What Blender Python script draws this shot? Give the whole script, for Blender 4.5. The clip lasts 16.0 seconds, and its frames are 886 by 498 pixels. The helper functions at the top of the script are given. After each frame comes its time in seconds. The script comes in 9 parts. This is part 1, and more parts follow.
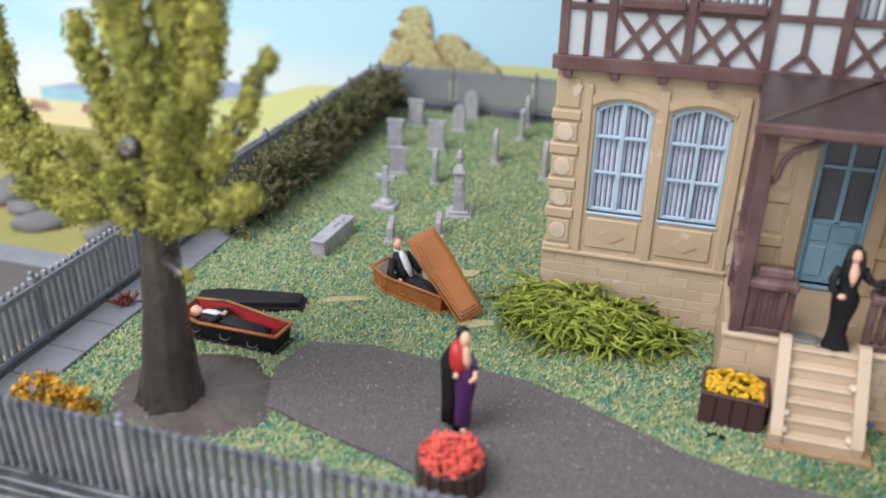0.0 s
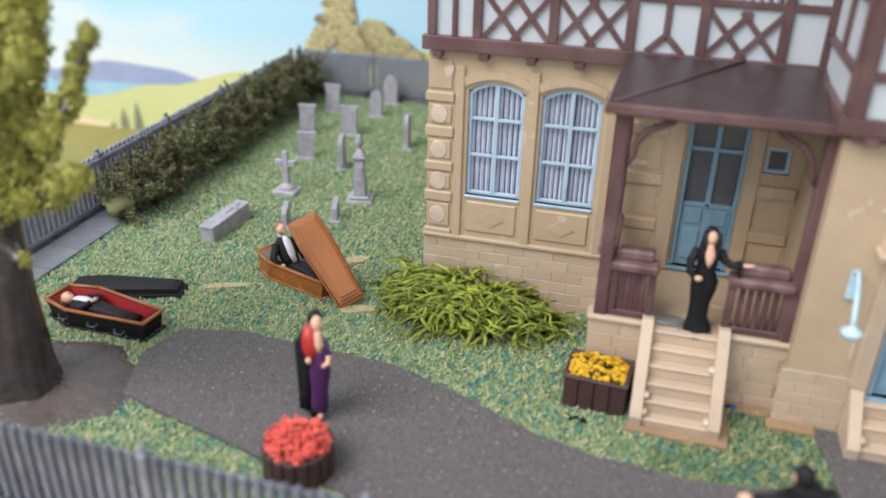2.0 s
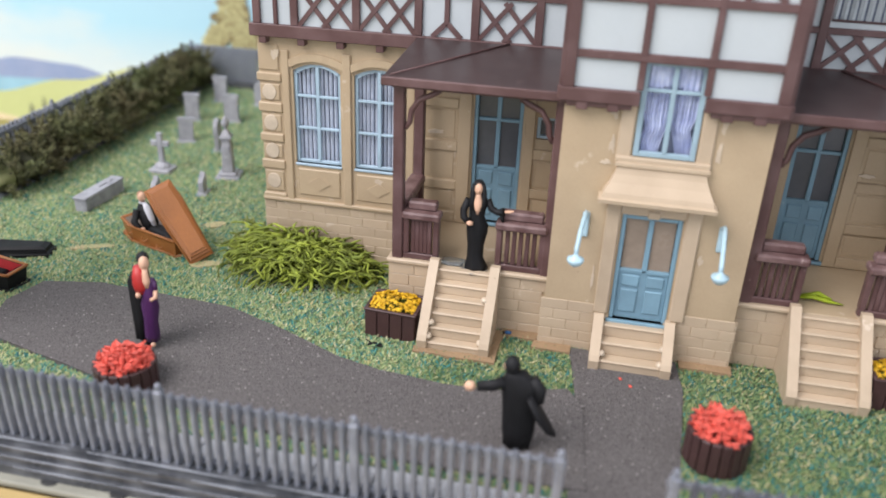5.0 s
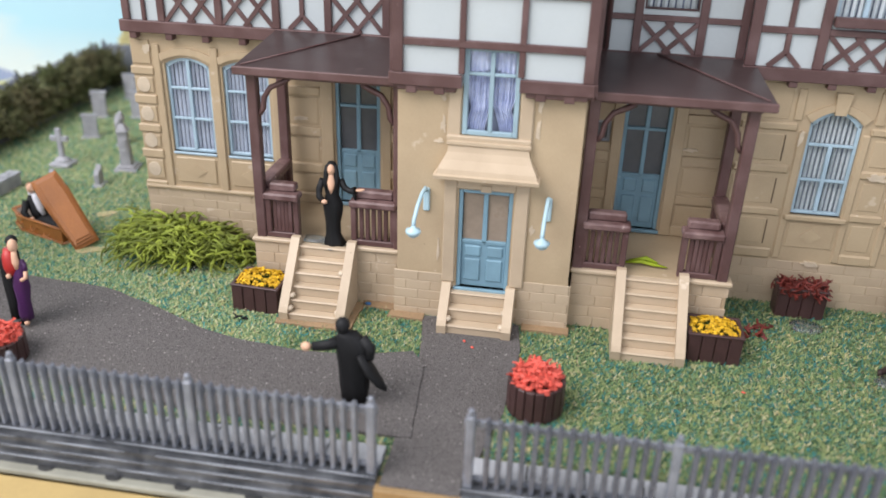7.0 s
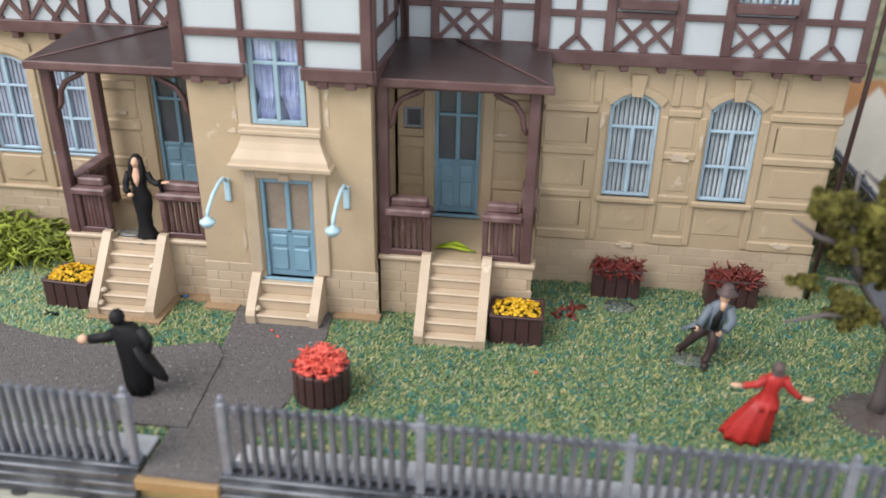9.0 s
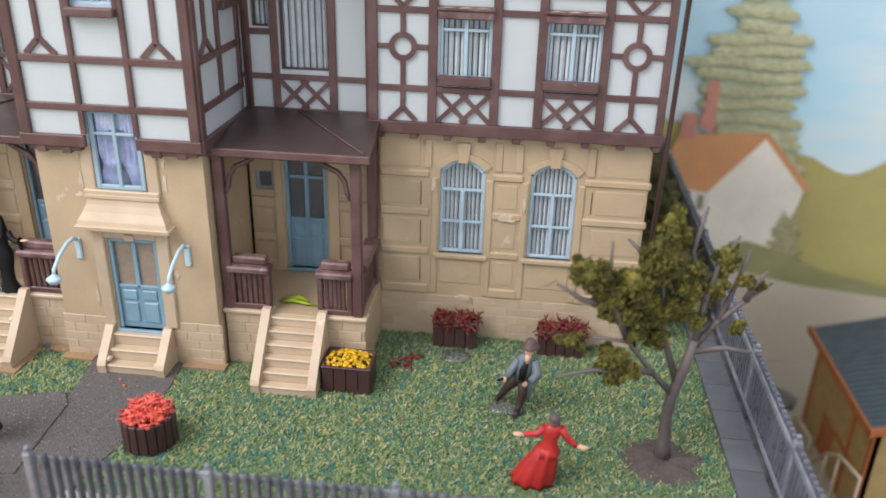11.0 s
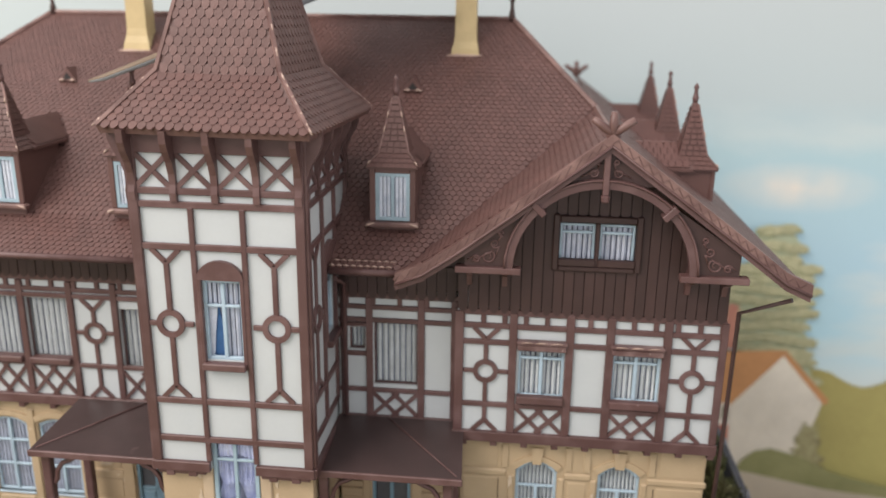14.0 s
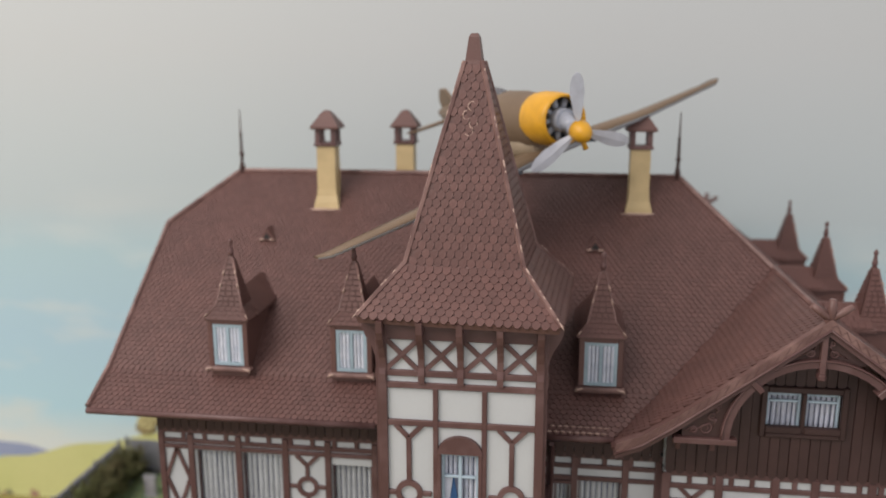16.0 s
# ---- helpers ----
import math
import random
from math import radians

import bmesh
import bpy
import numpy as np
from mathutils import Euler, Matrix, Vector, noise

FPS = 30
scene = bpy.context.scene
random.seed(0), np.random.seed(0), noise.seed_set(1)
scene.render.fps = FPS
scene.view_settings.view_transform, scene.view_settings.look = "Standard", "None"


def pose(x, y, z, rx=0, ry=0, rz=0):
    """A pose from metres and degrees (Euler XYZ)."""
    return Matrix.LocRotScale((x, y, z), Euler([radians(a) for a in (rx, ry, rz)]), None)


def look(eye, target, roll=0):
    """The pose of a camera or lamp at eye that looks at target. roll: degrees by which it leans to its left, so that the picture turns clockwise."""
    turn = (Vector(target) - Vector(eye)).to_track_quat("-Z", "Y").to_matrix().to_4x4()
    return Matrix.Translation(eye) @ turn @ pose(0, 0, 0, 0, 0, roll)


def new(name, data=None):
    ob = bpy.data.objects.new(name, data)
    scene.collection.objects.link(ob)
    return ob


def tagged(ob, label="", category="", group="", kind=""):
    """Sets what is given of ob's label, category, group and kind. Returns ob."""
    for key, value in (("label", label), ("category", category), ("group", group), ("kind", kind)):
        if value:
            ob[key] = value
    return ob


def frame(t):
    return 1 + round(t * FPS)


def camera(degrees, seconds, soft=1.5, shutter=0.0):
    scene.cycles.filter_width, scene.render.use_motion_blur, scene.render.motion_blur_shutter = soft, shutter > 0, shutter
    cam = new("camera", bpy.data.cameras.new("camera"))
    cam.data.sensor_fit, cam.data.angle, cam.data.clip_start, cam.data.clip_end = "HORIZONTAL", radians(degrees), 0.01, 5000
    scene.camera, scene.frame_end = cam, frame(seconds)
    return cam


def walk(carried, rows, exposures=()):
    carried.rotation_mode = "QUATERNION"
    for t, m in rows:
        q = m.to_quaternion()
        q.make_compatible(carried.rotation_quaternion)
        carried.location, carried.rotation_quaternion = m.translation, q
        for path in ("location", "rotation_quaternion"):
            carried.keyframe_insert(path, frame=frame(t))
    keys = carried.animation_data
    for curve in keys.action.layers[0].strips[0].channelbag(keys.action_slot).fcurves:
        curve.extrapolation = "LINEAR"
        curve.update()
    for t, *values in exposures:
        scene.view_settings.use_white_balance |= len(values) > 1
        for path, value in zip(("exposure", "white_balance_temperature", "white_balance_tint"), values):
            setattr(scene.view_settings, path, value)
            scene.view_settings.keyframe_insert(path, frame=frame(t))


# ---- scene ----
cam = camera(56.6, 16.0, 1.75)
# close-up depth of field: sharp about 18 cm from the lens
cam.data.dof.use_dof, cam.data.dof.focus_distance, cam.data.dof.aperture_fstop = True, 0.182, 13.5
# One unit of the plan is 12.5 mm: a model of about 1:80, on a table.
S = 0.0125
PATH = [
    (0, (0.926, -0.512, 7.427), (0.413, 1.208, 6.545), 0.8),
    (0.5, (1.191, 0.003, 7.24), (0.699, 1.727, 6.354), 1.1),
    (1, (1.45, 0.142, 7.166), (0.977, 1.87, 6.277), 1.4),
    (1.5, (1.778, 0.05, 7.003), (1.321, 1.782, 6.113), 1.6),
    (2, (2.421, 0.044, 7.266), (1.973, 1.773, 6.366), 1.5),
    (2.5, (3.014, -0.061, 7.382), (2.599, 1.671, 6.471), 1.8),
    (3, (3.293, -0.454, 7.491), (2.902, 1.281, 6.575), 1.9),
    (3.5, (3.806, -1.007, 7.601), (3.434, 0.734, 6.691), 2.1),
    (4, (4.25, -1.335, 7.602), (3.901, 0.414, 6.698), 2.4),
    (4.2, (4.445, -1.422, 7.531), (4.098, 0.331, 6.632), 2.4),
    (6.3, (6.58, -2.244, 7.55), (6.269, -0.475, 6.669), 2.2),
    (6.5, (6.824, -2.365, 7.695), (6.526, -0.595, 6.813), 2.3),
    (7, (7.353, -2.409, 7.696), (7.085, -0.636, 6.81), 1.8),
    (7.5, (7.908, -2.291, 7.687), (7.665, -0.517, 6.797), 1.5),
    (8, (8.603, -2.203, 7.763), (8.371, -0.429, 6.869), 1.2),
    (8.5, (9.41, -2.328, 7.779), (9.187, -0.554, 6.885), 1.0),
    (9, (10.29, -2.092, 7.658), (10.076, -0.316, 6.764), 1.0),
    (9.2, (10.596, -1.949, 7.615), (10.387, -0.172, 6.721), 1.0),
    (11.3, (13.224, -2.763, 8.747), (13.034, -0.933, 7.962), 1.5),
    (11.5, (13.245, -2.884, 8.839), (13.058, -1.032, 8.109), 1.3),
    (12, (13.352, -2.65, 9.378), (13.15, -0.782, 8.693), 1.2),
    (12.5, (12.876, -2.892, 10.501), (12.672, -1.01, 9.855), 1.0),
    (13, (12.248, -3.038, 11.187), (12.07, -1.143, 10.572), 1.0),
    (13.5, (11.82, -3.185, 12.065), (11.642, -1.284, 11.472), 1.0),
    (14, (11.431, -3.247, 12.907), (11.237, -1.341, 12.334), 0.8),
    (14.5, (10.941, -3.443, 13.922), (10.72, -1.526, 13.395), 0.5),
    (15, (10.455, -3.757, 14.832), (10.211, -1.833, 14.342), 0.3),
    (15.5, (9.491, -3.881, 15.324), (9.234, -1.951, 14.864), 0.0),
    (16, (7.732, -4.27, 15.349), (7.473, -2.335, 14.915), -0.1),
]
walk(cam, [(t, look([S * c for c in eye], [S * c for c in target], roll)) for t, eye, target, roll in PATH],
     [(0, 0.24, 6300, 17), (4, 0.24, 6350, 17), (9.2, 0.30, 6400, 14), (11.3, 0.28, 6550, 17), (13, 0.28, 6950, 20), (14.5, -0.07, 7150, 17), (16, -0.42, 7200, 21)])

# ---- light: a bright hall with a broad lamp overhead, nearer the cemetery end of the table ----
world = bpy.data.worlds.new("hall")
scene.world = world
world.use_nodes = True
world.node_tree.nodes["Background"].inputs[0].default_value = (0.90, 0.955, 1.0, 1)
world.node_tree.nodes["Background"].inputs[1].default_value = 1.06
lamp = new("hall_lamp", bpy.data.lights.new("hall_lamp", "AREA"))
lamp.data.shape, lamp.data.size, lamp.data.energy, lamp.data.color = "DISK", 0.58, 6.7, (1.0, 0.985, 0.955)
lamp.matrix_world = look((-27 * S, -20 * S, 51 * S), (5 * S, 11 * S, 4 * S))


# ---- materials ----
def material(name, base, rough=0.55, var=0.12, scale=3.0, fine=30.0, bump=0.15, metal=0.0, other=None, mix=0.5, isle=0.0, spec=0.4, obj=0.0, coat=0.0, spots=()):
    """A painted or moulded surface: base colour with stains (scale, per unit), fine grain and relief; other: a second colour in patches."""
    m = bpy.data.materials.new(name)
    m.use_nodes = True
    n, l = m.node_tree.nodes, m.node_tree.links
    b = n["Principled BSDF"]
    b.inputs["Roughness"].default_value, b.inputs["Metallic"].default_value = rough, metal
    b.inputs["Specular IOR Level"].default_value = spec
    b.inputs["Coat Weight"].default_value = coat
    tc, info = n.new("ShaderNodeTexCoord"), n.new("ShaderNodeObjectInfo")
    add = n.new("ShaderNodeVectorMath")
    add.operation = "MULTIPLY_ADD"
    add.inputs[1].default_value = (1 / S,) * 3
    l.new(tc.outputs["Object"], add.inputs[0])
    l.new(info.outputs["Random"], add.inputs[2])
    big, small = n.new("ShaderNodeTexNoise"), n.new("ShaderNodeTexNoise")
    for t, s, d in ((big, scale, 5), (small, fine, 4)):
        t.inputs["Scale"].default_value, t.inputs["Detail"].default_value = s, d
        l.new(add.outputs[0], t.inputs["Vector"])
    col = n.new("ShaderNodeMix")
    col.data_type = "RGBA"
    two = other or tuple(c * 0.72 for c in base)
    col.inputs["A"].default_value, col.inputs["B"].default_value = (*base, 1), (*two, 1)
    ramp = n.new("ShaderNodeMapRange")
    ramp.inputs["From Min"].default_value, ramp.inputs["From Max"].default_value = 0.5 - 0.28 * (0.4 + mix), 0.78
    l.new(big.outputs["Fac"], ramp.inputs["Value"])
    l.new(ramp.outputs[0], col.inputs["Factor"])
    val = n.new("ShaderNodeHueSaturation")
    f = n.new("ShaderNodeMath")
    f.operation = "MULTIPLY_ADD"
    f.inputs[1].default_value, f.inputs[2].default_value = 2 * var, 1 - var
    l.new(small.outputs["Fac"], f.inputs[0])
    last = f
    if isle or obj:
        geo = n.new("ShaderNodeNewGeometry")
        g = n.new("ShaderNodeMath")
        g.operation = "MULTIPLY_ADD"
        g.inputs[1].default_value = 2 * (isle or obj)
        l.new(geo.outputs["Random Per Island"] if isle else info.outputs["Random"], g.inputs[0])
        h = n.new("ShaderNodeMath")
        h.operation = "SUBTRACT"
        h.inputs[1].default_value = isle or obj
        l.new(f.outputs[0], g.inputs[2])
        l.new(g.outputs[0], h.inputs[0])
        last = h
    l.new(last.outputs[0], val.inputs["Value"])
    l.new(col.outputs["Result"], val.inputs["Color"])
    out = val.outputs["Color"]
    for at_scale, limit, colour in spots:      # specks, scuffs and smears with edges of their own
        sp, sm, sx = n.new("ShaderNodeTexNoise"), n.new("ShaderNodeMapRange"), n.new("ShaderNodeMix")
        sp.inputs["Scale"].default_value, sp.inputs["Detail"].default_value, sp.inputs["Roughness"].default_value = at_scale, 4, 0.6
        l.new(add.outputs[0], sp.inputs["Vector"])
        sm.inputs["From Min"].default_value, sm.inputs["From Max"].default_value, sm.inputs["To Max"].default_value = limit, limit + 0.05, 0.85
        l.new(sp.outputs["Fac"], sm.inputs["Value"])
        sx.data_type = "RGBA"
        l.new(sm.outputs[0], sx.inputs["Factor"])
        l.new(out, sx.inputs["A"])
        sx.inputs["B"].default_value = (*colour, 1)
        out = sx.outputs["Result"]
    l.new(out, b.inputs["Base Color"])
    bp = n.new("ShaderNodeBump")
    bp.inputs["Strength"].default_value, bp.inputs["Distance"].default_value = bump, 0.02 * S
    l.new(small.outputs["Fac"], bp.inputs["Height"])
    l.new(bp.outputs[0], b.inputs["Normal"])
    r2 = n.new("ShaderNodeMapRange")
    r2.inputs["To Min"].default_value, r2.inputs["To Max"].default_value = max(rough - 0.12, 0.05), min(rough + 0.12, 1)
    l.new(big.outputs["Fac"], r2.inputs["Value"])
    l.new(r2.outputs[0], b.inputs["Roughness"])
    return m


def speckle(name, colours, scale, rough=0.9, bump=0.5, isle=False):
    """Flock of several colours: small cells, each of one colour of the list."""
    m = bpy.data.materials.new(name)
    m.use_nodes = True
    n, l = m.node_tree.nodes, m.node_tree.links
    b = n["Principled BSDF"]
    b.inputs["Roughness"].default_value, b.inputs["Specular IOR Level"].default_value = rough, 0.2
    ramp = n.new("ShaderNodeValToRGB")
    ramp.color_ramp.interpolation = "CONSTANT"
    e = ramp.color_ramp.elements
    while len(e) < len(colours):
        e.new(0.5)
    at = 0.0
    for el, (w, c) in zip(e, colours):
        el.position, el.color = at, (*c, 1)
        at += w
    if isle:
        geo = n.new("ShaderNodeNewGeometry")
        l.new(geo.outputs["Random Per Island"], ramp.inputs[0])
    else:
        tc = n.new("ShaderNodeTexCoord")
        v = n.new("ShaderNodeTexVoronoi")
        v.inputs["Scale"].default_value = scale / S
        l.new(tc.outputs["Object"], v.inputs["Vector"])
        sep = n.new("ShaderNodeSeparateColor")
        l.new(v.outputs["Color"], sep.inputs[0])
        l.new(sep.outputs[0], ramp.inputs[0])
        bp = n.new("ShaderNodeBump")
        bp.inputs["Strength"].default_value, bp.inputs["Distance"].default_value = bump, 0.04 * S
        l.new(v.outputs["Distance"], bp.inputs["Height"])
        l.new(bp.outputs[0], b.inputs["Normal"])
    l.new(ramp.outputs[0], b.inputs["Base Color"])
    return m


STONE = material("sand_coloured_plastic_stone", (0.475, 0.365, 0.235), 0.45, 0.08, 1.2, 40, 0.12, other=(0.40, 0.30, 0.19), spots=((2.2, 0.66, (0.55, 0.45, 0.33)), (9.0, 0.73, (0.16, 0.115, 0.075))))
STONE2 = material("pale_plastic_stone", (0.515, 0.405, 0.285), 0.45, 0.05, 2.0, 40, 0.12, other=(0.44, 0.34, 0.235), obj=0.05, spots=((2.6, 0.67, (0.60, 0.50, 0.38)), (10.0, 0.71, (0.17, 0.125, 0.08))))
PATCH = material("glue_patch", (0.62, 0.51, 0.38), 0.3, 0.08, 4, 20, 0.4)
TIMBER = material("brown_timber", (0.096, 0.049, 0.046), 0.42, 0.2, 2.0, 50, 0.25, other=(0.15, 0.088, 0.084), mix=-0.25, obj=0.08, spots=((7.0, 0.70, (0.26, 0.17, 0.16)), (22.0, 0.74, (0.42, 0.33, 0.31))))
PLANK = material("dark_brown_planks", (0.055, 0.028, 0.025), 0.5, 0.18, 2.0, 40, 0.3, obj=0.12, spots=((16.0, 0.74, (0.20, 0.14, 0.13)),))
ROOF = material("red_brown_roof", (0.124, 0.063, 0.055), 0.47, 0.14, 1.2, 30, 0.3, other=(0.100, 0.053, 0.047), isle=0.11, spots=((20.0, 0.745, (0.22, 0.135, 0.12)),))
TILE = material("red_brown_tiles", (0.118, 0.058, 0.050), 0.46, 0.14, 2.0, 30, 0.3, other=(0.094, 0.048, 0.043), obj=0.10, spec=0.3, spots=((24.0, 0.72, (0.24, 0.15, 0.13)),))
WHITE = material("white_infill", (0.475, 0.515, 0.525), 0.5, 0.03, 1.0, 20, 0.06, other=(0.43, 0.47, 0.485), spots=((16.0, 0.77, (0.30, 0.28, 0.27)),))
BLUE = material("blue_painted_door", (0.215, 0.365, 0.455), 0.4, 0.06, 2, 30, 0.12, spots=((3.0, 0.68, (0.30, 0.42, 0.48)), (18.0, 0.75, (0.55, 0.58, 0.58))))
FRAME = material("pale_blue_frame", (0.42, 0.56, 0.655), 0.4, 0.06, 2, 30, 0.12)
FRAMEB = material("blue_grey_frame", (0.33, 0.46, 0.53), 0.4, 0.08, 2, 30, 0.12, spots=((18.0, 0.72, (0.5, 0.56, 0.6)),))
CURTAINW = material("white_net_curtain", (0.66, 0.71, 0.78), 0.7, 0.15, 6, 25, 0.3, other=(0.42, 0.50, 0.60))
LAMPB = material("pale_blue_lamp", (0.45, 0.63, 0.70), 0.35, 0.05, 3, 30, 0.1)
CURTAIN = material("pale_curtain", (0.62, 0.67, 0.77), 0.8, 0.12, 4, 25, 0.3)
CURTAINB = material("blue_violet_curtain", (0.64, 0.69, 0.84), 0.6, 0.2, 5, 14, 0.5, other=(0.34, 0.39, 0.60))
BLIND = material("grey_blind", (0.55, 0.60, 0.62), 0.7, 0.1, 3, 25, 0.2)
DEEPBLUE = material("deep_blue_cloth", (0.05, 0.15, 0.34), 0.8, 0.15, 3, 20, 0.2)
PORCHR = material("dark_porch_roof", (0.062, 0.041, 0.040), 0.34, 0.15, 1.5, 30, 0.12, spots=((3.0, 0.68, (0.10, 0.065, 0.062)), (20.0, 0.74, (0.30, 0.24, 0.23))))
WORN = material("worn_roof_edge", (0.12, 0.065, 0.058), 0.45, 0.15, 1.6, 30, 0.3, other=(0.27, 0.165, 0.145), mix=-0.1)
# window backing sheets: the dimness of a room put into their colour
BACK = material("dim_room_behind", (0.19, 0.22, 0.31), 0.8, 0.1, 2, 20, 0.1)
# dark brown that paints the shade of gaps between stones
GAP_SHADE = material("painted_gap_shade", (0.13, 0.09, 0.055), 0.8, 0.2, 2, 20, 0.1)
# near-black standing in for the unlit inside of holes and rooms
DARK = material("painted_inside_dark", (0.03, 0.03, 0.03), 0.8, 0.1, 2, 20, 0.1)
PANE_DARK = material("smoked_pane", (0.12, 0.125, 0.135), 0.18, 0.1, 2, 10, 0.05)
PANE_TAN = material("clouded_pane", (0.33, 0.26, 0.20), 0.3, 0.12, 3, 14, 0.1)
CHIMNEY = material("cream_chimney", (0.56, 0.445, 0.24), 0.5, 0.06, 2, 30, 0.15)
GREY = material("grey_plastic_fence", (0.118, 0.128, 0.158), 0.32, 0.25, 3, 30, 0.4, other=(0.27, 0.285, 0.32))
# shaded copy of the fence grey, for the gateway and right-hand runs
GREY_SHADED = material("shaded_grey_fence", (0.072, 0.078, 0.10), 0.3, 0.25, 3, 30, 0.4, other=(0.16, 0.17, 0.20))
CAPW = material("worn_rail_cap", (0.096, 0.049, 0.046), 0.4, 0.2, 3.0, 50, 0.25, other=(0.26, 0.17, 0.16), mix=0.0, spots=((12.0, 0.66, (0.45, 0.36, 0.34)),))
SILLW = material("bare_wood_sill", (0.34, 0.22, 0.10), 0.6, 0.15, 1.5, 14, 0.3)
GREYDARK = material("dark_grey_plinth", (0.045, 0.048, 0.054), 0.3, 0.2, 2.5, 25, 0.4, other=(0.15, 0.155, 0.165), mix=-0.2)
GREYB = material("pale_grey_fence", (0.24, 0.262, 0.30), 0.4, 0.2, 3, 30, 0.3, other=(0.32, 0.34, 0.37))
SLABP = material("pale_slab", (0.42, 0.43, 0.45), 0.6, 0.08, 2, 30, 0.2, obj=0.05)
CREAM = material("cream_board_edge", (0.30, 0.295, 0.24), 0.6, 0.08, 2, 30, 0.2)
CHIP = material("bare_worn_plastic", (0.50, 0.36, 0.30), 0.5, 0.15, 4, 30, 0.3)
# slab grey darkened to carry the shading of the right-hand strip
SLAB_SHADED = material("shaded_grey_slab", (0.125, 0.135, 0.15), 0.55, 0.15, 2, 30, 0.2, obj=0.1)
SLAB = material("grey_slab", (0.20, 0.215, 0.235), 0.6, 0.1, 2, 30, 0.2, obj=0.08)
GRAVE = material("grey_headstone", (0.40, 0.40, 0.43), 0.55, 0.22, 4, 26, 0.7, other=(0.24, 0.245, 0.265), spots=((9.0, 0.64, (0.55, 0.55, 0.58)), (14.0, 0.70, (0.14, 0.145, 0.15))))
PATHM = speckle("grey_felt_path", [(0.42, (0.136, 0.124, 0.120)), (0.26, (0.116, 0.106, 0.102)), (0.24, (0.155, 0.142, 0.137)), (0.05, (0.08, 0.073, 0.07)), (0.03, (0.19, 0.178, 0.17))], 44, 0.95, 0.7)
GRIT = material("pale_grit", (0.27, 0.25, 0.235), 0.8, 0.2, isle=0.4)
MUD = material("dark_earth_mound", (0.105, 0.083, 0.073), 0.38, 0.4, 1.6, 10, 1.0, other=(0.058, 0.045, 0.040), spots=((12.0, 0.74, (0.30, 0.27, 0.22)),))
BARK = material("dark_bark", (0.030, 0.023, 0.021), 0.20, 0.35, 2.0, 7, 1.0, other=(0.066, 0.053, 0.049), spec=0.6)
BARK2 = material("grey_brown_branch", (0.125, 0.105, 0.10), 0.5, 0.25, 2.5, 14, 0.5)
WOOD = material("tan_baseboard", (0.50, 0.36, 0.15), 0.5, 0.08, 0.6, 12, 0.15)
COFFIN = material("orange_wood_coffin", (0.37, 0.135, 0.035), 0.35, 0.15, 1.5, 18, 0.2)
COFFIN_IN = material("cream_lining", (0.55, 0.48, 0.42), 0.7, 0.1)
BLACK = material("black_paint", (0.011, 0.011, 0.012), 0.6, 0.2, spec=0.25)
REDL = material("red_lining", (0.40, 0.028, 0.03), 0.55, 0.15)
RED = material("red_paint", (0.46, 0.03, 0.025), 0.4, 0.15)
PURPLE = material("purple_paint", (0.075, 0.022, 0.095), 0.4, 0.15)
SKIN = material("pale_paint", (0.74, 0.45, 0.30), 0.5, 0.08)
HAIR = material("sandy_hair_paint", (0.36, 0.19, 0.10), 0.55, 0.15)
SHIRT = material("white_paint", (0.72, 0.72, 0.76), 0.5, 0.05)
DENIM = material("grey_blue_paint", (0.155, 0.19, 0.225), 0.55, 0.15)
HATB = material("brown_felt_hat", (0.11, 0.075, 0.07), 0.6, 0.15)
BROWN = material("dark_brown_paint", (0.05, 0.03, 0.028), 0.55, 0.15)
CLEAR = material("clear_base", (0.80, 0.84, 0.83), 0.22, 0.05)
CLEAR.node_tree.nodes["Principled BSDF"].inputs["Transmission Weight"].default_value = 0.9
TUB = material("brown_tub", (0.068, 0.034, 0.032), 0.45, 0.2, 3, 30, 0.3)
FLOWER_R = material("red_flower", (0.72, 0.11, 0.075), 0.6, 0.2, 4, 30, 0.2, isle=0.25)
FLOWER_Y = material("yellow_flower", (0.72, 0.42, 0.012), 0.6, 0.2, 4, 30, 0.2, isle=0.25)
FLOWER_D = material("dark_red_twigs", (0.175, 0.028, 0.020), 0.6, 0.2, 4, 30, 0.2, isle=0.3)
FOLIAGE_O = material("ochre_foliage", (0.52, 0.28, 0.02), 0.8, 0.25, 2, 16, 0.3, isle=0.3)
LEAF_TREE = material("yellow_green_flock", (0.37, 0.35, 0.075), 0.85, 0.2, 1.6, 14, 0.4, other=(0.20, 0.21, 0.045), isle=0.45)
LEAF_OLIVE = material("olive_flock", (0.135, 0.122, 0.020), 0.85, 0.25, 2.5, 14, 0.4, other=(0.072, 0.066, 0.014), isle=0.6)
LEAF_HEDGE = material("dark_hedge_leaves", (0.125, 0.155, 0.058), 0.7, 0.25, 0.9, 14, 0.4, other=(0.150, 0.118, 0.062), isle=0.75)
SHRUB = material("bright_green_foam", (0.25, 0.29, 0.032), 0.65, 0.25, 2, 16, 0.4, other=(0.13, 0.17, 0.025), isle=0.5)
# darkened copy of the foam green, with the shade of gaps in it
SHRUB_SHADED = material("shaded_green_foam", (0.07, 0.10, 0.015), 0.8, 0.3, 2, 16, 0.4, isle=0.5)
GRASS = speckle("flock_ground", [(0.3, (0.13, 0.19, 0.085)), (0.2, (0.085, 0.155, 0.095)), (0.2, (0.22, 0.25, 0.12)), (0.12, (0.06, 0.11, 0.06)), (0.18, (0.30, 0.27, 0.16))], 18)
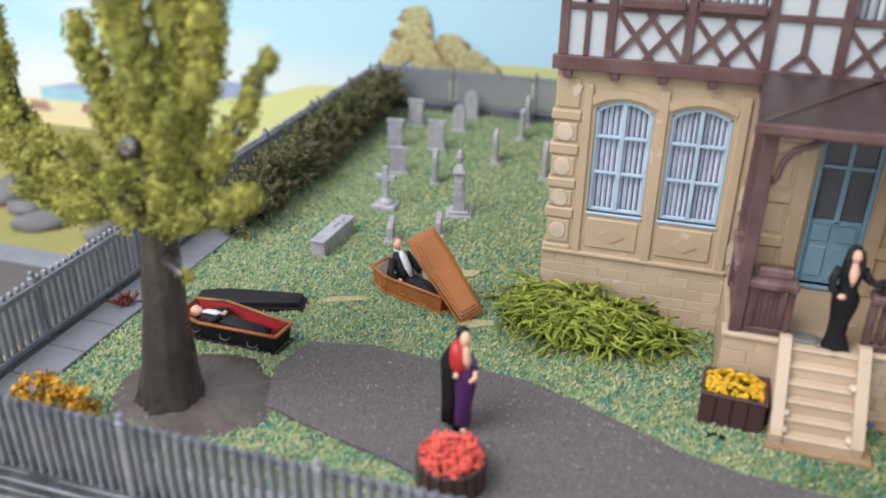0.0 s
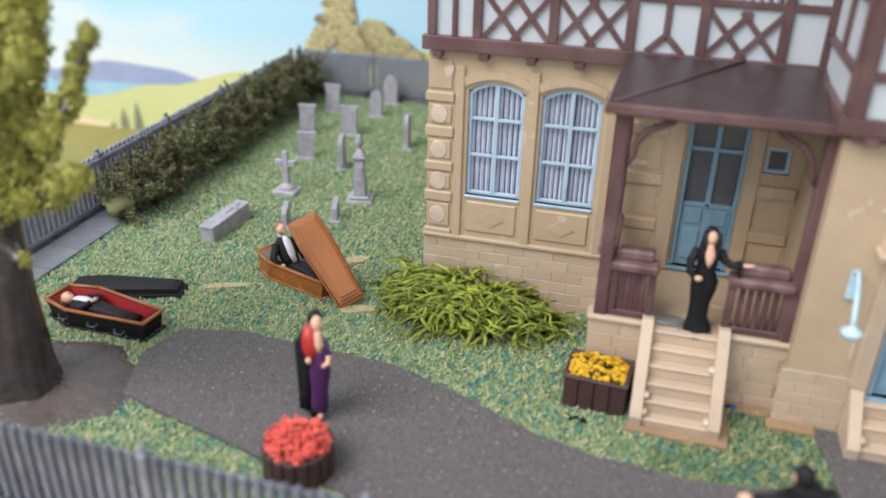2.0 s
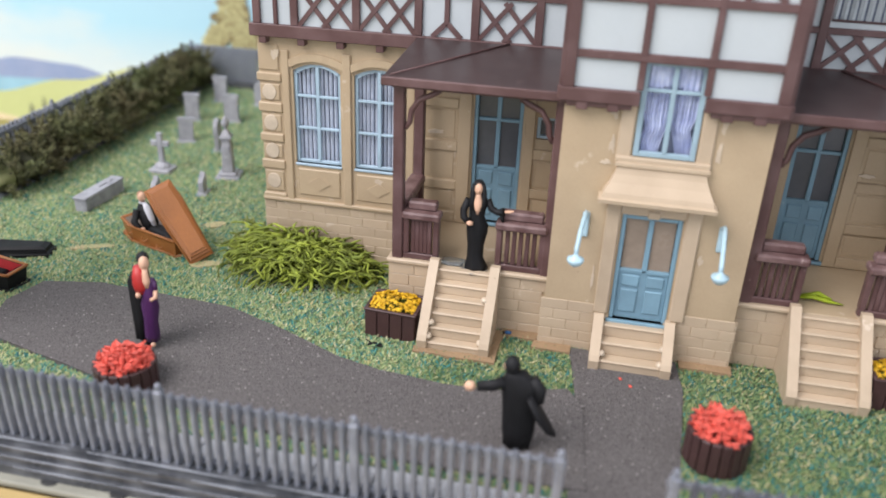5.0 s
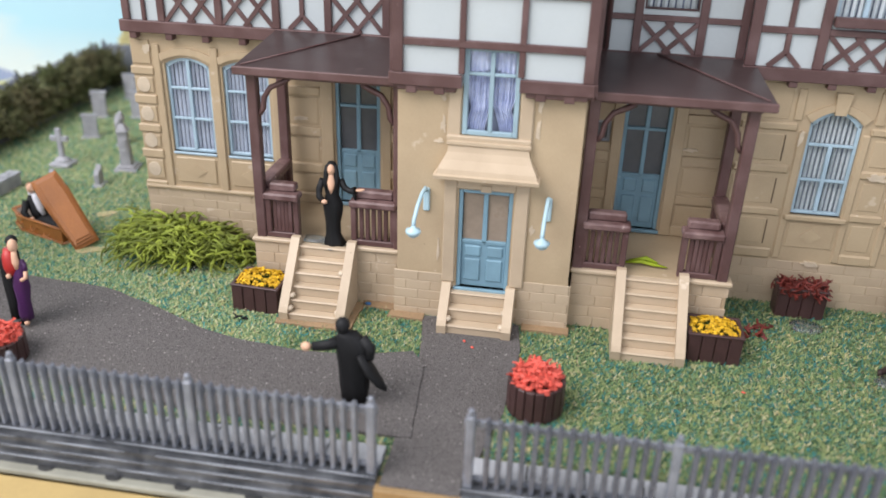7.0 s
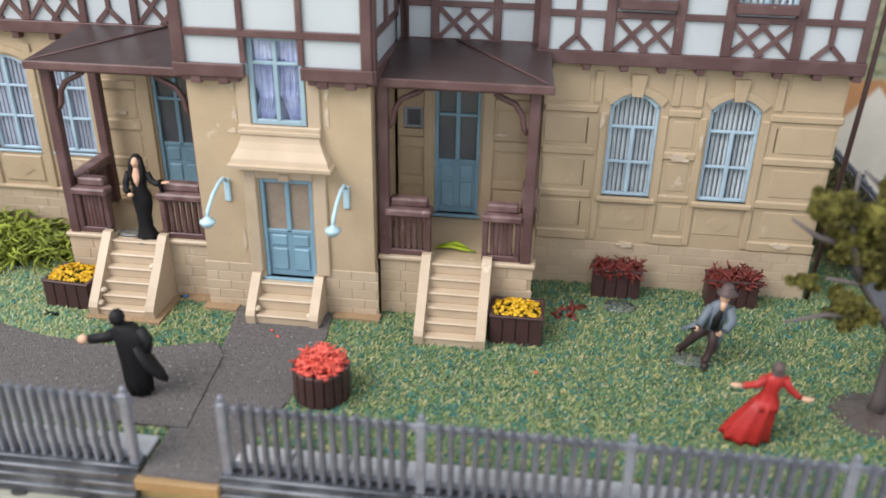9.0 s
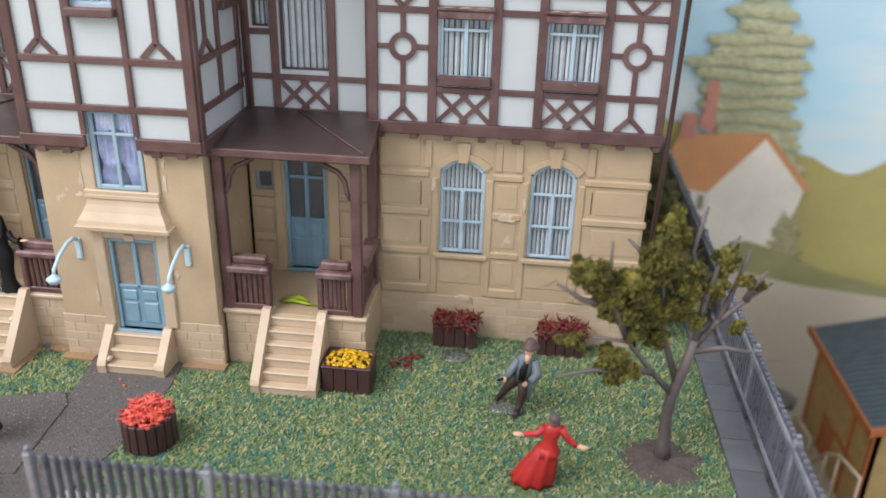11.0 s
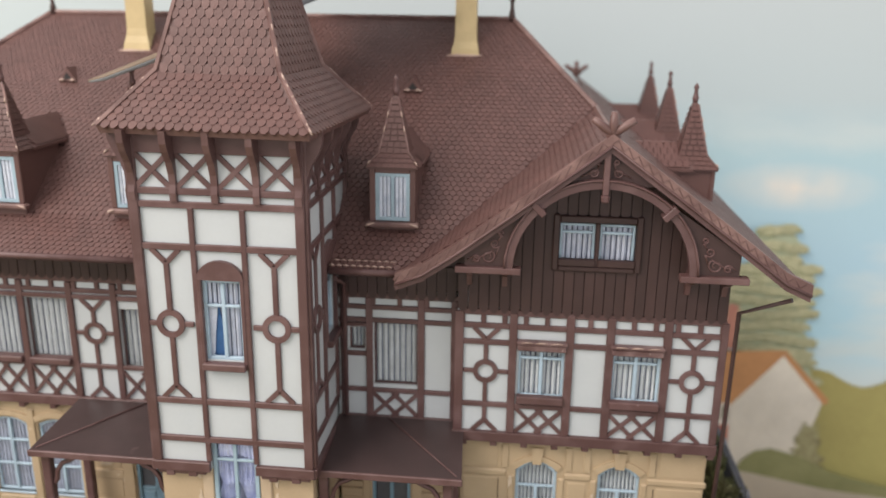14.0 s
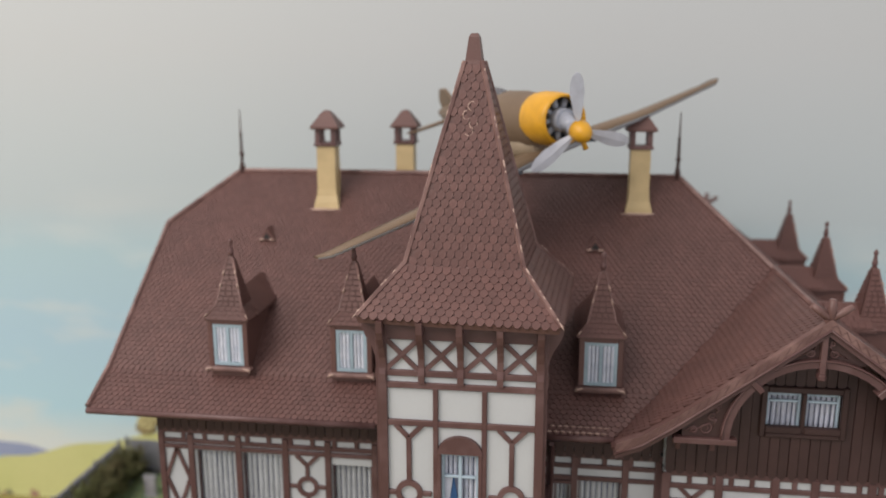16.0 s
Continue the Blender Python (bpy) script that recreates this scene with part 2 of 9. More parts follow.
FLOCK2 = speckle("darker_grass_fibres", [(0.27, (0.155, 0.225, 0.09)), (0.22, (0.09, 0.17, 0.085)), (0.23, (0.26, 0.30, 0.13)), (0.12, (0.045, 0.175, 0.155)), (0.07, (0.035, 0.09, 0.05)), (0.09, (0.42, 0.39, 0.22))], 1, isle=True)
# paler, straw-flecked mix, lightened further for the bright hazy left lawn
FLOCK_LIT = speckle("grass_fibres", [(0.27, (0.235, 0.32, 0.14)), (0.20, (0.14, 0.25, 0.13)), (0.24, (0.36, 0.40, 0.19)), (0.12, (0.07, 0.25, 0.21)), (0.05, (0.06, 0.13, 0.075)), (0.12, (0.52, 0.48, 0.29))], 1, isle=True)
FLOCK_TEAL = speckle("turquoise_fibres", [(0.5, (0.03, 0.15, 0.14)), (0.3, (0.05, 0.19, 0.16)), (0.2, (0.03, 0.10, 0.11))], 1, isle=True)
FLOCK_DRY = speckle("straw_fibres", [(0.5, (0.36, 0.35, 0.15)), (0.3, (0.28, 0.30, 0.11)), (0.2, (0.46, 0.38, 0.20))], 1, isle=True)
FIELD = material("ochre_field", (0.30, 0.25, 0.08), 0.9, 0.2, 0.3, 5, 0.4, other=(0.22, 0.22, 0.07))
ROAD = material("beige_road", (0.41, 0.37, 0.30), 0.9, 0.1, 0.2, 6, 0.3)
ROCK = material("grey_rock", (0.16, 0.155, 0.155), 0.7, 0.25, 1, 8, 0.6)
TANB = material("pale_tan_paint", (0.33, 0.27, 0.19), 0.45, 0.12, 0.8, 20, 0.1)
BLADE = material("pale_blade_metal", (0.66, 0.72, 0.80), 0.35, 0.06)
OLIVE_DRAB = material("olive_drab_paint", (0.185, 0.130, 0.082), 0.45, 0.1, 0.8, 20, 0.1)
UNDER = material("pale_grey_paint", (0.36, 0.40, 0.44), 0.45, 0.06)
YELLOW = material("yellow_paint", (0.70, 0.36, 0.025), 0.4, 0.06)
STEEL = material("pale_blue_grey_metal", (0.38, 0.43, 0.50), 0.35, 0.06)
ENGINE = material("dark_engine", (0.06, 0.075, 0.095), 0.45, 0.2)
RUST = material("orange_trim", (0.40, 0.13, 0.04), 0.5, 0.1)
SHEDW = material("ochre_shed_wall", (0.42, 0.30, 0.13), 0.6, 0.12)
PALE_RAIL = material("cream_rail", (0.55, 0.50, 0.40), 0.5, 0.1)
SHEDR = material("slate_blue_roof", (0.06, 0.082, 0.10), 0.45, 0.12)
SAND = material("bare_sand", (0.46, 0.36, 0.20), 0.9, 0.25, 3, 20, 0.4, other=(0.36, 0.34, 0.17), mix=0.2)
DIRT = material("bare_soil", (0.34, 0.225, 0.125), 0.9, 0.2, 2, 20, 0.3)
LIME = material("lime_green_foam", (0.36, 0.46, 0.02), 0.6, 0.1)


# ---- builders (all sizes in units of the plan) ----
class Shape:
    """Collects geometry in plan units; face(...) frames turn it to a wall."""

    def __init__(self, frame_matrix=None):
        self.bm, self.m, self.mi = bmesh.new(), frame_matrix or Matrix(), 0

    def verts(self, pts):
        return [self.bm.verts.new(self.m @ Vector(p)) for p in pts]

    def faces(self, vs, idx, smooth=False):
        out = []
        for i in idx:
            f = self.bm.faces.new([vs[k] for k in i])
            f.material_index, f.smooth = self.mi, smooth
            out.append(f)
        return out

    def box(self, x0, x1, y0, y1, z0, z1, bevel=0.0, taper=0.0):
        t = taper
        vs = self.verts([(x0, y0, z0), (x1, y0, z0), (x1, y1, z0), (x0, y1, z0),
                         (x0 + t, y0 + t, z1), (x1 - t, y0 + t, z1), (x1 - t, y1 - t, z1), (x0 + t, y1 - t, z1)])
        fs = self.faces(vs, [(3, 2, 1, 0), (4, 5, 6, 7), (0, 1, 5, 4), (1, 2, 6, 5), (2, 3, 7, 6), (3, 0, 4, 7)])
        if bevel:
            es = list({e for f in fs for e in f.edges})
            r = bmesh.ops.bevel(self.bm, geom=es, offset=bevel, segments=1, affect="EDGES")
            for f in r["faces"]:
                f.material_index = self.mi
        return self

    def prism(self, pts, y0, y1):
        """A polygon in x, z drawn out from y0 to y1."""
        n = len(pts)
        vs = self.verts([(x, y0, z) for x, z in pts] + [(x, y1, z) for x, z in pts])
        self.faces(vs, [tuple(range(n)), tuple(range(2 * n - 1, n - 1, -1))] + [(i, i + n, (i + 1) % n + n, (i + 1) % n) for i in range(n)])
        return self

    def prism_up(self, pts, z0, z1):
        """A polygon in x, y drawn out from z0 to z1."""
        n = len(pts)
        vs = self.verts([(x, y, z0) for x, y in pts] + [(x, y, z1) for x, y in pts])
        self.faces(vs, [tuple(range(n)), tuple(range(2 * n - 1, n - 1, -1))] + [(i, i + n, (i + 1) % n + n, (i + 1) % n) for i in range(n)])
        return self

    def slab(self, pts, thick):
        """A polygon in space, thickened downwards."""
        n = len(pts)
        vs = self.verts(list(pts) + [(x, y, z - thick) for x, y, z in pts])
        self.faces(vs, [tuple(range(n)), tuple(range(2 * n - 1, n - 1, -1))] + [(i, i + n, (i + 1) % n + n, (i + 1) % n) for i in range(n)])
        return self

    def tube(self, pts, radii, seg=6, smooth=True, flat=1.0):
        pts = [Vector(p) for p in pts]
        if not isinstance(radii, (list, tuple)):
            radii = [radii] * len(pts)
        rings, u = [], None
        for i, p in enumerate(pts):
            d = (pts[min(i + 1, len(pts) - 1)] - pts[max(i - 1, 0)]).normalized()
            if u is None:
                u = d.orthogonal().normalized() if abs(d.z) > 0.99 else d.cross(Vector((0, 0, 1))).normalized()
            else:
                u = (u - d * u.dot(d)).normalized()
            w = d.cross(u).normalized()
            rings.append(self.verts([p + radii[i] * (math.cos(a) * u + flat * math.sin(a) * w) for a in [2 * math.pi * k / seg for k in range(seg)]]))
        for a, b in zip(rings, rings[1:]):
            for k in range(seg):
                f = self.bm.faces.new((a[k], a[(k + 1) % seg], b[(k + 1) % seg], b[k]))
                f.material_index, f.smooth = self.mi, smooth
        for r, rev in ((rings[0], True), (rings[-1], False)):
            f = self.bm.faces.new(r[::-1] if rev else r)
            f.material_index = self.mi
        return self

    def lathe(self, profile, x=0, y=0, seg=14, sx=1.0, sy=1.0, smooth=True):
        rings = [self.verts([(x + sx * r * math.cos(2 * math.pi * k / seg), y + sy * r * math.sin(2 * math.pi * k / seg), z) for k in range(seg)]) for r, z in profile]
        for a, b in zip(rings, rings[1:]):
            for k in range(seg):
                f = self.bm.faces.new((a[k], a[(k + 1) % seg], b[(k + 1) % seg], b[k]))
                f.material_index, f.smooth = self.mi, smooth
        for r, rev in ((rings[0], True), (rings[-1], False)):
            f = self.bm.faces.new(r[::-1] if rev else r)
            f.material_index = self.mi
        return self

    def ball(self, x, y, z, r, sx=1, sy=1, sz=1, sub=1):
        res = bmesh.ops.create_icosphere(self.bm, subdivisions=sub, radius=r, matrix=self.m @ Matrix.Translation((x, y, z)) @ Matrix.Diagonal((sx, sy, sz, 1)))
        for v in res["verts"]:
            for f in v.link_faces:
                f.material_index, f.smooth = self.mi, True
        return self

    def mesh(self, mats):
        self.bm.transform(Matrix.Scale(S, 4))
        bmesh.ops.recalc_face_normals(self.bm, faces=self.bm.faces[:])
        me = bpy.data.meshes.new("mesh")
        self.bm.to_mesh(me)
        self.bm.free()
        for m in mats if isinstance(mats, (list, tuple)) else [mats]:
            me.materials.append(m)
        return me


def at(x, y, z, rz=0, rx=0, ry=0):
    return pose(S * x, S * y, S * z, rx, ry, rz)


def part(name, shape, mats, parent, label="", m=None):
    me = shape.mesh(mats) if isinstance(shape, Shape) else shape
    ob = new(name, me)
    ob.parent = parent
    if m is not None:
        ob.matrix_basis = m
    return tagged(ob, label) if label else ob


def thing(name, label, category, group="", kind="", m=None):
    ob = new(name)
    ob.empty_display_size = 0.005
    if m is not None:
        ob.matrix_basis = m
    return tagged(ob, label, category, group, kind)


def single(name, shape, mats, label, category, group="", kind="", m=None):
    ob = new(name, shape.mesh(mats))
    if m is not None:
        ob.matrix_basis = m
    return tagged(ob, label, category, group, kind)


def wall_shape(x0, x1, z0, z1, y, thick, holes, frame_matrix=None):
    """A wall in x, z with rectangular openings (x0, x1, z0, z1) right through it."""
    s = Shape(frame_matrix)
    xs = sorted({x0, x1, *[h[0] for h in holes], *[h[1] for h in holes]})
    zs = sorted({z0, z1, *[h[2] for h in holes], *[h[3] for h in holes]})
    xs, zs = [x for x in xs if x0 <= x <= x1], [z for z in zs if z0 <= z <= z1]
    v = {}

    def vert(i, j):
        if (i, j) not in v:
            v[i, j] = s.verts([(xs[i], y, zs[j])])[0]
        return v[i, j]

    fs = []
    for i in range(len(xs) - 1):
        for j in range(len(zs) - 1):
            cx, cz = (xs[i] + xs[i + 1]) / 2, (zs[j] + zs[j + 1]) / 2
            if not any(h[0] < cx < h[1] and h[2] < cz < h[3] for h in holes):
                fs.append(s.bm.faces.new((vert(i, j), vert(i + 1, j), vert(i + 1, j + 1), vert(i, j + 1))))
    r = bmesh.ops.extrude_face_region(s.bm, geom=fs)
    d = (s.m.to_3x3() @ Vector((0, thick, 0)))
    bmesh.ops.translate(s.bm, verts=[g for g in r["geom"] if isinstance(g, bmesh.types.BMVert)], vec=d)
    return s

# ---- the ground round the board, the board, the backdrop ----
def ground_sheet():
    s = Shape()
    xs = [-60, -45, -30, -12, -9, 17.6, 19, 30, 45, 60]
    zs = [-3, -3, -3, -3, -3.2, -8, -8, -8, -8, -8]
    rows = [s.verts([(x, y, z) for x, z in zip(xs, zs)]) for y in (-24, 0, 10, 18, 25.9)]
    for a, b in zip(rows, rows[1:]):
        for i in range(len(xs) - 1):
            s.mi = 1 if xs[i] >= 17 else 0
            s.faces([a[i], a[i + 1], b[i + 1], b[i]], [(0, 1, 2, 3)])
    return s


single("ground", ground_sheet(), [FIELD, ROAD], "ochre field and beige road surface round the display board", "ground", kind="structure")
single("display_board", Shape().box(-9.0, 17.75, 5.80, 24.0, -3.4, -0.02, 0.02), [WOOD], "tan wooden display board under the garden", "board", kind="structure")
single("board_edge", Shape().box(-9.0, 17.75, 5.50, 5.80, -0.46, -0.36, 0.02), [CREAM], "cream edge strip along the front of the board", "board", kind="structure")
single("board_front", Shape().box(-9.0, 4.25, 4.4, 5.50, -3.4, -0.46, 0.03).box(6.9, 17.75, 4.4, 5.50, -3.4, -0.46, 0.03), [WOOD], "tan wooden front of the display board", "board", kind="structure")
single("front_panel", Shape().box(4.25, 6.9, 4.4, 5.50, -3.4, -0.46, 0.03), [YELLOW], "bright yellow panel in the board's front", "panel", kind="structure")
for k in range(26):
    single("dark_notch", Shape().lathe([(0.13, 0.0), (0.12, 0.02), (0.05, 0.025)], 0, 0, 10, 1.0, 0.6), [DARK], "dark notch in the cream edge strip", "notch", "edge notches", "structure", at(-8.6 + 1.02 * k, 5.625, -0.365))
single("board_legs", Shape().box(-8.5, 17.2, 5.9, 23.6, -8.0, -3.4), [WOOD], "tan wooden plinth under the display board", "board", kind="structure")


# ---- the house ----
house = thing("house", "large half-timbered villa with tower, sandstone ground floor and brown tiled roof", "house")
FRONT = Matrix()


def beam(f, u0, u1, z0, z1, y0, y1, parent=None, name="beam", mat=None):
    return part(name, Shape(f).box(u0, u1, y0, y1, z0, z1, 0.012), mat or TIMBER, parent or house)


def brace(f, u0, z0, u1, z1, w, y0, y1, name="brace"):
    """A slanting beam between two points of the wall."""
    d = Vector((u1 - u0, 0, z1 - z0))
    n = Vector((-d.z, 0, d.x)).normalized() * w / 2
    p = [Vector((u0, 0, z0)) + n, Vector((u0, 0, z0)) - n, Vector((u1, 0, z1)) - n, Vector((u1, 0, z1)) + n]
    return part(name, Shape(f).prism([(q.x, q.z) for q in p], y0, y1), TIMBER, house)


def ring(f, u, z, r0, r1, y0, y1, seg=20):
    s = Shape(f)
    a = [2 * math.pi * k / seg for k in range(seg)]
    q = [s.verts([(u + r * math.cos(t), y, z + r * math.sin(t)) for t in a]) for r, y in ((r0, y0), (r1, y0), (r1, y1), (r0, y1))]
    for i, j in ((0, 1), (1, 2), (2, 3), (3, 0)):
        for k in range(seg):
            s.faces([q[i][k], q[i][(k + 1) % seg], q[j][(k + 1) % seg], q[j][k]], [(0, 1, 2, 3)])
    return part("ring", s, TIMBER, house, "round timber ring in the framing")


def pleats(f, x0, x1, y, z0, z1, cloth, win, step=0.11, deep=0.04, name="slat"):
    """A row of hanging slats or folds, each a piece of its own."""
    n = max(3, round((x1 - x0) / step))
    w = (x1 - x0) / n
    for i in range(n):
        a, b = x0 + w * (i + 0.08 + 0.08 * random.random()), x0 + w * (i + 0.92 - 0.08 * random.random())
        part(name, Shape(f).prism_up([(a, y + deep), ((a + b) / 2, y), (b, y + deep), ((a + b) / 2, y + deep + 0.008)], z0 + 0.02 * random.random(), z1), cloth, win)


def window(f, x0, x1, z0, z1, y, bars=((0.5,), (0.36, 0.7)), cloth=CURTAIN, w=0.06, frame_mat=None, label="pale blue casement window with drawn curtains", arch=0.0, pane=True, step=0.11, high=1.0):
    """A casement in an opening whose outer face is at y: frame, bars, pane and cloth behind."""
    fm = frame_mat or FRAME
    s = Shape(f)
    if arch:
        k = 8
        top = [(x0 + (x1 - x0) * i / k, z1 - arch * (2 * i / k - 1) ** 2) for i in range(k + 1)]
        inn = [(x0 + w + (x1 - x0 - 2 * w) * i / k, z1 - w - arch * (2 * i / k - 1) ** 2) for i in range(k + 1)]
        for i in range(k):
            s.prism([inn[i], inn[i + 1], top[i + 1], top[i]], y + 0.05, y + 0.12)
        s.box(x0, x0 + w, y + 0.05, y + 0.12, z0, z1 - arch, 0.01).box(x1 - w, x1, y + 0.05, y + 0.12, z0, z1 - arch, 0.01)
    else:
        s.box(x0, x0 + w, y + 0.05, y + 0.12, z0, z1, 0.01).box(x1 - w, x1, y + 0.05, y + 0.12, z0, z1, 0.01)
        s.box(x0 + w, x1 - w, y + 0.05, y + 0.12, z1 - w, z1, 0.01)
    s.box(x0 + w, x1 - w, y + 0.05, y + 0.12, z0, z0 + w, 0.01)
    win = part("window", s, fm, house, label)
    for a in bars[0]:
        part("mullion", Shape(f).box(x0 + a * (x1 - x0) - 0.035, x0 + a * (x1 - x0) + 0.035, y + 0.04, y + 0.11, z0 + w, min(z1 - w, z0 + high * (z1 - z0)), 0.008), fm, win)
    for a in bars[1]:
        part("glazing_bar", Shape(f).box(x0 + w, x1 - w, y + 0.045, y + 0.105, z0 + a * (z1 - z0) - 0.025, z0 + a * (z1 - z0) + 0.025, 0.008), fm, win)
    if cloth:
        pleats(f, x0 + 0.02, x1 - 0.02, y + 0.13, z0, z1 - 0.02, cloth, win, step)
    part("backing", Shape(f).box(x0 - 0.05, x1 + 0.05, y + 0.21, y + 0.23, z0 - 0.05, z1 + 0.05), BACK, win)
    return win


def door(x0, x1, z0, z1, y, panes, label):
    w = 0.07
    s = Shape().box(x0, x0 + w, y + 0.02, y + 0.12, z0, z1, 0.01).box(x1 - w, x1, y + 0.02, y + 0.12, z0, z1, 0.01).box(x0 + w, x1 - w, y + 0.02, y + 0.12, z1 - w, z1, 0.01)
    d = part("door", s, BLUE, house, label)
    zm = z0 + (z1 - z0) * (0.46 if len(panes) == 1 else 0.42)
    part("door_leaf", Shape().box(x0 + w, x1 - w, y + 0.07, y + 0.13, z0, zm, 0.01), BLUE, d)
    xc = (x0 + x1) / 2
    for a, b in ((x0 + w + 0.05, xc - 0.05), (xc + 0.05, x1 - w - 0.05)):
        part("door_panel", Shape().box(a, b, y + 0.045, y + 0.08, z0 + 0.12, z0 + 0.58 * (zm - z0) + 0.05, 0.02), BLUE, d)
        part("door_panel", Shape().box(a, b, y + 0.045, y + 0.08, z0 + 0.70 * (zm - z0), zm - 0.05, 0.02), BLUE, d)
        part("pane", Shape().box(a - 0.04, b + 0.04, y + 0.10, y + 0.12, zm, z1 - w), panes[0], d, "dull pane in the door")
    part("stile", Shape().box(xc - 0.04, xc + 0.04, y + 0.05, y + 0.125, zm, z1 - w, 0.01), BLUE, d)
    part("rail", Shape().box(x0 + w, x1 - w, y + 0.05, y + 0.125, zm - 0.02, zm + 0.05, 0.01), BLUE, d)
    if len(panes) > 1:
        zt = z0 + (z1 - z0) * 0.78
        part("rail", Shape().box(x0 + w, x1 - w, y + 0.045, y + 0.12, zt, zt + 0.06, 0.01), BLUE, d)
    part("threshold", Shape().box(x0 - 0.04, x1 + 0.04, y - 0.06, y + 0.1, z0 - 0.06, z0, 0.01), BLUE, d)
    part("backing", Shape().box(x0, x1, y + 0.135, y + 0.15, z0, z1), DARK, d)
    return d


def arch_fill(x0, x1, zs, zt, y0, y1, mat, k=8):
    """The two corners over a segmental arch."""
    s = Shape()
    p = [(x0 + (x1 - x0) * i / k, zt - (zt - zs) * (2 * i / k - 1) ** 2) for i in range(k + 1)]
    s.prism(p + [(x1, zt + 0.02), (x0, zt + 0.02)], y0, y1)
    return part("arch", s, mat, house)


YM, YW, YT = 12.28, 12.05, 10.20       # stone faces: main block, gable wing, tower
TM, TW, TT = 12.20, 11.90, 10.08       # timber faces

# stone walls of the ground floor
WL = [(-0.40, 0.50, 1.97, 3.87), (0.76, 1.68, 1.97, 3.87)]
DL, DR = (2.98, 3.85, 1.20, 3.68), (8.37, 9.21, 1.20, 3.66)
SWL, SWR = (4.10, 4.46, 2.90, 3.30), (7.79, 8.15, 2.86, 3.27)
part("wall", wall_shape(-1.05, 4.72, 0, 4.36, YM, 0.22, [*WL, DL, SWL]), STONE, house, "sand-coloured stone ground-floor wall")
part("wall", wall_shape(7.68, 10.32, 0, 4.36, YM, 0.22, [DR, SWR]), STONE, house)
WR = [(11.47, 12.33, 1.87, 3.78), (13.17, 14.03, 1.87, 3.78)]
part("wall", wall_shape(10.32, 15.32, 0, 4.3, YW, 0.25, WR), STONE, house)
part("wall", Shape().box(15.07, 15.32, YW + 0.25, 22.6, 0, 4.3), STONE, house)
part("wall", Shape().box(-1.05, -0.83, YM + 0.22, 22.6, 0, 4.3), STONE, house)
part("wall", Shape().box(-1.05, 15.42, 22.6, 22.8, 0, 7.9), STONE, house)
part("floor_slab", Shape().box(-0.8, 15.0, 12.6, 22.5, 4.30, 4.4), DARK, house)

# tower shaft, ground floor
TD, TWIN = (5.69, 6.60, 0.70, 2.54), (5.70, 6.59, 3.50, 4.92)
part("tower_wall", wall_shape(4.64, 7.63, 0, 4.32, YT, 0.2, [TD, (TWIN[0], TWIN[1], 3.5, 4.32)]), STONE, house, "smooth sand-coloured tower wall")
part("tower_wall", Shape().box(7.43, 7.63, YT + 0.2, 12.28, 0, 4.32), STONE, house)
part("tower_wall", Shape().box(4.64, 4.84, YT + 0.2, 12.28, 0, 4.32), STONE, house)

# plinth courses of brick
def bricks(x0, x1, y, z0, z1, rows, length, f=FRONT, skip=()):
    h = (z1 - z0) / rows
    for r in range(rows):
        x, first = x0, length * (0.5 if r % 2 else 1.0)
        step = first
        while x < x1 - 0.02:
            e = min(x + step, x1)
            if not any(a < (x + e) / 2 < b for a, b in skip):
                part("brick", Shape(f).box(x + 0.003, e - 0.003, y - 0.007 - 0.005 * random.random(), y + 0.02, z0 + r * h + 0.003, z0 + (r + 1) * h - 0.003, 0.007), STONE2, house)
            x, step = e, length


bricks(10.34, 15.37, YW, 0.0, 0.93, 5, 0.46)
bricks(4.58, 7.69, YT, 0.0, 0.92, 5, 0.44, skip=((5.55, 6.75),))
bricks(-1.1, 1.95, YM, 0.0, 1.15, 6, 0.5)
SIDE_R = Matrix(((0, -1, 0, 7.63), (1, 0, 0, 0), (0, 0, 1, 0), (0, 0, 0, 1)))
bricks(10.2, 10.45, 0, 0.0, 0.92, 5, 0.5, SIDE_R)

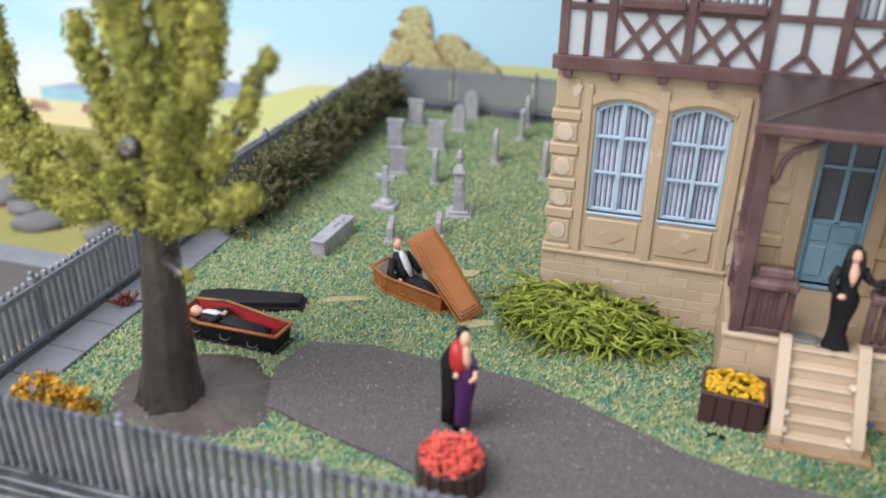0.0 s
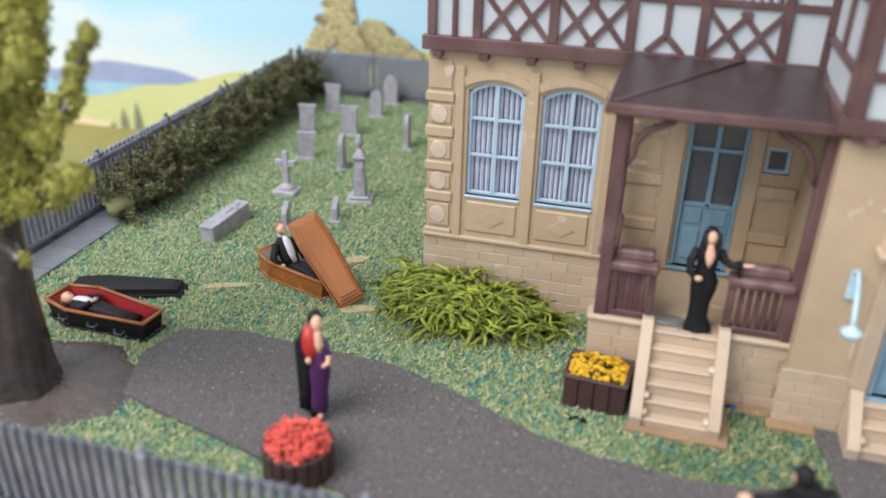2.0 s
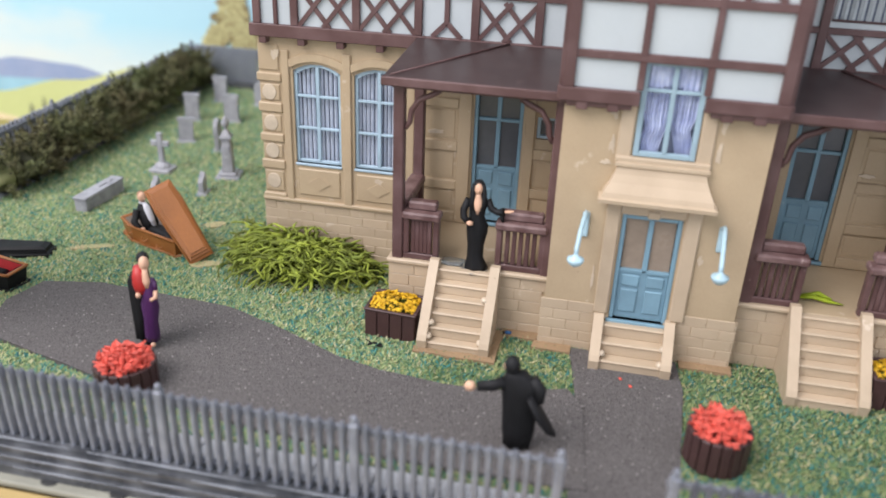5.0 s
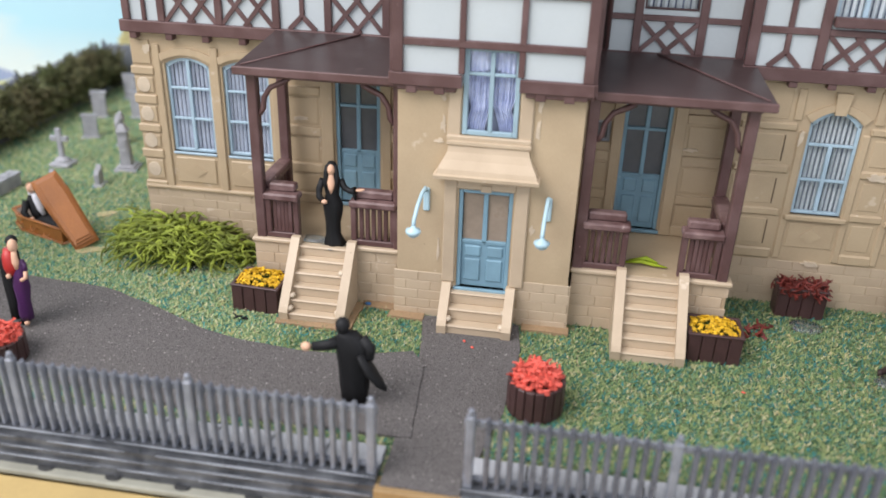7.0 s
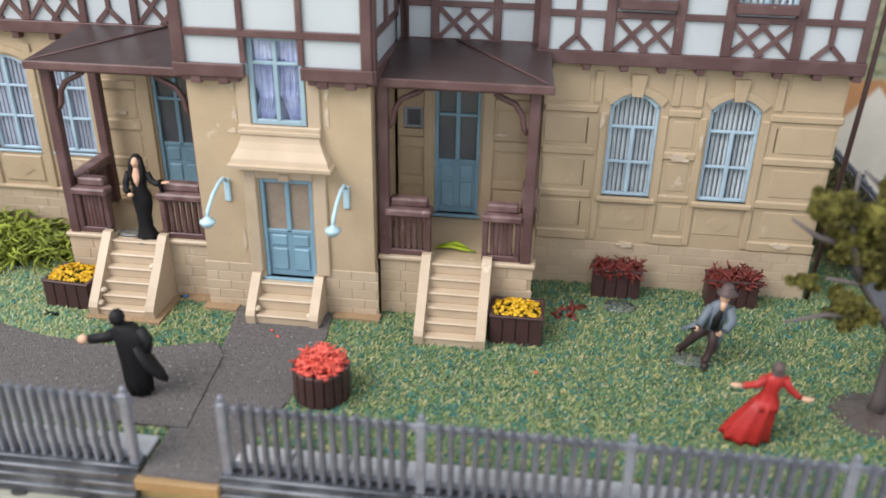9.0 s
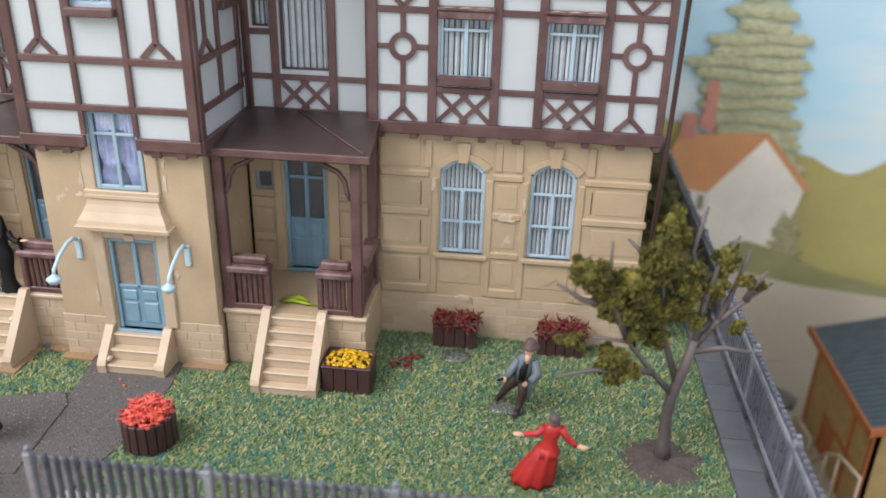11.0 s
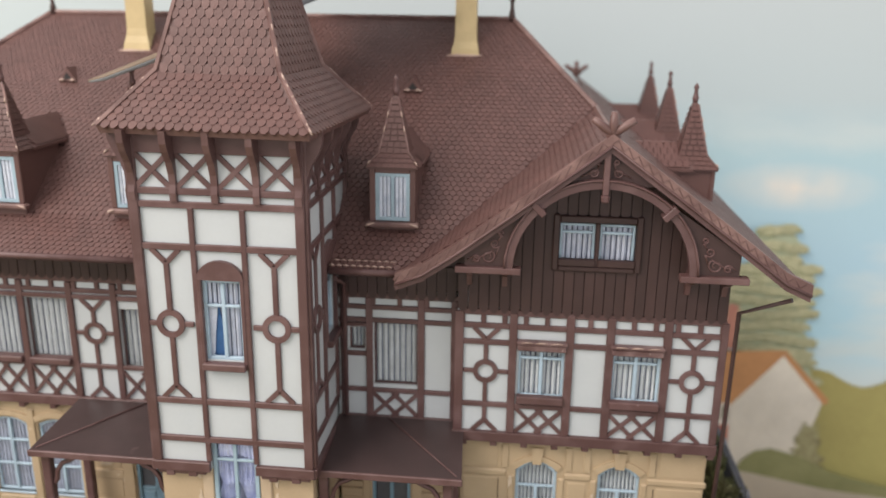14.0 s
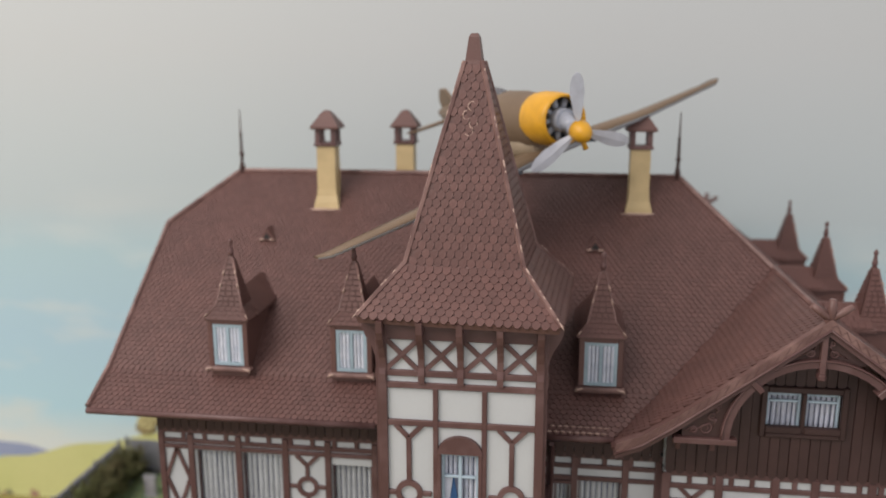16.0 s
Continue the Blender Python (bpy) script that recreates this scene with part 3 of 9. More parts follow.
# dressed stones of the gable wing
for z0, z1 in ((3.40, 3.55), (2.62, 2.78), (1.80, 1.96), (0.95, 1.16)):
    for x0, x1 in ((10.33, 11.28), (12.46, 13.04), (14.16, 15.37)):
        part("stone_band", Shape().box(x0, x1, YW - 0.040, YW + 0.02, z0, z1, 0.032), STONE, house)
for z0, z1 in ((2.82, 3.36), (2.0, 2.58), (1.2, 1.77)):
    for x0, x1 in ((10.36, 11.08), (12.56, 12.94), (14.38, 15.28)):
        part("stone_block", Shape().box(x0, x1, YW - 0.013, YW + 0.02, z0 + 0.03, z1 - 0.03, 0.012), STONE, house)
for x0, x1, z0, z1 in WR:
    arch_fill(x0, x1, z1 - 0.22, z1, YW + 0.01, YW + 0.2, STONE)
    window(FRONT, x0, x1, z0, z1, YW, ((0.5,), (0.34, 0.68)), BLIND, label="pale blue arched window with grey blinds", arch=0.22, step=0.085, high=0.68)
    part("sill", Shape().box(x0 - 0.1, x1 + 0.1, YW - 0.09, YW + 0.1, z0 - 0.10, z0, 0.02), STONE, house)
    xc = (x0 + x1) / 2
    part("keystone", Shape().prism([(xc - 0.09, 3.74), (xc + 0.09, 3.74), (xc + 0.13, 4.12), (xc - 0.13, 4.12)], YW - 0.07, YW + 0.02), STONE, house)
    for k in range(8):
        a, b = -1 + k / 4, -1 + (k + 1) / 4
        part("arch_stone", Shape().prism([(xc + 0.43 * a, 3.80 - 0.22 * a * a), (xc + 0.43 * b, 3.80 - 0.22 * b * b), (xc + 0.53 * b, 3.92 - 0.22 * b * b), (xc + 0.53 * a, 3.92 - 0.22 * a * a)], YW - 0.04, YW + 0.02), STONE, house)
    for xx in (x0 - 0.30, x1 + 0.16):
        part("stone_pilaster", Shape().box(xx, xx + 0.14, YW - 0.035, YW + 0.02, 3.60, 4.15, 0.012), STONE, house)
    part("stone_panel", Shape().box(x0 + 0.02, x1 - 0.02, YW - 0.014, YW + 0.02, 1.22, 1.70, 0.013), STONE, house)
    part("diamond", Shape().prism([(xc - 0.19, 1.46), (xc, 1.30), (xc + 0.19, 1.46), (xc, 1.62)], YW - 0.030, YW + 0.02), STONE, house)
    for xx in (x0 - 0.16, x1 + 0.02):
        part("jamb", Shape().box(xx, xx + 0.14, YW - 0.034, YW + 0.02, 0.97, 3.42, 0.025), STONE, house)
# dark strips on the wall face, painted shade instead of cut gaps
for x, z0, z1 in ((11.11, 2.84, 3.32), (11.11, 2.04, 2.52), (12.50, 3.66, 4.10), (14.33, 3.70, 4.12), (14.32, 2.86, 3.30), (11.11, 1.24, 1.72), (13.02, 2.10, 2.50)):
    part("joint", Shape().box(x - 0.011, x + 0.011, YW - 0.006, YW + 0.02, z0, z1), GAP_SHADE, house, "narrow dark strip painted as the shade between stones")
for x0, x1 in ((10.34, 11.1), (12.5, 13.0), (14.4, 15.30)):
    part("stone_block", Shape().box(x0, x1, YW - 0.013, YW + 0.02, 3.60, 4.22, 0.012), STONE, house)

# dressed stones of the left wall
for x0, x1, z0, z1 in WL:
    arch_fill(x0, x1, z1 - 0.14, z1, YM + 0.01, YM + 0.2, STONE)
    window(FRONT, x0, x1, z0, z1, YM, ((0.5,), (0.36, 0.68)), CURTAIN, label="pale blue arched window with white pleated curtains", arch=0.14, step=0.082)
    part("sill", Shape().box(x0 - 0.01, x1 + 0.01, YM - 0.03, YM + 0.1, z0 - 0.05, z0, 0.012), FRAME, house)
    part("stone_panel", Shape().box(x0 + 0.03, x1 - 0.03, YM - 0.03, YM + 0.02, 1.32, 1.86, 0.02), STONE, house)
    xc = (x0 + x1) / 2
    part("diamond", Shape().prism([(xc - 0.22, 1.58), (xc, 1.44), (xc + 0.22, 1.58), (xc, 1.72)], YM - 0.045, YM + 0.02), STONE, house)
    for k in range(8):
        a, b = -1 + k / 4, -1 + (k + 1) / 4
        part("arch_stone", Shape().prism([(xc + 0.5 * a, 3.93 - 0.14 * a * a), (xc + 0.5 * b, 3.93 - 0.14 * b * b), (xc + 0.52 * b, 4.06 - 0.13 * b * b), (xc + 0.52 * a, 4.06 - 0.13 * a * a)], YM - 0.045, YM + 0.02), STONE, house)
for x0, x1, z0, z1 in ((-0.60, -0.46, 1.2, 4.1), (0.55, 0.71, 1.2, 4.1), (1.74, 1.9, 1.2, 4.1)):
    part("stone_pilaster", Shape().box(x0, x1, YM - 0.05, YM + 0.02, z0, z1, 0.015), STONE, house)
for z0, z1 in ((1.18, 1.3), (1.80, 1.98), (2.34, 2.50), (2.92, 3.10), (3.50, 3.66)):
    part("quoin", Shape().box(-1.09, -0.62, YM - 0.045, YM + 0.25, z0, z1, 0.02), STONE, house)
for z0, z1 in ((1.33, 1.78), (2.01, 2.31), (2.53, 2.89), (3.13, 3.47), (3.69, 4.2)):
    part("stone_block", Shape().box(-1.04, -0.66, YM - 0.03, YM + 0.02, z0 + 0.02, z1 - 0.02, 0.014), STONE, house)
    if z1 < 4:
        part("glue_patch", Shape(Matrix.Translation((-0.86, YM - 0.033, (z0 + z1) / 2)) @ Matrix.Rotation(radians(90), 4, "X")).lathe([(0.16, -0.004), (0.145, 0.006)], 0, 0, 12, 0.9, 1.0), PATCH, house, "pale round patch of dried glue")
part("string_course", Shape().box(-1.10, 1.95, YM - 0.06, YM + 0.02, 1.14, 1.22, 0.02), STONE, house)

# porch back walls: sunk panels between raised bands and door strips
for bands, strip in (((1.98, 2.94), (2.70, 2.94)), ((3.89, 4.62), (3.89, 4.07)), ((7.70, 8.33), (8.17, 8.33)), ((9.25, 10.28), (9.25, 9.46))):
    part("stone_strip", Shape().box(*strip, YM - 0.055, YM + 0.02, 1.13, 3.80, 0.012), STONE, house)
    for k, (z0, z1) in enumerate(((1.13, 1.33), (1.78, 1.96), (2.53, 2.72), (3.33, 3.50))):
        if k == 3 and bands[1] - bands[0] < 0.8:
            continue                                          # the small window stands here
        a, b = (bands[0], strip[0]) if strip[0] > bands[0] else (strip[1], bands[1])
        part("stone_band", Shape().box(a, b, YM - 0.050 - 0.004 * k, YM + 0.02, z0, z1, 0.014), STONE, house)
    a, b = (bands[0] + 0.02, strip[0] - 0.06) if strip[0] > bands[0] else (strip[1] + 0.06, bands[1] - 0.02)
    for k, (z0, z1) in enumerate(((1.33, 1.78), (1.96, 2.53), (2.72, 3.33))):
        if k == 2 and bands[1] - bands[0] < 0.8:
            continue
        part("stone_block", Shape().box(a, b, YM - 0.012, YM + 0.02, z0 + 0.05, z1 - 0.05, 0.011), STONE, house)
for d in (DL, DR):
    door(*d, YM, (PANE_DARK, PANE_DARK), "blue panelled porch door with dark glass")
for x0, x1, z0, z1 in (SWL, SWR):
    win = window(FRONT, x0, x1, z0, z1, YM, ((), ()), None, label="small porch window with a dark pane", frame_mat=FRAME if x0 < 5 else GREYB)
    part("pane", Shape().box(x0 + 0.04, x1 - 0.04, YM + 0.10, YM + 0.115, z0 + 0.04, z1 - 0.04), PANE_DARK, win, "dark pane")

# tower door, window, canopy
door(*TD, YT, (PANE_TAN,), "blue panelled front door with two clouded panes")
for a, b, z0 in ((5.44, 5.66, 0.80), (6.63, 6.86, 0.80), (5.66, 6.63, 2.56)):
    part("door_surround", Shape().box(a, b, YT - 0.06, YT + 0.02, z0, 2.72, 0.02), STONE2, house, "moulded stone door surround")
part("keystone", Shape().box(6.06, 6.24, YT - 0.09, YT - 0.05, 2.54, 2.66, 0.01), STONE2, house)


def canopy():
    s = Shape()
    prof = [(0.0, 0.86, 0.30), (0.06, 0.865, 0.31), (0.08, 0.82, 0.27), (0.16, 0.80, 0.25), (0.30, 0.72, 0.17), (0.42, 0.67, 0.12), (0.52, 0.645, 0.10), (0.55, 0.68, 0.13), (0.60, 0.68, 0.13), (0.62, 0.62, 0.08)]
    rings = [s.verts([(6.15 - w, YT, 2.80 + z), (6.15 - w, YT - d, 2.80 + z), (6.15 + w, YT - d, 2.80 + z), (6.15 + w, YT, 2.80 + z)]) for z, w, d in prof]
    for a, b in zip(rings, rings[1:]):
        for k in range(3):
            s.faces([a[k], a[k + 1], b[k + 1], b[k]], [(0, 1, 2, 3)])
    s.faces(rings[0], [(3, 2, 1, 0)])
    s.faces(rings[-1], [(0, 1, 2, 3)])
    return s


part("canopy", canopy(), STONE2, house, "flared pale stone canopy over the front door")
for a, b in ((5.46, 5.68), (6.61, 6.83)):
    part("window_surround", Shape().box(a, b, YT - 0.05, YT + 0.02, 3.44, 4.30, 0.02), STONE2, house)
part("sill", Shape().box(5.46, 6.83, YT - 0.10, YT + 0.1, 3.40, 3.49, 0.02), STONE2, house)
tw = window(FRONT, *TWIN, YT - 0.1, ((0.5,), (0.70,)), None, label="blue tower window with gathered violet curtains", w=0.08, frame_mat=FRAMEB)
for side in (-1, 1):
    s = Shape()
    n, rows, xc = 14, 14, 6.145
    cols = []
    for i in range(n + 1):
        col = []
        for k in range(rows + 1):
            u = k / rows
            pinch = 1.02 - (0.42 if side > 0 else 0.26) * max(0.0, 1 - u / 0.42) ** 0.7
            gather = 0.05 * math.exp(-((u - 0.36) / 0.10) ** 2)
            col.append((xc + side * (0.37 - gather - (0.36 * pinch - gather) * i / n), YT + 0.055 + (0.05 + 0.012 * math.sin(1.7 * i + 4 * u)) * (i % 2) - gather * math.sin(math.pi * i / n) * 0.6, 3.56 + 1.02 * u - 0.05 * math.sin(math.pi * i / n) * (1 - u)))
        cols.append(s.verts(col))
    for a, b in zip(cols, cols[1:]):
        for k in range(rows):
            s.faces([a[k], b[k], b[k + 1], a[k + 1]], [(0, 1, 2, 3)])
    part("curtain", s, CURTAINB, tw, "gathered violet curtain")
s = Shape()
for i in range(9):
    a, b = 5.77 + 0.083 * i, 5.77 + 0.083 * (i + 1)
    s.faces(s.verts([(a, YT + 0.06, 4.58 - 0.10 * abs(i - 4) / 4), ((a + b) / 2, YT + 0.03, 4.56 - 0.10 * abs(i - 4) / 4), ((a + b) / 2, YT + 0.03, 4.88), (a, YT + 0.06, 4.88)]), [(0, 1, 2, 3)])
    s.faces(s.verts([((a + b) / 2, YT + 0.03, 4.56 - 0.10 * abs(i - 4) / 4), (b, YT + 0.06, 4.58 - 0.10 * abs(i - 4) / 4), (b, YT + 0.06, 4.88), ((a + b) / 2, YT + 0.03, 4.88)]), [(0, 1, 2, 3)])
part("valance", s, CURTAINB, tw, "pleated violet valance")
part("drape", Shape().box(5.78, 6.51, YT + 0.115, YT + 0.125, 3.53, 4.88), DEEPBLUE, tw, "deep blue cloth behind the curtains")

# wall lamps beside the front door
for xw, xs in ((5.14, -0.07), (7.18, -0.04)):
    lamp = part("wall_lamp", Shape().box(xw - 0.05, xw + 0.06, YT - 0.05, YT + 0.01, 2.10, 2.52, 0.02), LAMPB, house, "pale blue bracket lamp")
    part("arm", Shape().tube([(xw, YT - 0.03, 2.48), (xw, YT - 0.14, 2.56), (xw + 0.3 * xs, YT - 0.32, 2.53), (xw + 0.7 * xs, YT - 0.55, 2.40), (xw + xs, YT - 0.74, 2.22), (xw + xs, YT - 0.78, 2.12)], 0.035, 6), LAMPB, lamp)
    part("shade", Shape().lathe([(0.03, 2.15), (0.05, 2.12), (0.125, 2.08), (0.13, 2.05), (0.095, 1.99), (0.04, 1.95)], xw + xs, YT - 0.79, 12), LAMPB, lamp)

# drops of glue where the steps meet their cheeks
for x, y, z in ((5.64, 9.74, 0.30), (6.57, 9.72, 0.24), (6.60, 9.86, 0.44), (2.84, 9.58, 0.26), (2.85, 9.72, 0.44), (3.70, 9.60, 0.24), (3.68, 10.0, 0.82)):
    part("glue_drop", Shape().ball(x, y, z, 0.065, 1.0, 1.2, 0.8, 2), PATCH, house, "pale drop of dried glue")
# smears of dried glue where the kit was joined
rng = random.Random(31)
for x, y, z, a, b in ((5.38, YT, 4.14, 0.09, 0.12), (5.40, YT, 3.62, 0.06, 0.14), (6.92, YT, 3.62, 0.05, 0.2), (6.93, YT, 4.05, 0.05, 0.12), (5.34, YT, 3.35, 0.1, 0.05), (5.36, YT, 1.35, 0.03, 0.36), (6.94, YT, 1.9, 0.05, 0.1), (1.24, YM, 1.75, 0.12, 0.08), (1.96, YM, 1.55, 0.07, 0.26), (12.75, YW, 2.68, 0.2, 0.09), (14.75, YW, 1.1, 0.2, 0.06), (-0.72, YM, 4.0, 0.09, 0.14), (12.0, YW, 0.92, 0.2, 0.05), (1.97, YM, 2.5, 0.04, 0.3), (2.5, YM, 3.75, 0.3, 0.05), (2.3, YM, 2.86, 0.16, 0.05), (9.6, YM, 2.84, 0.14, 0.04), (11.35, YW, 3.3, 0.05, 0.16), (13.08, YW, 3.0, 0.04, 0.2)):
    pts = []
    for k in range(18):
        t = 2 * math.pi * k / 18
        q = 0.65 + 0.6 * noise.noise(Vector((1.6 * math.cos(t) + x * 3, 1.6 * math.sin(t) + z * 3, 0.7))) + rng.uniform(0, 0.25)
        pts.append((x + a * q * math.cos(t), z + b * q * math.sin(t)))
    off = 0.062 if y == YW else 0.034 if y == YM else 0.012
    part("glue_patch", Shape().prism(pts, y - off, y + 0.005), PATCH, house)

# ---- timber framing ----
def lattice(f, x0, x1, z0, z1, y):
    """Two crossing pairs of slats under a window."""
    w, xm = 0.075, (x0 + x1) / 2
    for a, b in ((x0, xm + 0.06), (xm - 0.06, x1)):
        brace(f, a, z0, b, z1, w, y - 0.05, y + 0.01)
        brace(f, a, z1, b, z0, w, y - 0.045, y + 0.01)


def circle_bay(f, x0, x1, zb, zm, zr, zt, y, zmid):
    xc = (x0 + x1) / 2
    for a, b in ((zb + 0.21, zr - 0.2), (zr + 0.2, zt - 0.21)):
        beam(f, xc - 0.045, xc + 0.045, a, b, y - 0.05, y + 0.01)
    beam(f, x0, xc - 0.2, zr - 0.045, zr + 0.045, y - 0.05, y + 0.01)
    beam(f, xc + 0.2, x1, zr - 0.045, zr + 0.045, y - 0.05, y + 0.01)
    ring(f, xc, zr, 0.155, 0.25, y - 0.055, y + 0.01)
    d = 0.25
    brace(f, xc - d, zb, xc, zb + d, 0.085, y - 0.046, y + 0.01)
    brace(f, xc + d, zb, xc, zb + d, 0.085, y - 0.046, y + 0.01)
    brace(f, xc - d, zt, xc, zt - d, 0.085, y - 0.046, y + 0.01)
    brace(f, xc + d, zt, xc, zt - d, 0.085, y - 0.046, y + 0.01)


def dashes(f, x0, x1, z0, z1, y, n):
    for i in range(n + 1):
        x = x0 + (x1 - x0) * i / n
        beam(f, x - 0.05, x + 0.05, z0, z1, y - 0.05, y + 0.01, name="stud")


def planks(f, x0, x1, z0, top, y, w=0.2):
    """Upright boards with rounded feet; top(x) gives their height."""
    n = round((x1 - x0) / w)
    w = (x1 - x0) / n
    for i in range(n):
        a, b = x0 + i * w + 0.007, x0 + (i + 1) * w - 0.007
        c, d = (a + b) / 2, 0.012 * (i % 2)
        part("plank", Shape(f).prism([(a, z0 + 0.06), (a + 0.2 * w, z0 - 0.01), (c, z0 - 0.045), (b - 0.2 * w, z0 - 0.01), (b, z0 + 0.06), (b, top(b)), (a, top(a))], y - 0.03 - d, y + 0.02), PLANK, house)


# gable wing, upper floor
W2 = [(11.43, 12.33, 5.32, 6.40), (13.26, 14.20, 5.32, 6.40)]
part("timber_wall", wall_shape(10.2, 15.36, 4.30, 7.15, TW, 0.2, W2), WHITE, house, "white infill of the half-timbered upper floor")
part("timber_wall", Shape().box(15.16, 15.36, TW + 0.2, 22.6, 4.30, 8.5), WHITE, house)
part("timber_wall", Shape().box(10.2, 10.4, TW + 0.2, TM + 0.3, 4.30, 7.9), WHITE, house)
beam(FRONT, 10.13, 15.43, 4.30, 4.52, TW - 0.10, TW + 0.02, name="ledge")
for i in range(9):
    beam(FRONT, 10.3 + i * 0.62, 10.44 + i * 0.62, 4.20, 4.31, TW - 0.08, TW + 0.1, name="joist_end")
for z in (5.12, 6.48, 6.83):
    beam(FRONT, 10.25, 15.36, z - 0.055, z + 0.055, TW - 0.055, TW + 0.01)
for x, w in ((10.24, 0.09), (11.31, 0.08), (12.42, 0.08), (13.20, 0.08), (14.29, 0.08), (15.34, 0.07)):
    beam(FRONT, x - w, x + w, 4.52, 7.12, TW - 0.07, TW + 0.01, name="post")
dashes(FRONT, 10.3, 15.30, 6.88, 7.06, TW, 12)
beam(FRONT, 10.25, 15.36, 7.05, 7.18, TW - 0.045, TW + 0.01)
for x0, x1 in ((10.33, 11.23), (14.36, 15.28)):
    circle_bay(FRONT, x0, x1, 4.52, 5.12, 5.85, 6.78, TW, 5.12)
for x0, x1, z0, z1 in W2:
    lattice(FRONT, x0 - 0.02, x1 + 0.02, 4.54, 5.07, TW)
    win = window(FRONT, x0, x1, z0, z1, TW - 0.02, ((0.5,), (0.78,)), BLIND, label="upper window with grey slatted blind and blue frame", w=0.05)
    part("lintel", Shape().box(x0 - 0.03, x1 + 0.03, TW - 0.13, TW + 0.02, z1 - 0.04, z1 + 0.10, 0.02).box(x0 - 0.05, x1 + 0.05, TW - 0.16, TW + 0.02, z1 + 0.10, z1 + 0.17, 0.02), CAPW, win, "worn brown moulded lintel")
    for a, b, w in ((0.04, 0.30, 0.014), (0.36, 0.62, 0.020), (0.70, 0.97, 0.013)):
        u0, u1 = x0 + (x1 - x0) * a, x0 + (x1 - x0) * b
        part("chip", Shape().tube([(u0, TW - 0.162, z1 + 0.155), ((u0 + u1) / 2, TW - 0.165, z1 + 0.165), (u1, TW - 0.162, z1 + 0.158)], [0.005, w, 0.005], 5), CHIP, win)
    part("window_box", Shape().box(x0 - 0.02, x1 + 0.02, TW - 0.16, TW + 0.02, z0 - 0.10, z0 + 0.06, 0.02), TIMBER, win, "brown window box")

# recessed bay over the porch beside the wing
W3 = [(8.46, 9.36, 5.27, 6.64), (7.95, 8.27, 6.03, 6.52)]
part("timber_wall", wall_shape(7.7, 10.25, 4.34, 7.3, TM, 0.2, W3), WHITE, house)
beam(FRONT, 7.74, 10.2, 4.36, 4.56, TM - 0.08, TM + 0.01, name="ledge")
for z in (5.14, 6.70, 6.98):
    beam(FRONT, 7.74, 10.2, z - 0.05, z + 0.05, TM - 0.055, TM + 0.01)
for x in (7.84, 8.37, 9.44, 10.12):
    beam(FRONT, x - 0.07, x + 0.07, 4.56, 7.2, TM - 0.065, TM + 0.01, name="post")
beam(FRONT, 7.9, 8.33, 5.90, 6.0, TM - 0.055, TM + 0.01)
beam(FRONT, 7.9, 8.33, 6.55, 6.63, TM - 0.055, TM + 0.01)
dashes(FRONT, 7.9, 10.1, 7.02, 7.2, TM, 4)
beam(FRONT, 7.74, 10.2, 7.17, 7.3, TM - 0.045, TM + 0.01)
lattice(FRONT, 8.42, 9.38, 4.56, 5.09, TM)
window(FRONT, *W3[0], TM, ((), ()), BLIND, label="broad window filled by a grey slatted blind", w=0.03, frame_mat=TIMBER, step=0.13)
window(FRONT, *W3[1], TM, ((), ()), BLIND, label="small window with grey blind", w=0.03, frame_mat=TIMBER, step=0.1)
planks(FRONT, 7.75, 10.15, 7.22, lambda x: 7.90, TM - 0.03)

# main block left of the tower, upper floor
W4 = [(-0.16, 0.76, 5.42, 6.80), (0.93, 1.86, 5.42, 6.80), (3.02, 3.92, 5.27, 6.64), (4.08, 4.42, 6.03, 6.52)]
part("timber_wall", wall_shape(-1.05, 4.7, 4.34, 7.3, TM, 0.2, W4), WHITE, house)
part("timber_wall", Shape().box(-1.05, -0.85, TM + 0.2, 22.6, 4.30, 8.0), WHITE, house)
part("gable_wall", Shape(Matrix(((0, 1, 0, -1.05), (1, 0, 0, 0), (0, 0, 1, 0), (0, 0, 0, 1)))).prism([(12.4, 7.3), (22.5, 7.3), (18.9, 11.1), (16.0, 11.1)], 0, 0.15), PLANK, house)
beam(FRONT, -1.12, 4.66, 4.34, 4.56, TM - 0.10, TM + 0.01, name="ledge")
for i in range(8):
    beam(FRONT, -0.95 + i * 0.72, -0.81 + i * 0.72, 4.22, 4.35, TM - 0.08, TM + 0.12, name="joist_end")
for z in (5.30, 6.88, 7.02):
    beam(FRONT, -1.05, 4.66, z - 0.05, z + 0.05, TM - 0.055, TM + 0.01)
for x in (-0.98, -0.28, 0.85, 1.95, 2.93, 4.0, 4.58):
    beam(FRONT, x - 0.07, x + 0.07, 4.56, 7.2, TM - 0.065, TM + 0.01, name="post")
beam(FRONT, -0.67, -0.59, 4.56, 5.3, TM - 0.05, TM + 0.01)
for a, b in (((-0.91, 6.1), (-0.63, 6.83)), ((-0.63, 6.83), (-0.35, 6.1)), ((-0.91, 6.1), (-0.63, 5.35)), ((-0.63, 5.35), (-0.35, 6.1))):
    brace(FRONT, *a, *b, 0.08, TM - 0.05, TM + 0.01)
dashes(FRONT, -0.95, 4.6, 7.06, 7.22, TM, 11)
beam(FRONT, -1.05, 4.66, 7.21, 7.34, TM - 0.045, TM + 0.01)
circle_bay(FRONT, 2.02, 2.86, 4.56, 5.3, 6.07, 6.83, TM, 5.3)
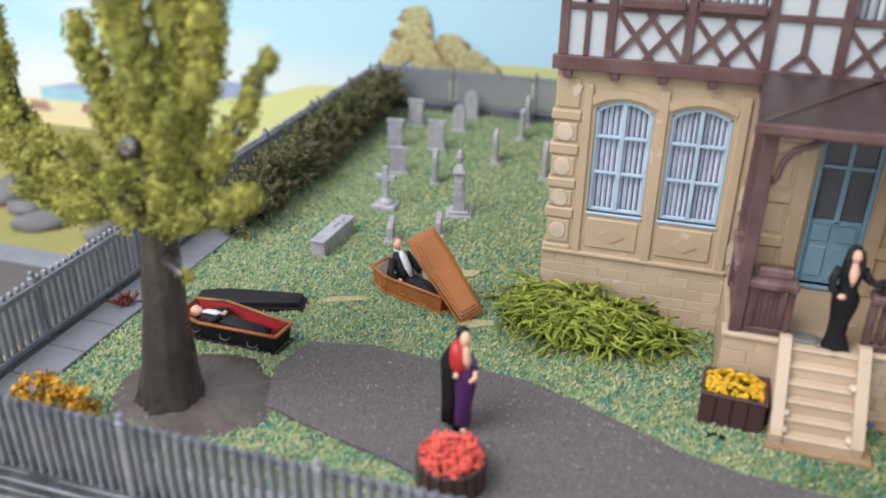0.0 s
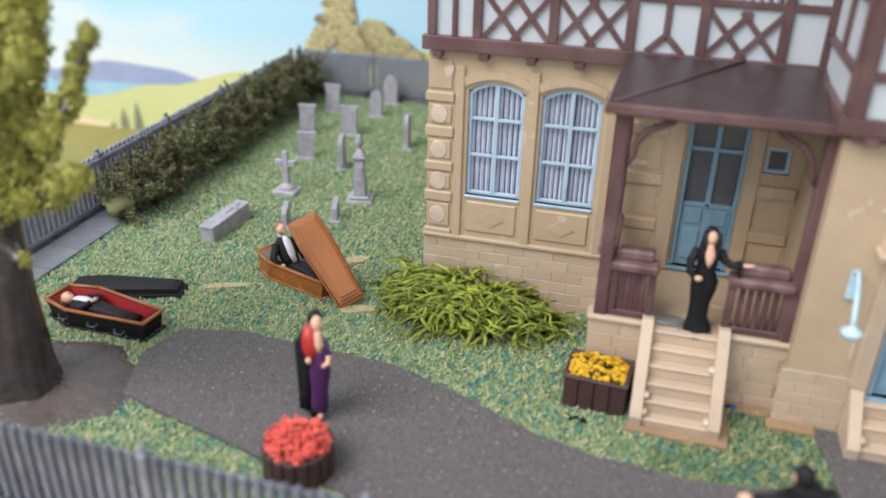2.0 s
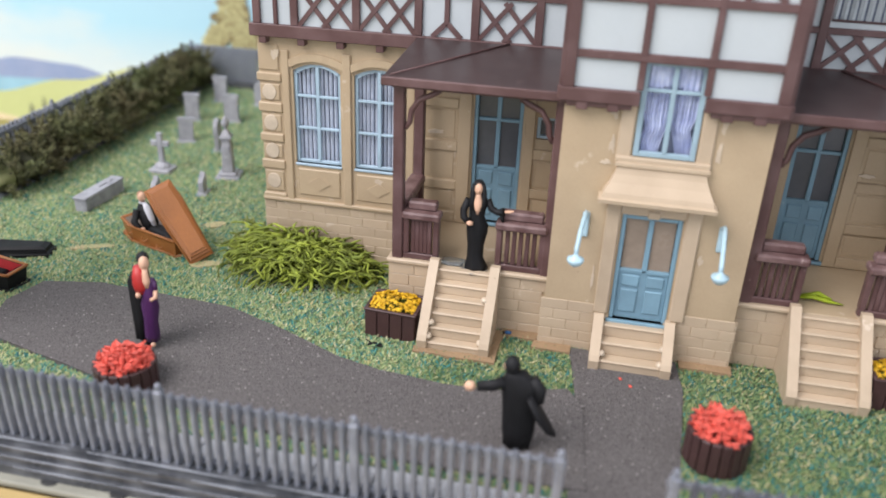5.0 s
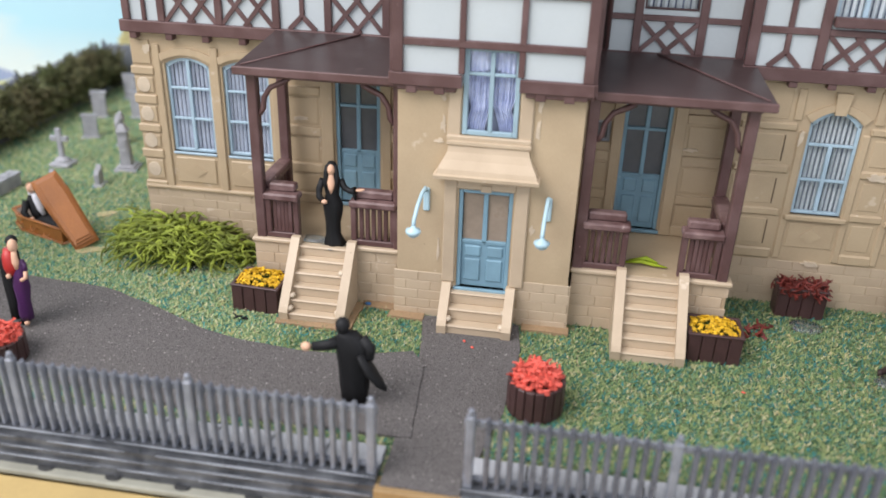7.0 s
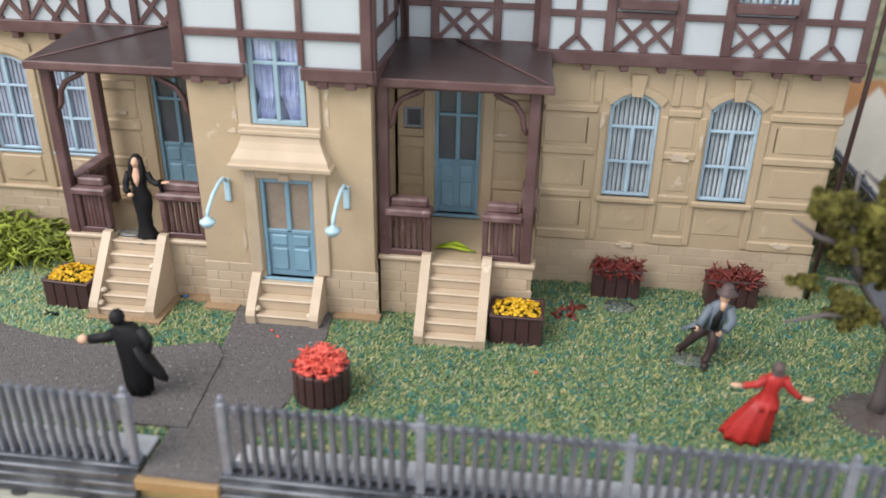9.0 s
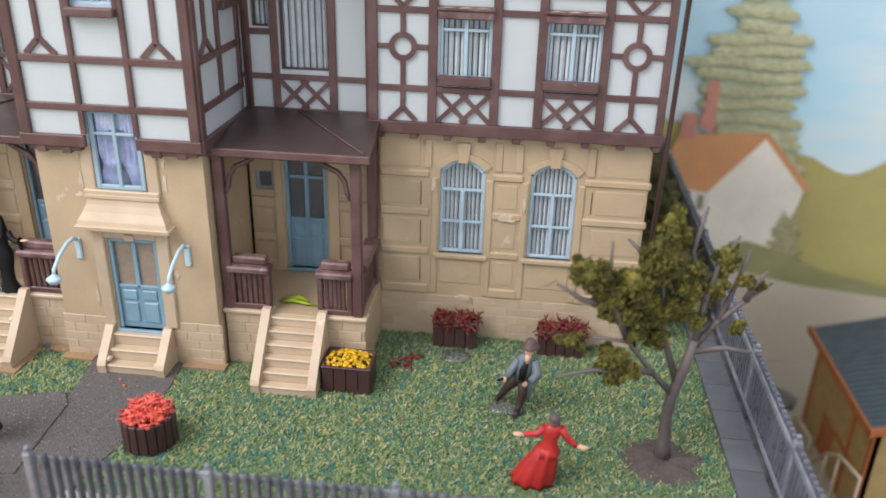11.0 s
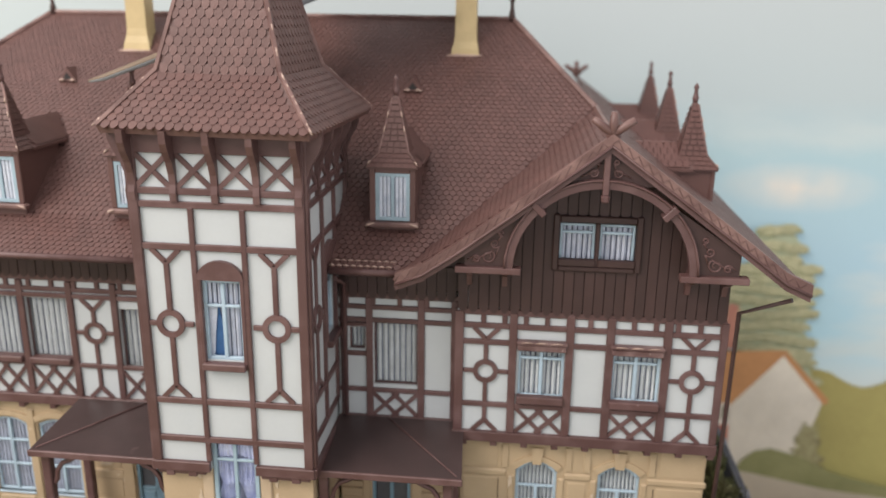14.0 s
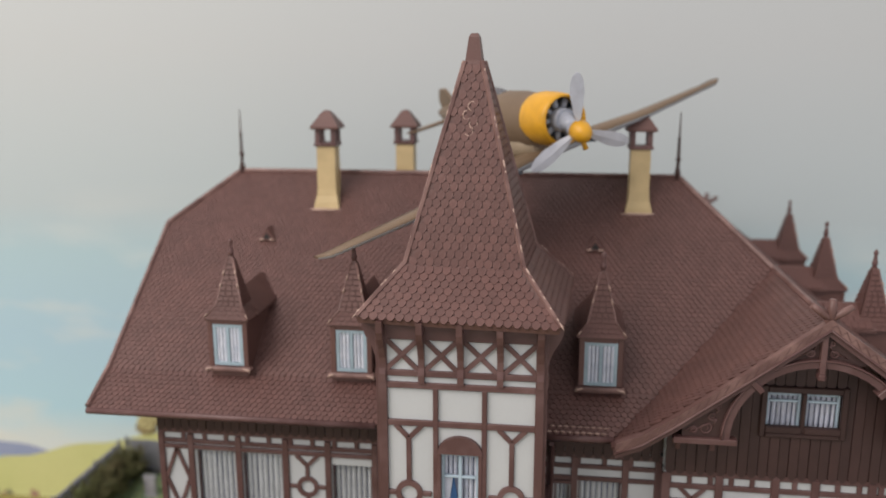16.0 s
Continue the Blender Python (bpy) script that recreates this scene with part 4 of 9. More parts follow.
for x0, x1, z0, z1 in W4[:3]:
    lattice(FRONT, x0 - 0.04, x1 + 0.04, 4.56, 5.25 if z0 > 5.3 else 5.2, TM)
    win = window(FRONT, x0, x1, z0, z1, TM, ((), ()), BLIND, label="broad window filled by a grey slatted blind", w=0.03, frame_mat=TIMBER, step=0.13)
    if z0 > 5.3:
        part("window_box", Shape().box(x0, x1, TM - 0.14, TM + 0.02, z0 - 0.1, z0 + 0.04, 0.02), TIMBER, win)
window(FRONT, *W4[3], TM, ((), ()), BLIND, label="small window with grey blind", w=0.03, frame_mat=TIMBER)
planks(FRONT, -1.05, 4.66, 7.31, lambda x: 7.90, TM - 0.03)


# tower, timber part: the same framing on three faces
def tower_face(f, front):
    y, holes = 0.0, [(1.18, 1.92, 6.60, 8.14)]
    if front:
        holes.append((1.10, 2.01, 4.29, 4.94))
    part("tower_wall", wall_shape(0.0, 3.12, 4.30, 10.75, y, 0.15, holes, f), WHITE, house, "white infill of the half-timbered tower")
    spans = [(-0.05, 1.10), (2.01, 3.17)] if front else [(-0.05, 3.17)]
    for a, b in spans:
        beam(f, a, b, 4.28, 4.48, y - 0.09, y + 0.01, name="ledge")
        beam(f, a + 0.1, b - 0.1, 4.20, 4.29, y - 0.05, y + 0.08, name="moulding")
        for i in range(2):
            beam(f, a + 0.25 + i * 0.45, a + 0.42 + i * 0.45, 4.16, 4.30, y - 0.07, y + 0.08, name="joist_end")
    for z in (4.96, 5.75, 8.74, 9.50, 9.74):
        beam(f, 0.0, 3.12, z - 0.06, z + 0.06, y - 0.055, y + 0.01)
    beam(f, 0.0, 3.12, 10.40, 10.80, y - 0.06, y + 0.01)
    for u in (0.06, 3.06):
        beam(f, u - 0.085, u + 0.085, 4.48, 10.8, y - 0.075, y + 0.01, name="post")
    for u in (1.08, 2.02):
        if front:
            beam(f, u - 0.05, u + 0.05, 4.5, 4.9, y - 0.05, y + 0.01)
        beam(f, u - 0.05, u + 0.05, 5.0, 9.46, y - 0.065, y + 0.01, name="post")
    for u in (0.55, 2.55):
        for a, b in ((6.04, 7.28 - 0.22), (7.28 + 0.22, 8.46)):
            beam(f, u - 0.05, u + 0.05, a, b, y - 0.05, y + 0.01)
        for a, b in ((u - 0.44, u - 0.22), (u + 0.22, u + 0.44)):
            beam(f, a, b, 7.23, 7.33, y - 0.05, y + 0.01)
        ring(f, u, 7.28, 0.165, 0.27, y - 0.06, y + 0.01)
        for zz, d in ((5.81, 0.26), (8.69, -0.26)):
            brace(f, u - 0.26, zz, u, zz + d, 0.09, y - 0.046, y + 0.01)
            brace(f, u + 0.26, zz, u, zz + d, 0.09, y - 0.046, y + 0.01)
    win = window(f, *holes[0], y - 0.02, ((0.5,), (0.68,)), None, label="tall tower window with white curtain and blue frame", w=0.06)
    hx0, hx1, hz0, hz1 = holes[0]
    hm = (hx0 + hx1) / 2
    pleats(f, hx0 + 0.02, hx1 - 0.02, y + 0.11, hz0 + 0.66 * (hz1 - hz0), hz1 - 0.02, CURTAIN, win, 0.10, name="valance_fold")
    pleats(f, hm - 0.04, hx1 - 0.02, y + 0.12, hz0, hz0 + 0.68 * (hz1 - hz0), CURTAIN, win, 0.09, name="curtain_fold")
    part("drape", Shape(f).prism([(hx0 + 0.02, hz0), (hm + 0.02, hz0), (hm - 0.04, hz0 + 0.4), (hm - 0.16, hz0 + 0.68 * (hz1 - hz0)), (hx0 + 0.02, hz0 + 0.68 * (hz1 - hz0))], y + 0.165, y + 0.18), DEEPBLUE, win, "deep blue cloth behind the pane")
    part("curtain_fold", Shape(f).prism([(hx0 + 0.04, hz0), (hx0 + 0.10, hz0), (hx0 + 0.15, hz0 + 0.5), (hx0 + 0.22, hz0 + 0.68 * (hz1 - hz0)), (hx0 + 0.04, hz0 + 0.68 * (hz1 - hz0))], y + 0.13, y + 0.15), CURTAIN, win)
    part("window_box", Shape(f).box(1.14, 1.96, y - 0.17, y + 0.02, 6.44, 6.58, 0.02), TIMBER, win, "brown window box")
    part("surround", Shape(f).box(1.11, 1.19, y - 0.08, y + 0.01, 6.55, 8.2, 0.015).box(1.91, 1.99, y - 0.08, y + 0.01, 6.55, 8.2, 0.015), TIMBER, win)
    s = Shape(f)
    p = [(1.55 + 0.44 * math.cos(t), 8.16 + 0.36 * math.sin(t)) for t in [math.pi * k / 12 for k in range(13)]]
    s.prism(p, y - 0.09, y + 0.01)
    part("arch_head", s, TIMBER, win, "brown arched window head")
    # crossed panels between curved brackets under the eaves
    us = [0.06 + 0.75 * i for i in range(5)]
    for a, b in zip(us, us[1:]):
        brace(f, a + 0.06, 9.80, b - 0.06, 10.40, 0.09, y - 0.05, y + 0.01)
        brace(f, a + 0.06, 10.40, b - 0.06, 9.80, 0.09, y - 0.045, y + 0.01)
    for u in us:
        prof = [(0.0, 9.55), (-0.09, 9.56), (-0.10, 9.72), (-0.07, 9.86), (-0.09, 10.05), (-0.16, 10.25), (-0.28, 10.45), (-0.34, 10.60), (-0.36, 10.82), (0.0, 10.82)]
        bm = Shape(f @ Matrix(((0, 1, 0, u), (1, 0, 0, 0), (0, 0, 1, 0), (0, 0, 0, 1)))).prism(prof, -0.06, 0.06)
        part("bracket", bm, TIMBER, house, "curved eaves bracket")


tower_face(Matrix.Translation((4.61, TT, 0)) @ Matrix.Diagonal((0.982, 1, 1, 1)), True)
tower_face(Matrix(((0, -1, 0, 7.674), (1, 0, 0, TT + 0.002), (0, 0, 1, 0), (0, 0, 0, 1))), False)
tower_face(Matrix(((0, 1, 0, 4.61), (-1, 0, 0, TT + 3.122), (0, 0, 1, 0), (0, 0, 0, 1))), False)
part("tower_wall", Shape().box(4.68, 7.62, 13.15, 13.3, 8.0, 10.8), PLANK, house)


# ---- roofs ----
def inside(p, poly):
    hit, n = False, len(poly)
    for i in range(n):
        (x0, y0), (x1, y1) = poly[i], poly[(i + 1) % n]
        if (y0 > p[1]) != (y1 > p[1]) and p[0] < (x1 - x0) * (p[1] - y0) / (y1 - y0) + x0:
            hit = not hit
    return hit


def tiles(poly, u_dir, w, row, thick=0.016):
    """Poses of six-sided tiles, row on row, over a flat polygon; u_dir runs along the eaves."""
    o = Vector(poly[0])
    u = Vector(u_dir).normalized()
    n = (Vector(poly[1]) - o).cross(Vector(poly[2]) - o).normalized()
    n = -n if n.z < 0 else n
    v = n.cross(u).normalized()
    if v.z < 0:
        u, v = -u, -v
    flat = [((Vector(p) - o).dot(u), (Vector(p) - o).dot(v)) for p in poly]
    a0, a1 = min(p[0] for p in flat), max(p[0] for p in flat)
    b0, b1 = min(p[1] for p in flat), max(p[1] for p in flat)
    out, r, b = [], 0, b0 + row * 0.35
    while b < b1:
        a = a0 + (w / 2 if r % 2 else 0)
        while a < a1 + w:
            if inside((a - 0.3 * w, b), flat) and inside((a + 0.3 * w, b), flat):
                out.append(o + u * a + v * b + n * thick)
            a += w
        b += row
        r += 1
    return out, u, v, n


def tile_points(c, u, v, n, w, row, lift):
    hw, hr = w * 0.468, row
    ring_ = [(-hw, 0.5 * hr, 0.0), (-hw, -0.22 * hr, lift), (-hw * 0.36, -0.70 * hr, lift * 1.4), (hw * 0.36, -0.70 * hr, lift * 1.3), (hw, -0.22 * hr, lift), (hw, 0.5 * hr, 0.0)]
    return [c + u * x + v * y + n * z for x, y, z in ring_]


def tile_stuff(name, poly, u_dir, w, row, parent, label=""):
    cs, u, v, n = tiles(poly, u_dir, w, row)
    vs, fs = [], []
    for c in cs:
        k = len(vs)
        pts = tile_points(c, u, v, n, w, row, 0.010)
        vs += [tuple(p * S) for p in pts] + [tuple((p - n * 0.035) * S) for p in pts]
        fs += [(k, k + 1, k + 2, k + 3, k + 4, k + 5)] + [(k + i, k + 6 + i, k + 7 + i, k + 1 + i) for i in range(5)]
    me = bpy.data.meshes.new("mesh")
    me.from_pydata(vs, [], fs)
    me.materials.append(ROOF)
    ob = new(name, me)
    ob.parent = parent
    return tagged(ob, label or "rows of small six-sided roof tiles", "", "", "stuff")


E1, K1, R1 = (11.45, 8.04), (12.45, 8.60), (17.44, 12.53)     # eave, bend, ridge in y, z
X0, XR0, XR1, XG, ZG = -2.26, -0.78, 10.95, 12.88, 10.72
YH = 15.9
ZH = K1[1] + (YH - K1[0]) * (R1[1] - K1[1]) / (R1[0] - K1[0])
XV = 9.12                                                     # foot of the valley
yv = K1[0] + (ZG - K1[1]) * (R1[0] - K1[0]) / (R1[1] - K1[1])
xk = XV + (XG - XV) * (K1[0] - E1[0]) / (yv - E1[0])
main_low = [(X0, E1[0], E1[1]), (XV, E1[0], E1[1]), (xk, K1[0], K1[1]), (X0, K1[0], K1[1])]
main_up = [(X0, K1[0], K1[1]), (xk, K1[0], K1[1]), (XG, yv, ZG), (XR1, R1[0], R1[1]), (XR0, R1[0], R1[1]), (X0, YH, ZH)]
roof = part("roof", Shape().slab(main_low, 0.12).slab(main_up, 0.12), ROOF, house, "red-brown tiled main roof")
mirror = lambda pts: [(x, 2 * R1[0] - y, z) for x, y, z in pts][::-1]
part("roof_back", Shape().slab(mirror(main_low), 0.12).slab(mirror(main_up), 0.12), ROOF, roof)
part("half_hip", Shape().slab([(X0, 2 * R1[0] - YH, ZH), (X0, YH, ZH), (XR0, R1[0], R1[1])], 0.12), ROOF, roof)
YB = 11.05
east = [(XG, YB, ZG), (16.48, YB, 8.10), (16.48, 24.1, 8.10), (XG, 24.1, ZG)]
part("east_slope", Shape().slab(east, 0.12).slab([(XG, yv, ZG), (XG, 2 * R1[0] - yv, ZG), (XR1, R1[0], R1[1])], 0.12), ROOF, roof, "red-brown tiled slope over the gable wing")
part("wing_slope", Shape().slab([(XV - 0.05, YB, 7.93), (10.1, YB, 8.64), (10.1, 12.2, 8.64), (XV - 0.05, E1[0], 7.93)], 0.12).slab([(10.1, YB, 8.64), (XG, YB, ZG), (XG, yv, ZG), (10.1, 12.4, 8.64)], 0.12), ROOF, roof)
tile_stuff("roof_tiles", main_up, (1, 0, 0), 0.138, 0.125, roof)
tile_stuff("roof_tiles", main_low, (1, 0, 0), 0.138, 0.125, roof)
tile_stuff("roof_tiles", [(10.1, YB, 8.66), (XG, YB, ZG), (XG, yv, ZG), (10.1, 12.4, 8.66)], (0, 1, 0), 0.138, 0.125, roof)
tile_stuff("roof_tiles", [(XV - 0.04, YB, 7.95), (10.1, YB, 8.66), (10.1, 12.4, 8.66), (XV - 0.04, E1[0], 7.95)], (0, 1, 0), 0.138, 0.125, roof)
tile_stuff("roof_tiles", east, (0, 1, 0), 0.15, 0.135, roof)
# ridge and hip caps, gutters
for a, b in (((XR0, R1[0], R1[1]), (XR1, R1[0], R1[1])), ((XR1, R1[0], R1[1]), (XG, yv, ZG)), ((XG, yv, ZG), (XG, YB, ZG)), ((XR0, R1[0], R1[1]), (X0, YH, ZH)), ((X0, YH, ZH), (X0, K1[0], K1[1])), ((X0, K1[0], K1[1]), (X0, E1[0], E1[1]))):
    part("ridge_cap", Shape().tube([(p[0], p[1], p[2] + 0.03) for p in (a, b)], 0.065, 6, False), WORN, roof)
part("gutter", Shape().tube([(X0, E1[0] - 0.04, E1[1] - 0.05), (4.2, E1[0] - 0.04, E1[1] - 0.05)], 0.075, 6), TIMBER, roof, "brown eaves gutter")
part("gutter", Shape().tube([(7.75, E1[0] - 0.04, E1[1] - 0.07), (9.1, E1[0] - 0.04, E1[1] - 0.07)], 0.075, 6), TIMBER, roof)
rng = random.Random(19)
for k in range(9):
    x = 7.80 + 0.138 * k
    part("chip", Shape().tube([(x - 0.06, E1[0] + 0.02, E1[1] + 0.02), (x, E1[0] - 0.01, E1[1] + 0.05), (x + 0.06, E1[0] + 0.02, E1[1] + 0.02)], [0.012, rng.uniform(0.016, 0.03), 0.012], 5), CHIP, roof)
    part("chip", Shape().tube([(x + 0.01, E1[0] + 0.14, E1[1] + 0.10), (x + 0.07, E1[0] + 0.12, E1[1] + 0.11), (x + 0.12, E1[0] + 0.14, E1[1] + 0.10)], [0.008, rng.uniform(0.010, 0.022), 0.008], 5), CHIP, roof)
part("downpipe", Shape().tube([(7.86, E1[0] + 0.0, 7.8), (7.88, 12.05, 7.5), (7.88, 12.05, 4.6)], 0.05, 6), TIMBER, roof, "brown downpipe")
part("downpipe", Shape().tube([(16.3, 11.3, 7.85), (15.55, 11.85, 7.35), (15.52, 11.85, 4.4), (15.42, 11.95, 0.1)], 0.045, 6), PLANK, roof)
part("soffit", Shape().box(-1.9, 9.1, 11.55, 12.3, 7.86, 7.91), PLANK, roof)

part("eave_wall", Shape().prism([(7.75, 7.4), (10.25, 7.4), (10.25, 8.5), (9.3, 7.95), (7.75, 7.92)], TM - 0.02, TM + 0.1), PLANK, house, "dark boarded wall under the eaves")
# gable front: boards, window, arch, barge boards
gtop = lambda x: max(7.9, min(8.0 + (x - 9.12) * (ZG - 8.0) / (XG - 9.12), ZG - (x - XG) * (ZG - 8.04) / (16.55 - XG)) - 0.16)
planks(FRONT, 10.2, 12.03, 7.15, gtop, TW - 0.03)
planks(FRONT, 13.59, 15.34, 7.15, gtop, TW - 0.03)
planks(FRONT, 12.03, 13.59, 7.15, lambda x: 8.12, TW - 0.03)
planks(FRONT, 12.03, 13.59, 9.13, gtop, TW - 0.03)
for x0, x1 in ((12.11, 12.77), (12.85, 13.51)):
    win = window(FRONT, x0, x1, 8.20, 8.97, TW - 0.05, ((), (0.78,)), CURTAIN, label="attic window with white pleated curtain", w=0.05)
    part("window_box", Shape().box(x0 - 0.02, x1 + 0.02, TW - 0.16, TW - 0.02, 8.16, 8.30, 0.02), PLANK, win)
part("window_frame", Shape().box(11.98, 12.10, TW - 0.13, TW, 8.06, 9.16, 0.02).box(13.52, 13.64, TW - 0.13, TW, 8.06, 9.16, 0.02).box(12.10, 13.52, TW - 0.13, TW, 9.01, 9.14, 0.02).box(12.10, 13.52, TW - 0.15, TW, 8.06, 8.15, 0.02).box(12.77, 12.85, TW - 0.12, TW, 8.15, 9.01, 0.02), PLANK, house, "brown double window frame in the gable")
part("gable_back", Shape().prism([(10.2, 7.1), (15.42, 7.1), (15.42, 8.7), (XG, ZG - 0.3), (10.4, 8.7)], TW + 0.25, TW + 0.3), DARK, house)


def barge(pts, name="barge_board"):
    part("barge_cap", Shape().prism([(a, b - 0.12) for a, b in pts] + [(a, b + 0.07) for a, b in pts[::-1]], YB - 0.12, YB + 0.03), WORN, house)
    part("roll_moulding", Shape().tube([(a, YB - 0.12, b - 0.14) for a, b in pts], 0.028, 5), TIMBER, house)
    zig, flip = [], 0
    for (a, b), (c, d) in zip(pts, pts[1:]):
        n = max(1, round(math.hypot(c - a, d - b) / 0.11))
        for i in range(n):
            zig.append((a + (c - a) * i / n, YB - 0.121, b + (d - b) * i / n + (0.04 if flip % 2 else -0.09)))
            flip += 1
    part("zigzag_carving", Shape().tube(zig, 0.008, 4), TIMBER, house, "carved zigzag along the barge board")
    return part(name, Shape().prism([(a, b - 0.27) for a, b in pts] + [(a, b - 0.12) for a, b in pts[::-1]], YB - 0.07, YB + 0.06), TIMBER, house, "carved brown barge board")


barge([(9.10, 8.06), (9.6, 8.26), (10.2, 8.67), (11.5, 9.66), (XG, ZG + 0.02)])
barge([(XG, ZG + 0.02), (14.4, 9.63), (15.6, 8.74), (16.05, 8.40), (16.5, 8.20)])
XA, ZA, RX, RZ = 12.82, 8.30, 1.57, 1.53                     # the arch: middle, springing, half-widths
arc = lambda d, n=24: [(XA + (RX + d) * math.cos(math.pi * k / n), ZA + (RZ + d) * math.sin(math.pi * k / n)) for k in range(n + 1)]
part("arch_brace", Shape().prism(arc(0.17) + arc(0.0)[::-1], YB - 0.02, YB + 0.16), TIMBER, house, "curved timber arch in the gable")
part("arch_moulding", Shape().tube([(x, YB - 0.03, z) for x, z in arc(0.15)], 0.025, 5), TIMBER, house)


def scroll(cx, cz, r, turn, sgn, lead):
    """A carved leaf scroll: a spiral with a stem."""
    p = [(cx + sgn * r * (1 - k / 24) * math.cos(turn + 0.5 * k), YB + 0.046, cz + r * (1 - k / 24) * math.sin(turn + 0.5 * k)) for k in range(18)]
    p = [(cx + sgn * lead[0], YB + 0.04, cz + lead[1])] + p
    part("scroll", Shape().tube(p, [0.010] + [0.022 - 0.0005 * k for k in range(18)], 5), TIMBER, house)


for sgn in (-1, 1):
    a = [(XA + sgn * (RX + 0.15) * math.cos(t), ZA + (RZ + 0.15) * math.sin(t)) for t in [0.5 * math.pi * k / 9 * 0.6 for k in range(10)]]
    xo = XA + sgn * 2.45
    part("spandrel", Shape().prism([(xo, ZA)] + a + [(xo, max(ZA + 0.02, gtop(xo) - 0.10))], YB + 0.05, YB + 0.10), PLANK, house, "carved spandrel of the gable")
    scroll(XA + sgn * 2.02, 8.49, 0.13, 2.2, sgn, (0.30, -0.10))
    scroll(XA + sgn * 1.90, 8.74, 0.09, 3.6, sgn, (-0.02, -0.22))
    scroll(XA + sgn * 2.24, 8.44, 0.07, 1.2, sgn, (0.16, -0.02))
    scroll(XA + sgn * 1.80, 8.95, 0.06, 4.2, sgn, (0.05, -0.16))
    x0, x1 = sorted((XA + sgn * 1.42, XA + sgn * 2.62))
    beam(FRONT, x0, x1, 8.18, 8.30, YB - 0.05, YB + 0.18, name="foot_beam")
    for xb in (XA + sgn * 1.72, XA + sgn * 2.40):
        part("bracket", Shape(Matrix(((0, 1, 0, xb), (1, 0, 0, 0), (0, 0, 1, 0), (0, 0, 0, 1)))).prism([(TW - 0.02, 7.66), (TW - 0.10, 7.68), (TW - 0.16, 7.9), (TW - 0.4, 8.0), (YB + 0.3, 8.10), (YB + 0.1, 8.18), (TW - 0.02, 8.18)], -0.05, 0.05), TIMBER, house)
    beam(FRONT @ Matrix.Translation((XA + sgn * 1.16, 0, 9.44)) @ Matrix.Rotation(radians(sgn * 45), 4, "Y"), -0.06, 0.06, -0.17, 0.13, YB - 0.09, YB + 0.2, name="peg")
    scroll(XA + sgn * 0.22, 10.10, 0.085, 2.4, sgn, (0.22, -0.08))
    scroll(XA + sgn * 0.16, 10.30, 0.055, 3.4, sgn, (0.0, -0.14))
beam(FRONT, XA - 0.055, XA + 0.055, 9.72, 10.62, YB - 0.06, YB + 0.12, name="king_post")
part("pendant", Shape().box(XA - 0.07, XA + 0.07, YB - 0.08, YB + 0.14, 9.58, 9.72, 0.03), TIMBER, house)
part("spandrel", Shape().prism([(XA - 0.84, 9.88), (XA - 0.5, 9.86), (XA + 0.5, 9.86), (XA + 0.84, 9.88), (XG, ZG - 0.18)], YB + 0.06, YB + 0.11), PLANK, house)


def gable_finial(y):
    s = Shape().tube([(XG, y, ZG - 0.05), (XG, y, ZG + 0.26), (XG, y, ZG + 0.46)], [0.085, 0.08, 0.06], 8)
    for sx in (-1, 1):
        s.tube([(XG - sx * 0.1, y, ZG + 0.0), (XG + sx * 0.2, y, ZG + 0.22), (XG + sx * 0.36, y, ZG + 0.33)], [0.07, 0.075, 0.06], 8)
    return part("finial", s, WORN, roof, "crossed wooden gable finial")


gable_finial(YB - 0.03)
gable_finial(24.0)

# tower roof: steep spire on a flared skirt
TC = (6.22, 11.60)
QUAD = [(-1, -1), (1, -1), (1, 1), (-1, 1)]
TURN = radians(-4)                                            # the spire sits a little askew on its shaft
TQUAD = [(x * math.cos(TURN) - y * math.sin(TURN), x * math.sin(TURN) + y * math.cos(TURN)) for x, y in QUAD]


def pyr(levels):
    s = Shape()
    rings = [s.verts([(TC[0] + sx * r, TC[1] + sy * r, z) for sx, sy in TQUAD]) for r, z in levels]
    for a, b in zip(rings, rings[1:]):
        for k in range(4):
            s.faces([a[k], a[(k + 1) % 4], b[(k + 1) % 4], b[k]], [(0, 1, 2, 3)])
    s.faces(rings[0], [(3, 2, 1, 0)])
    s.faces(rings[-1], [(0, 1, 2, 3)])
    return s


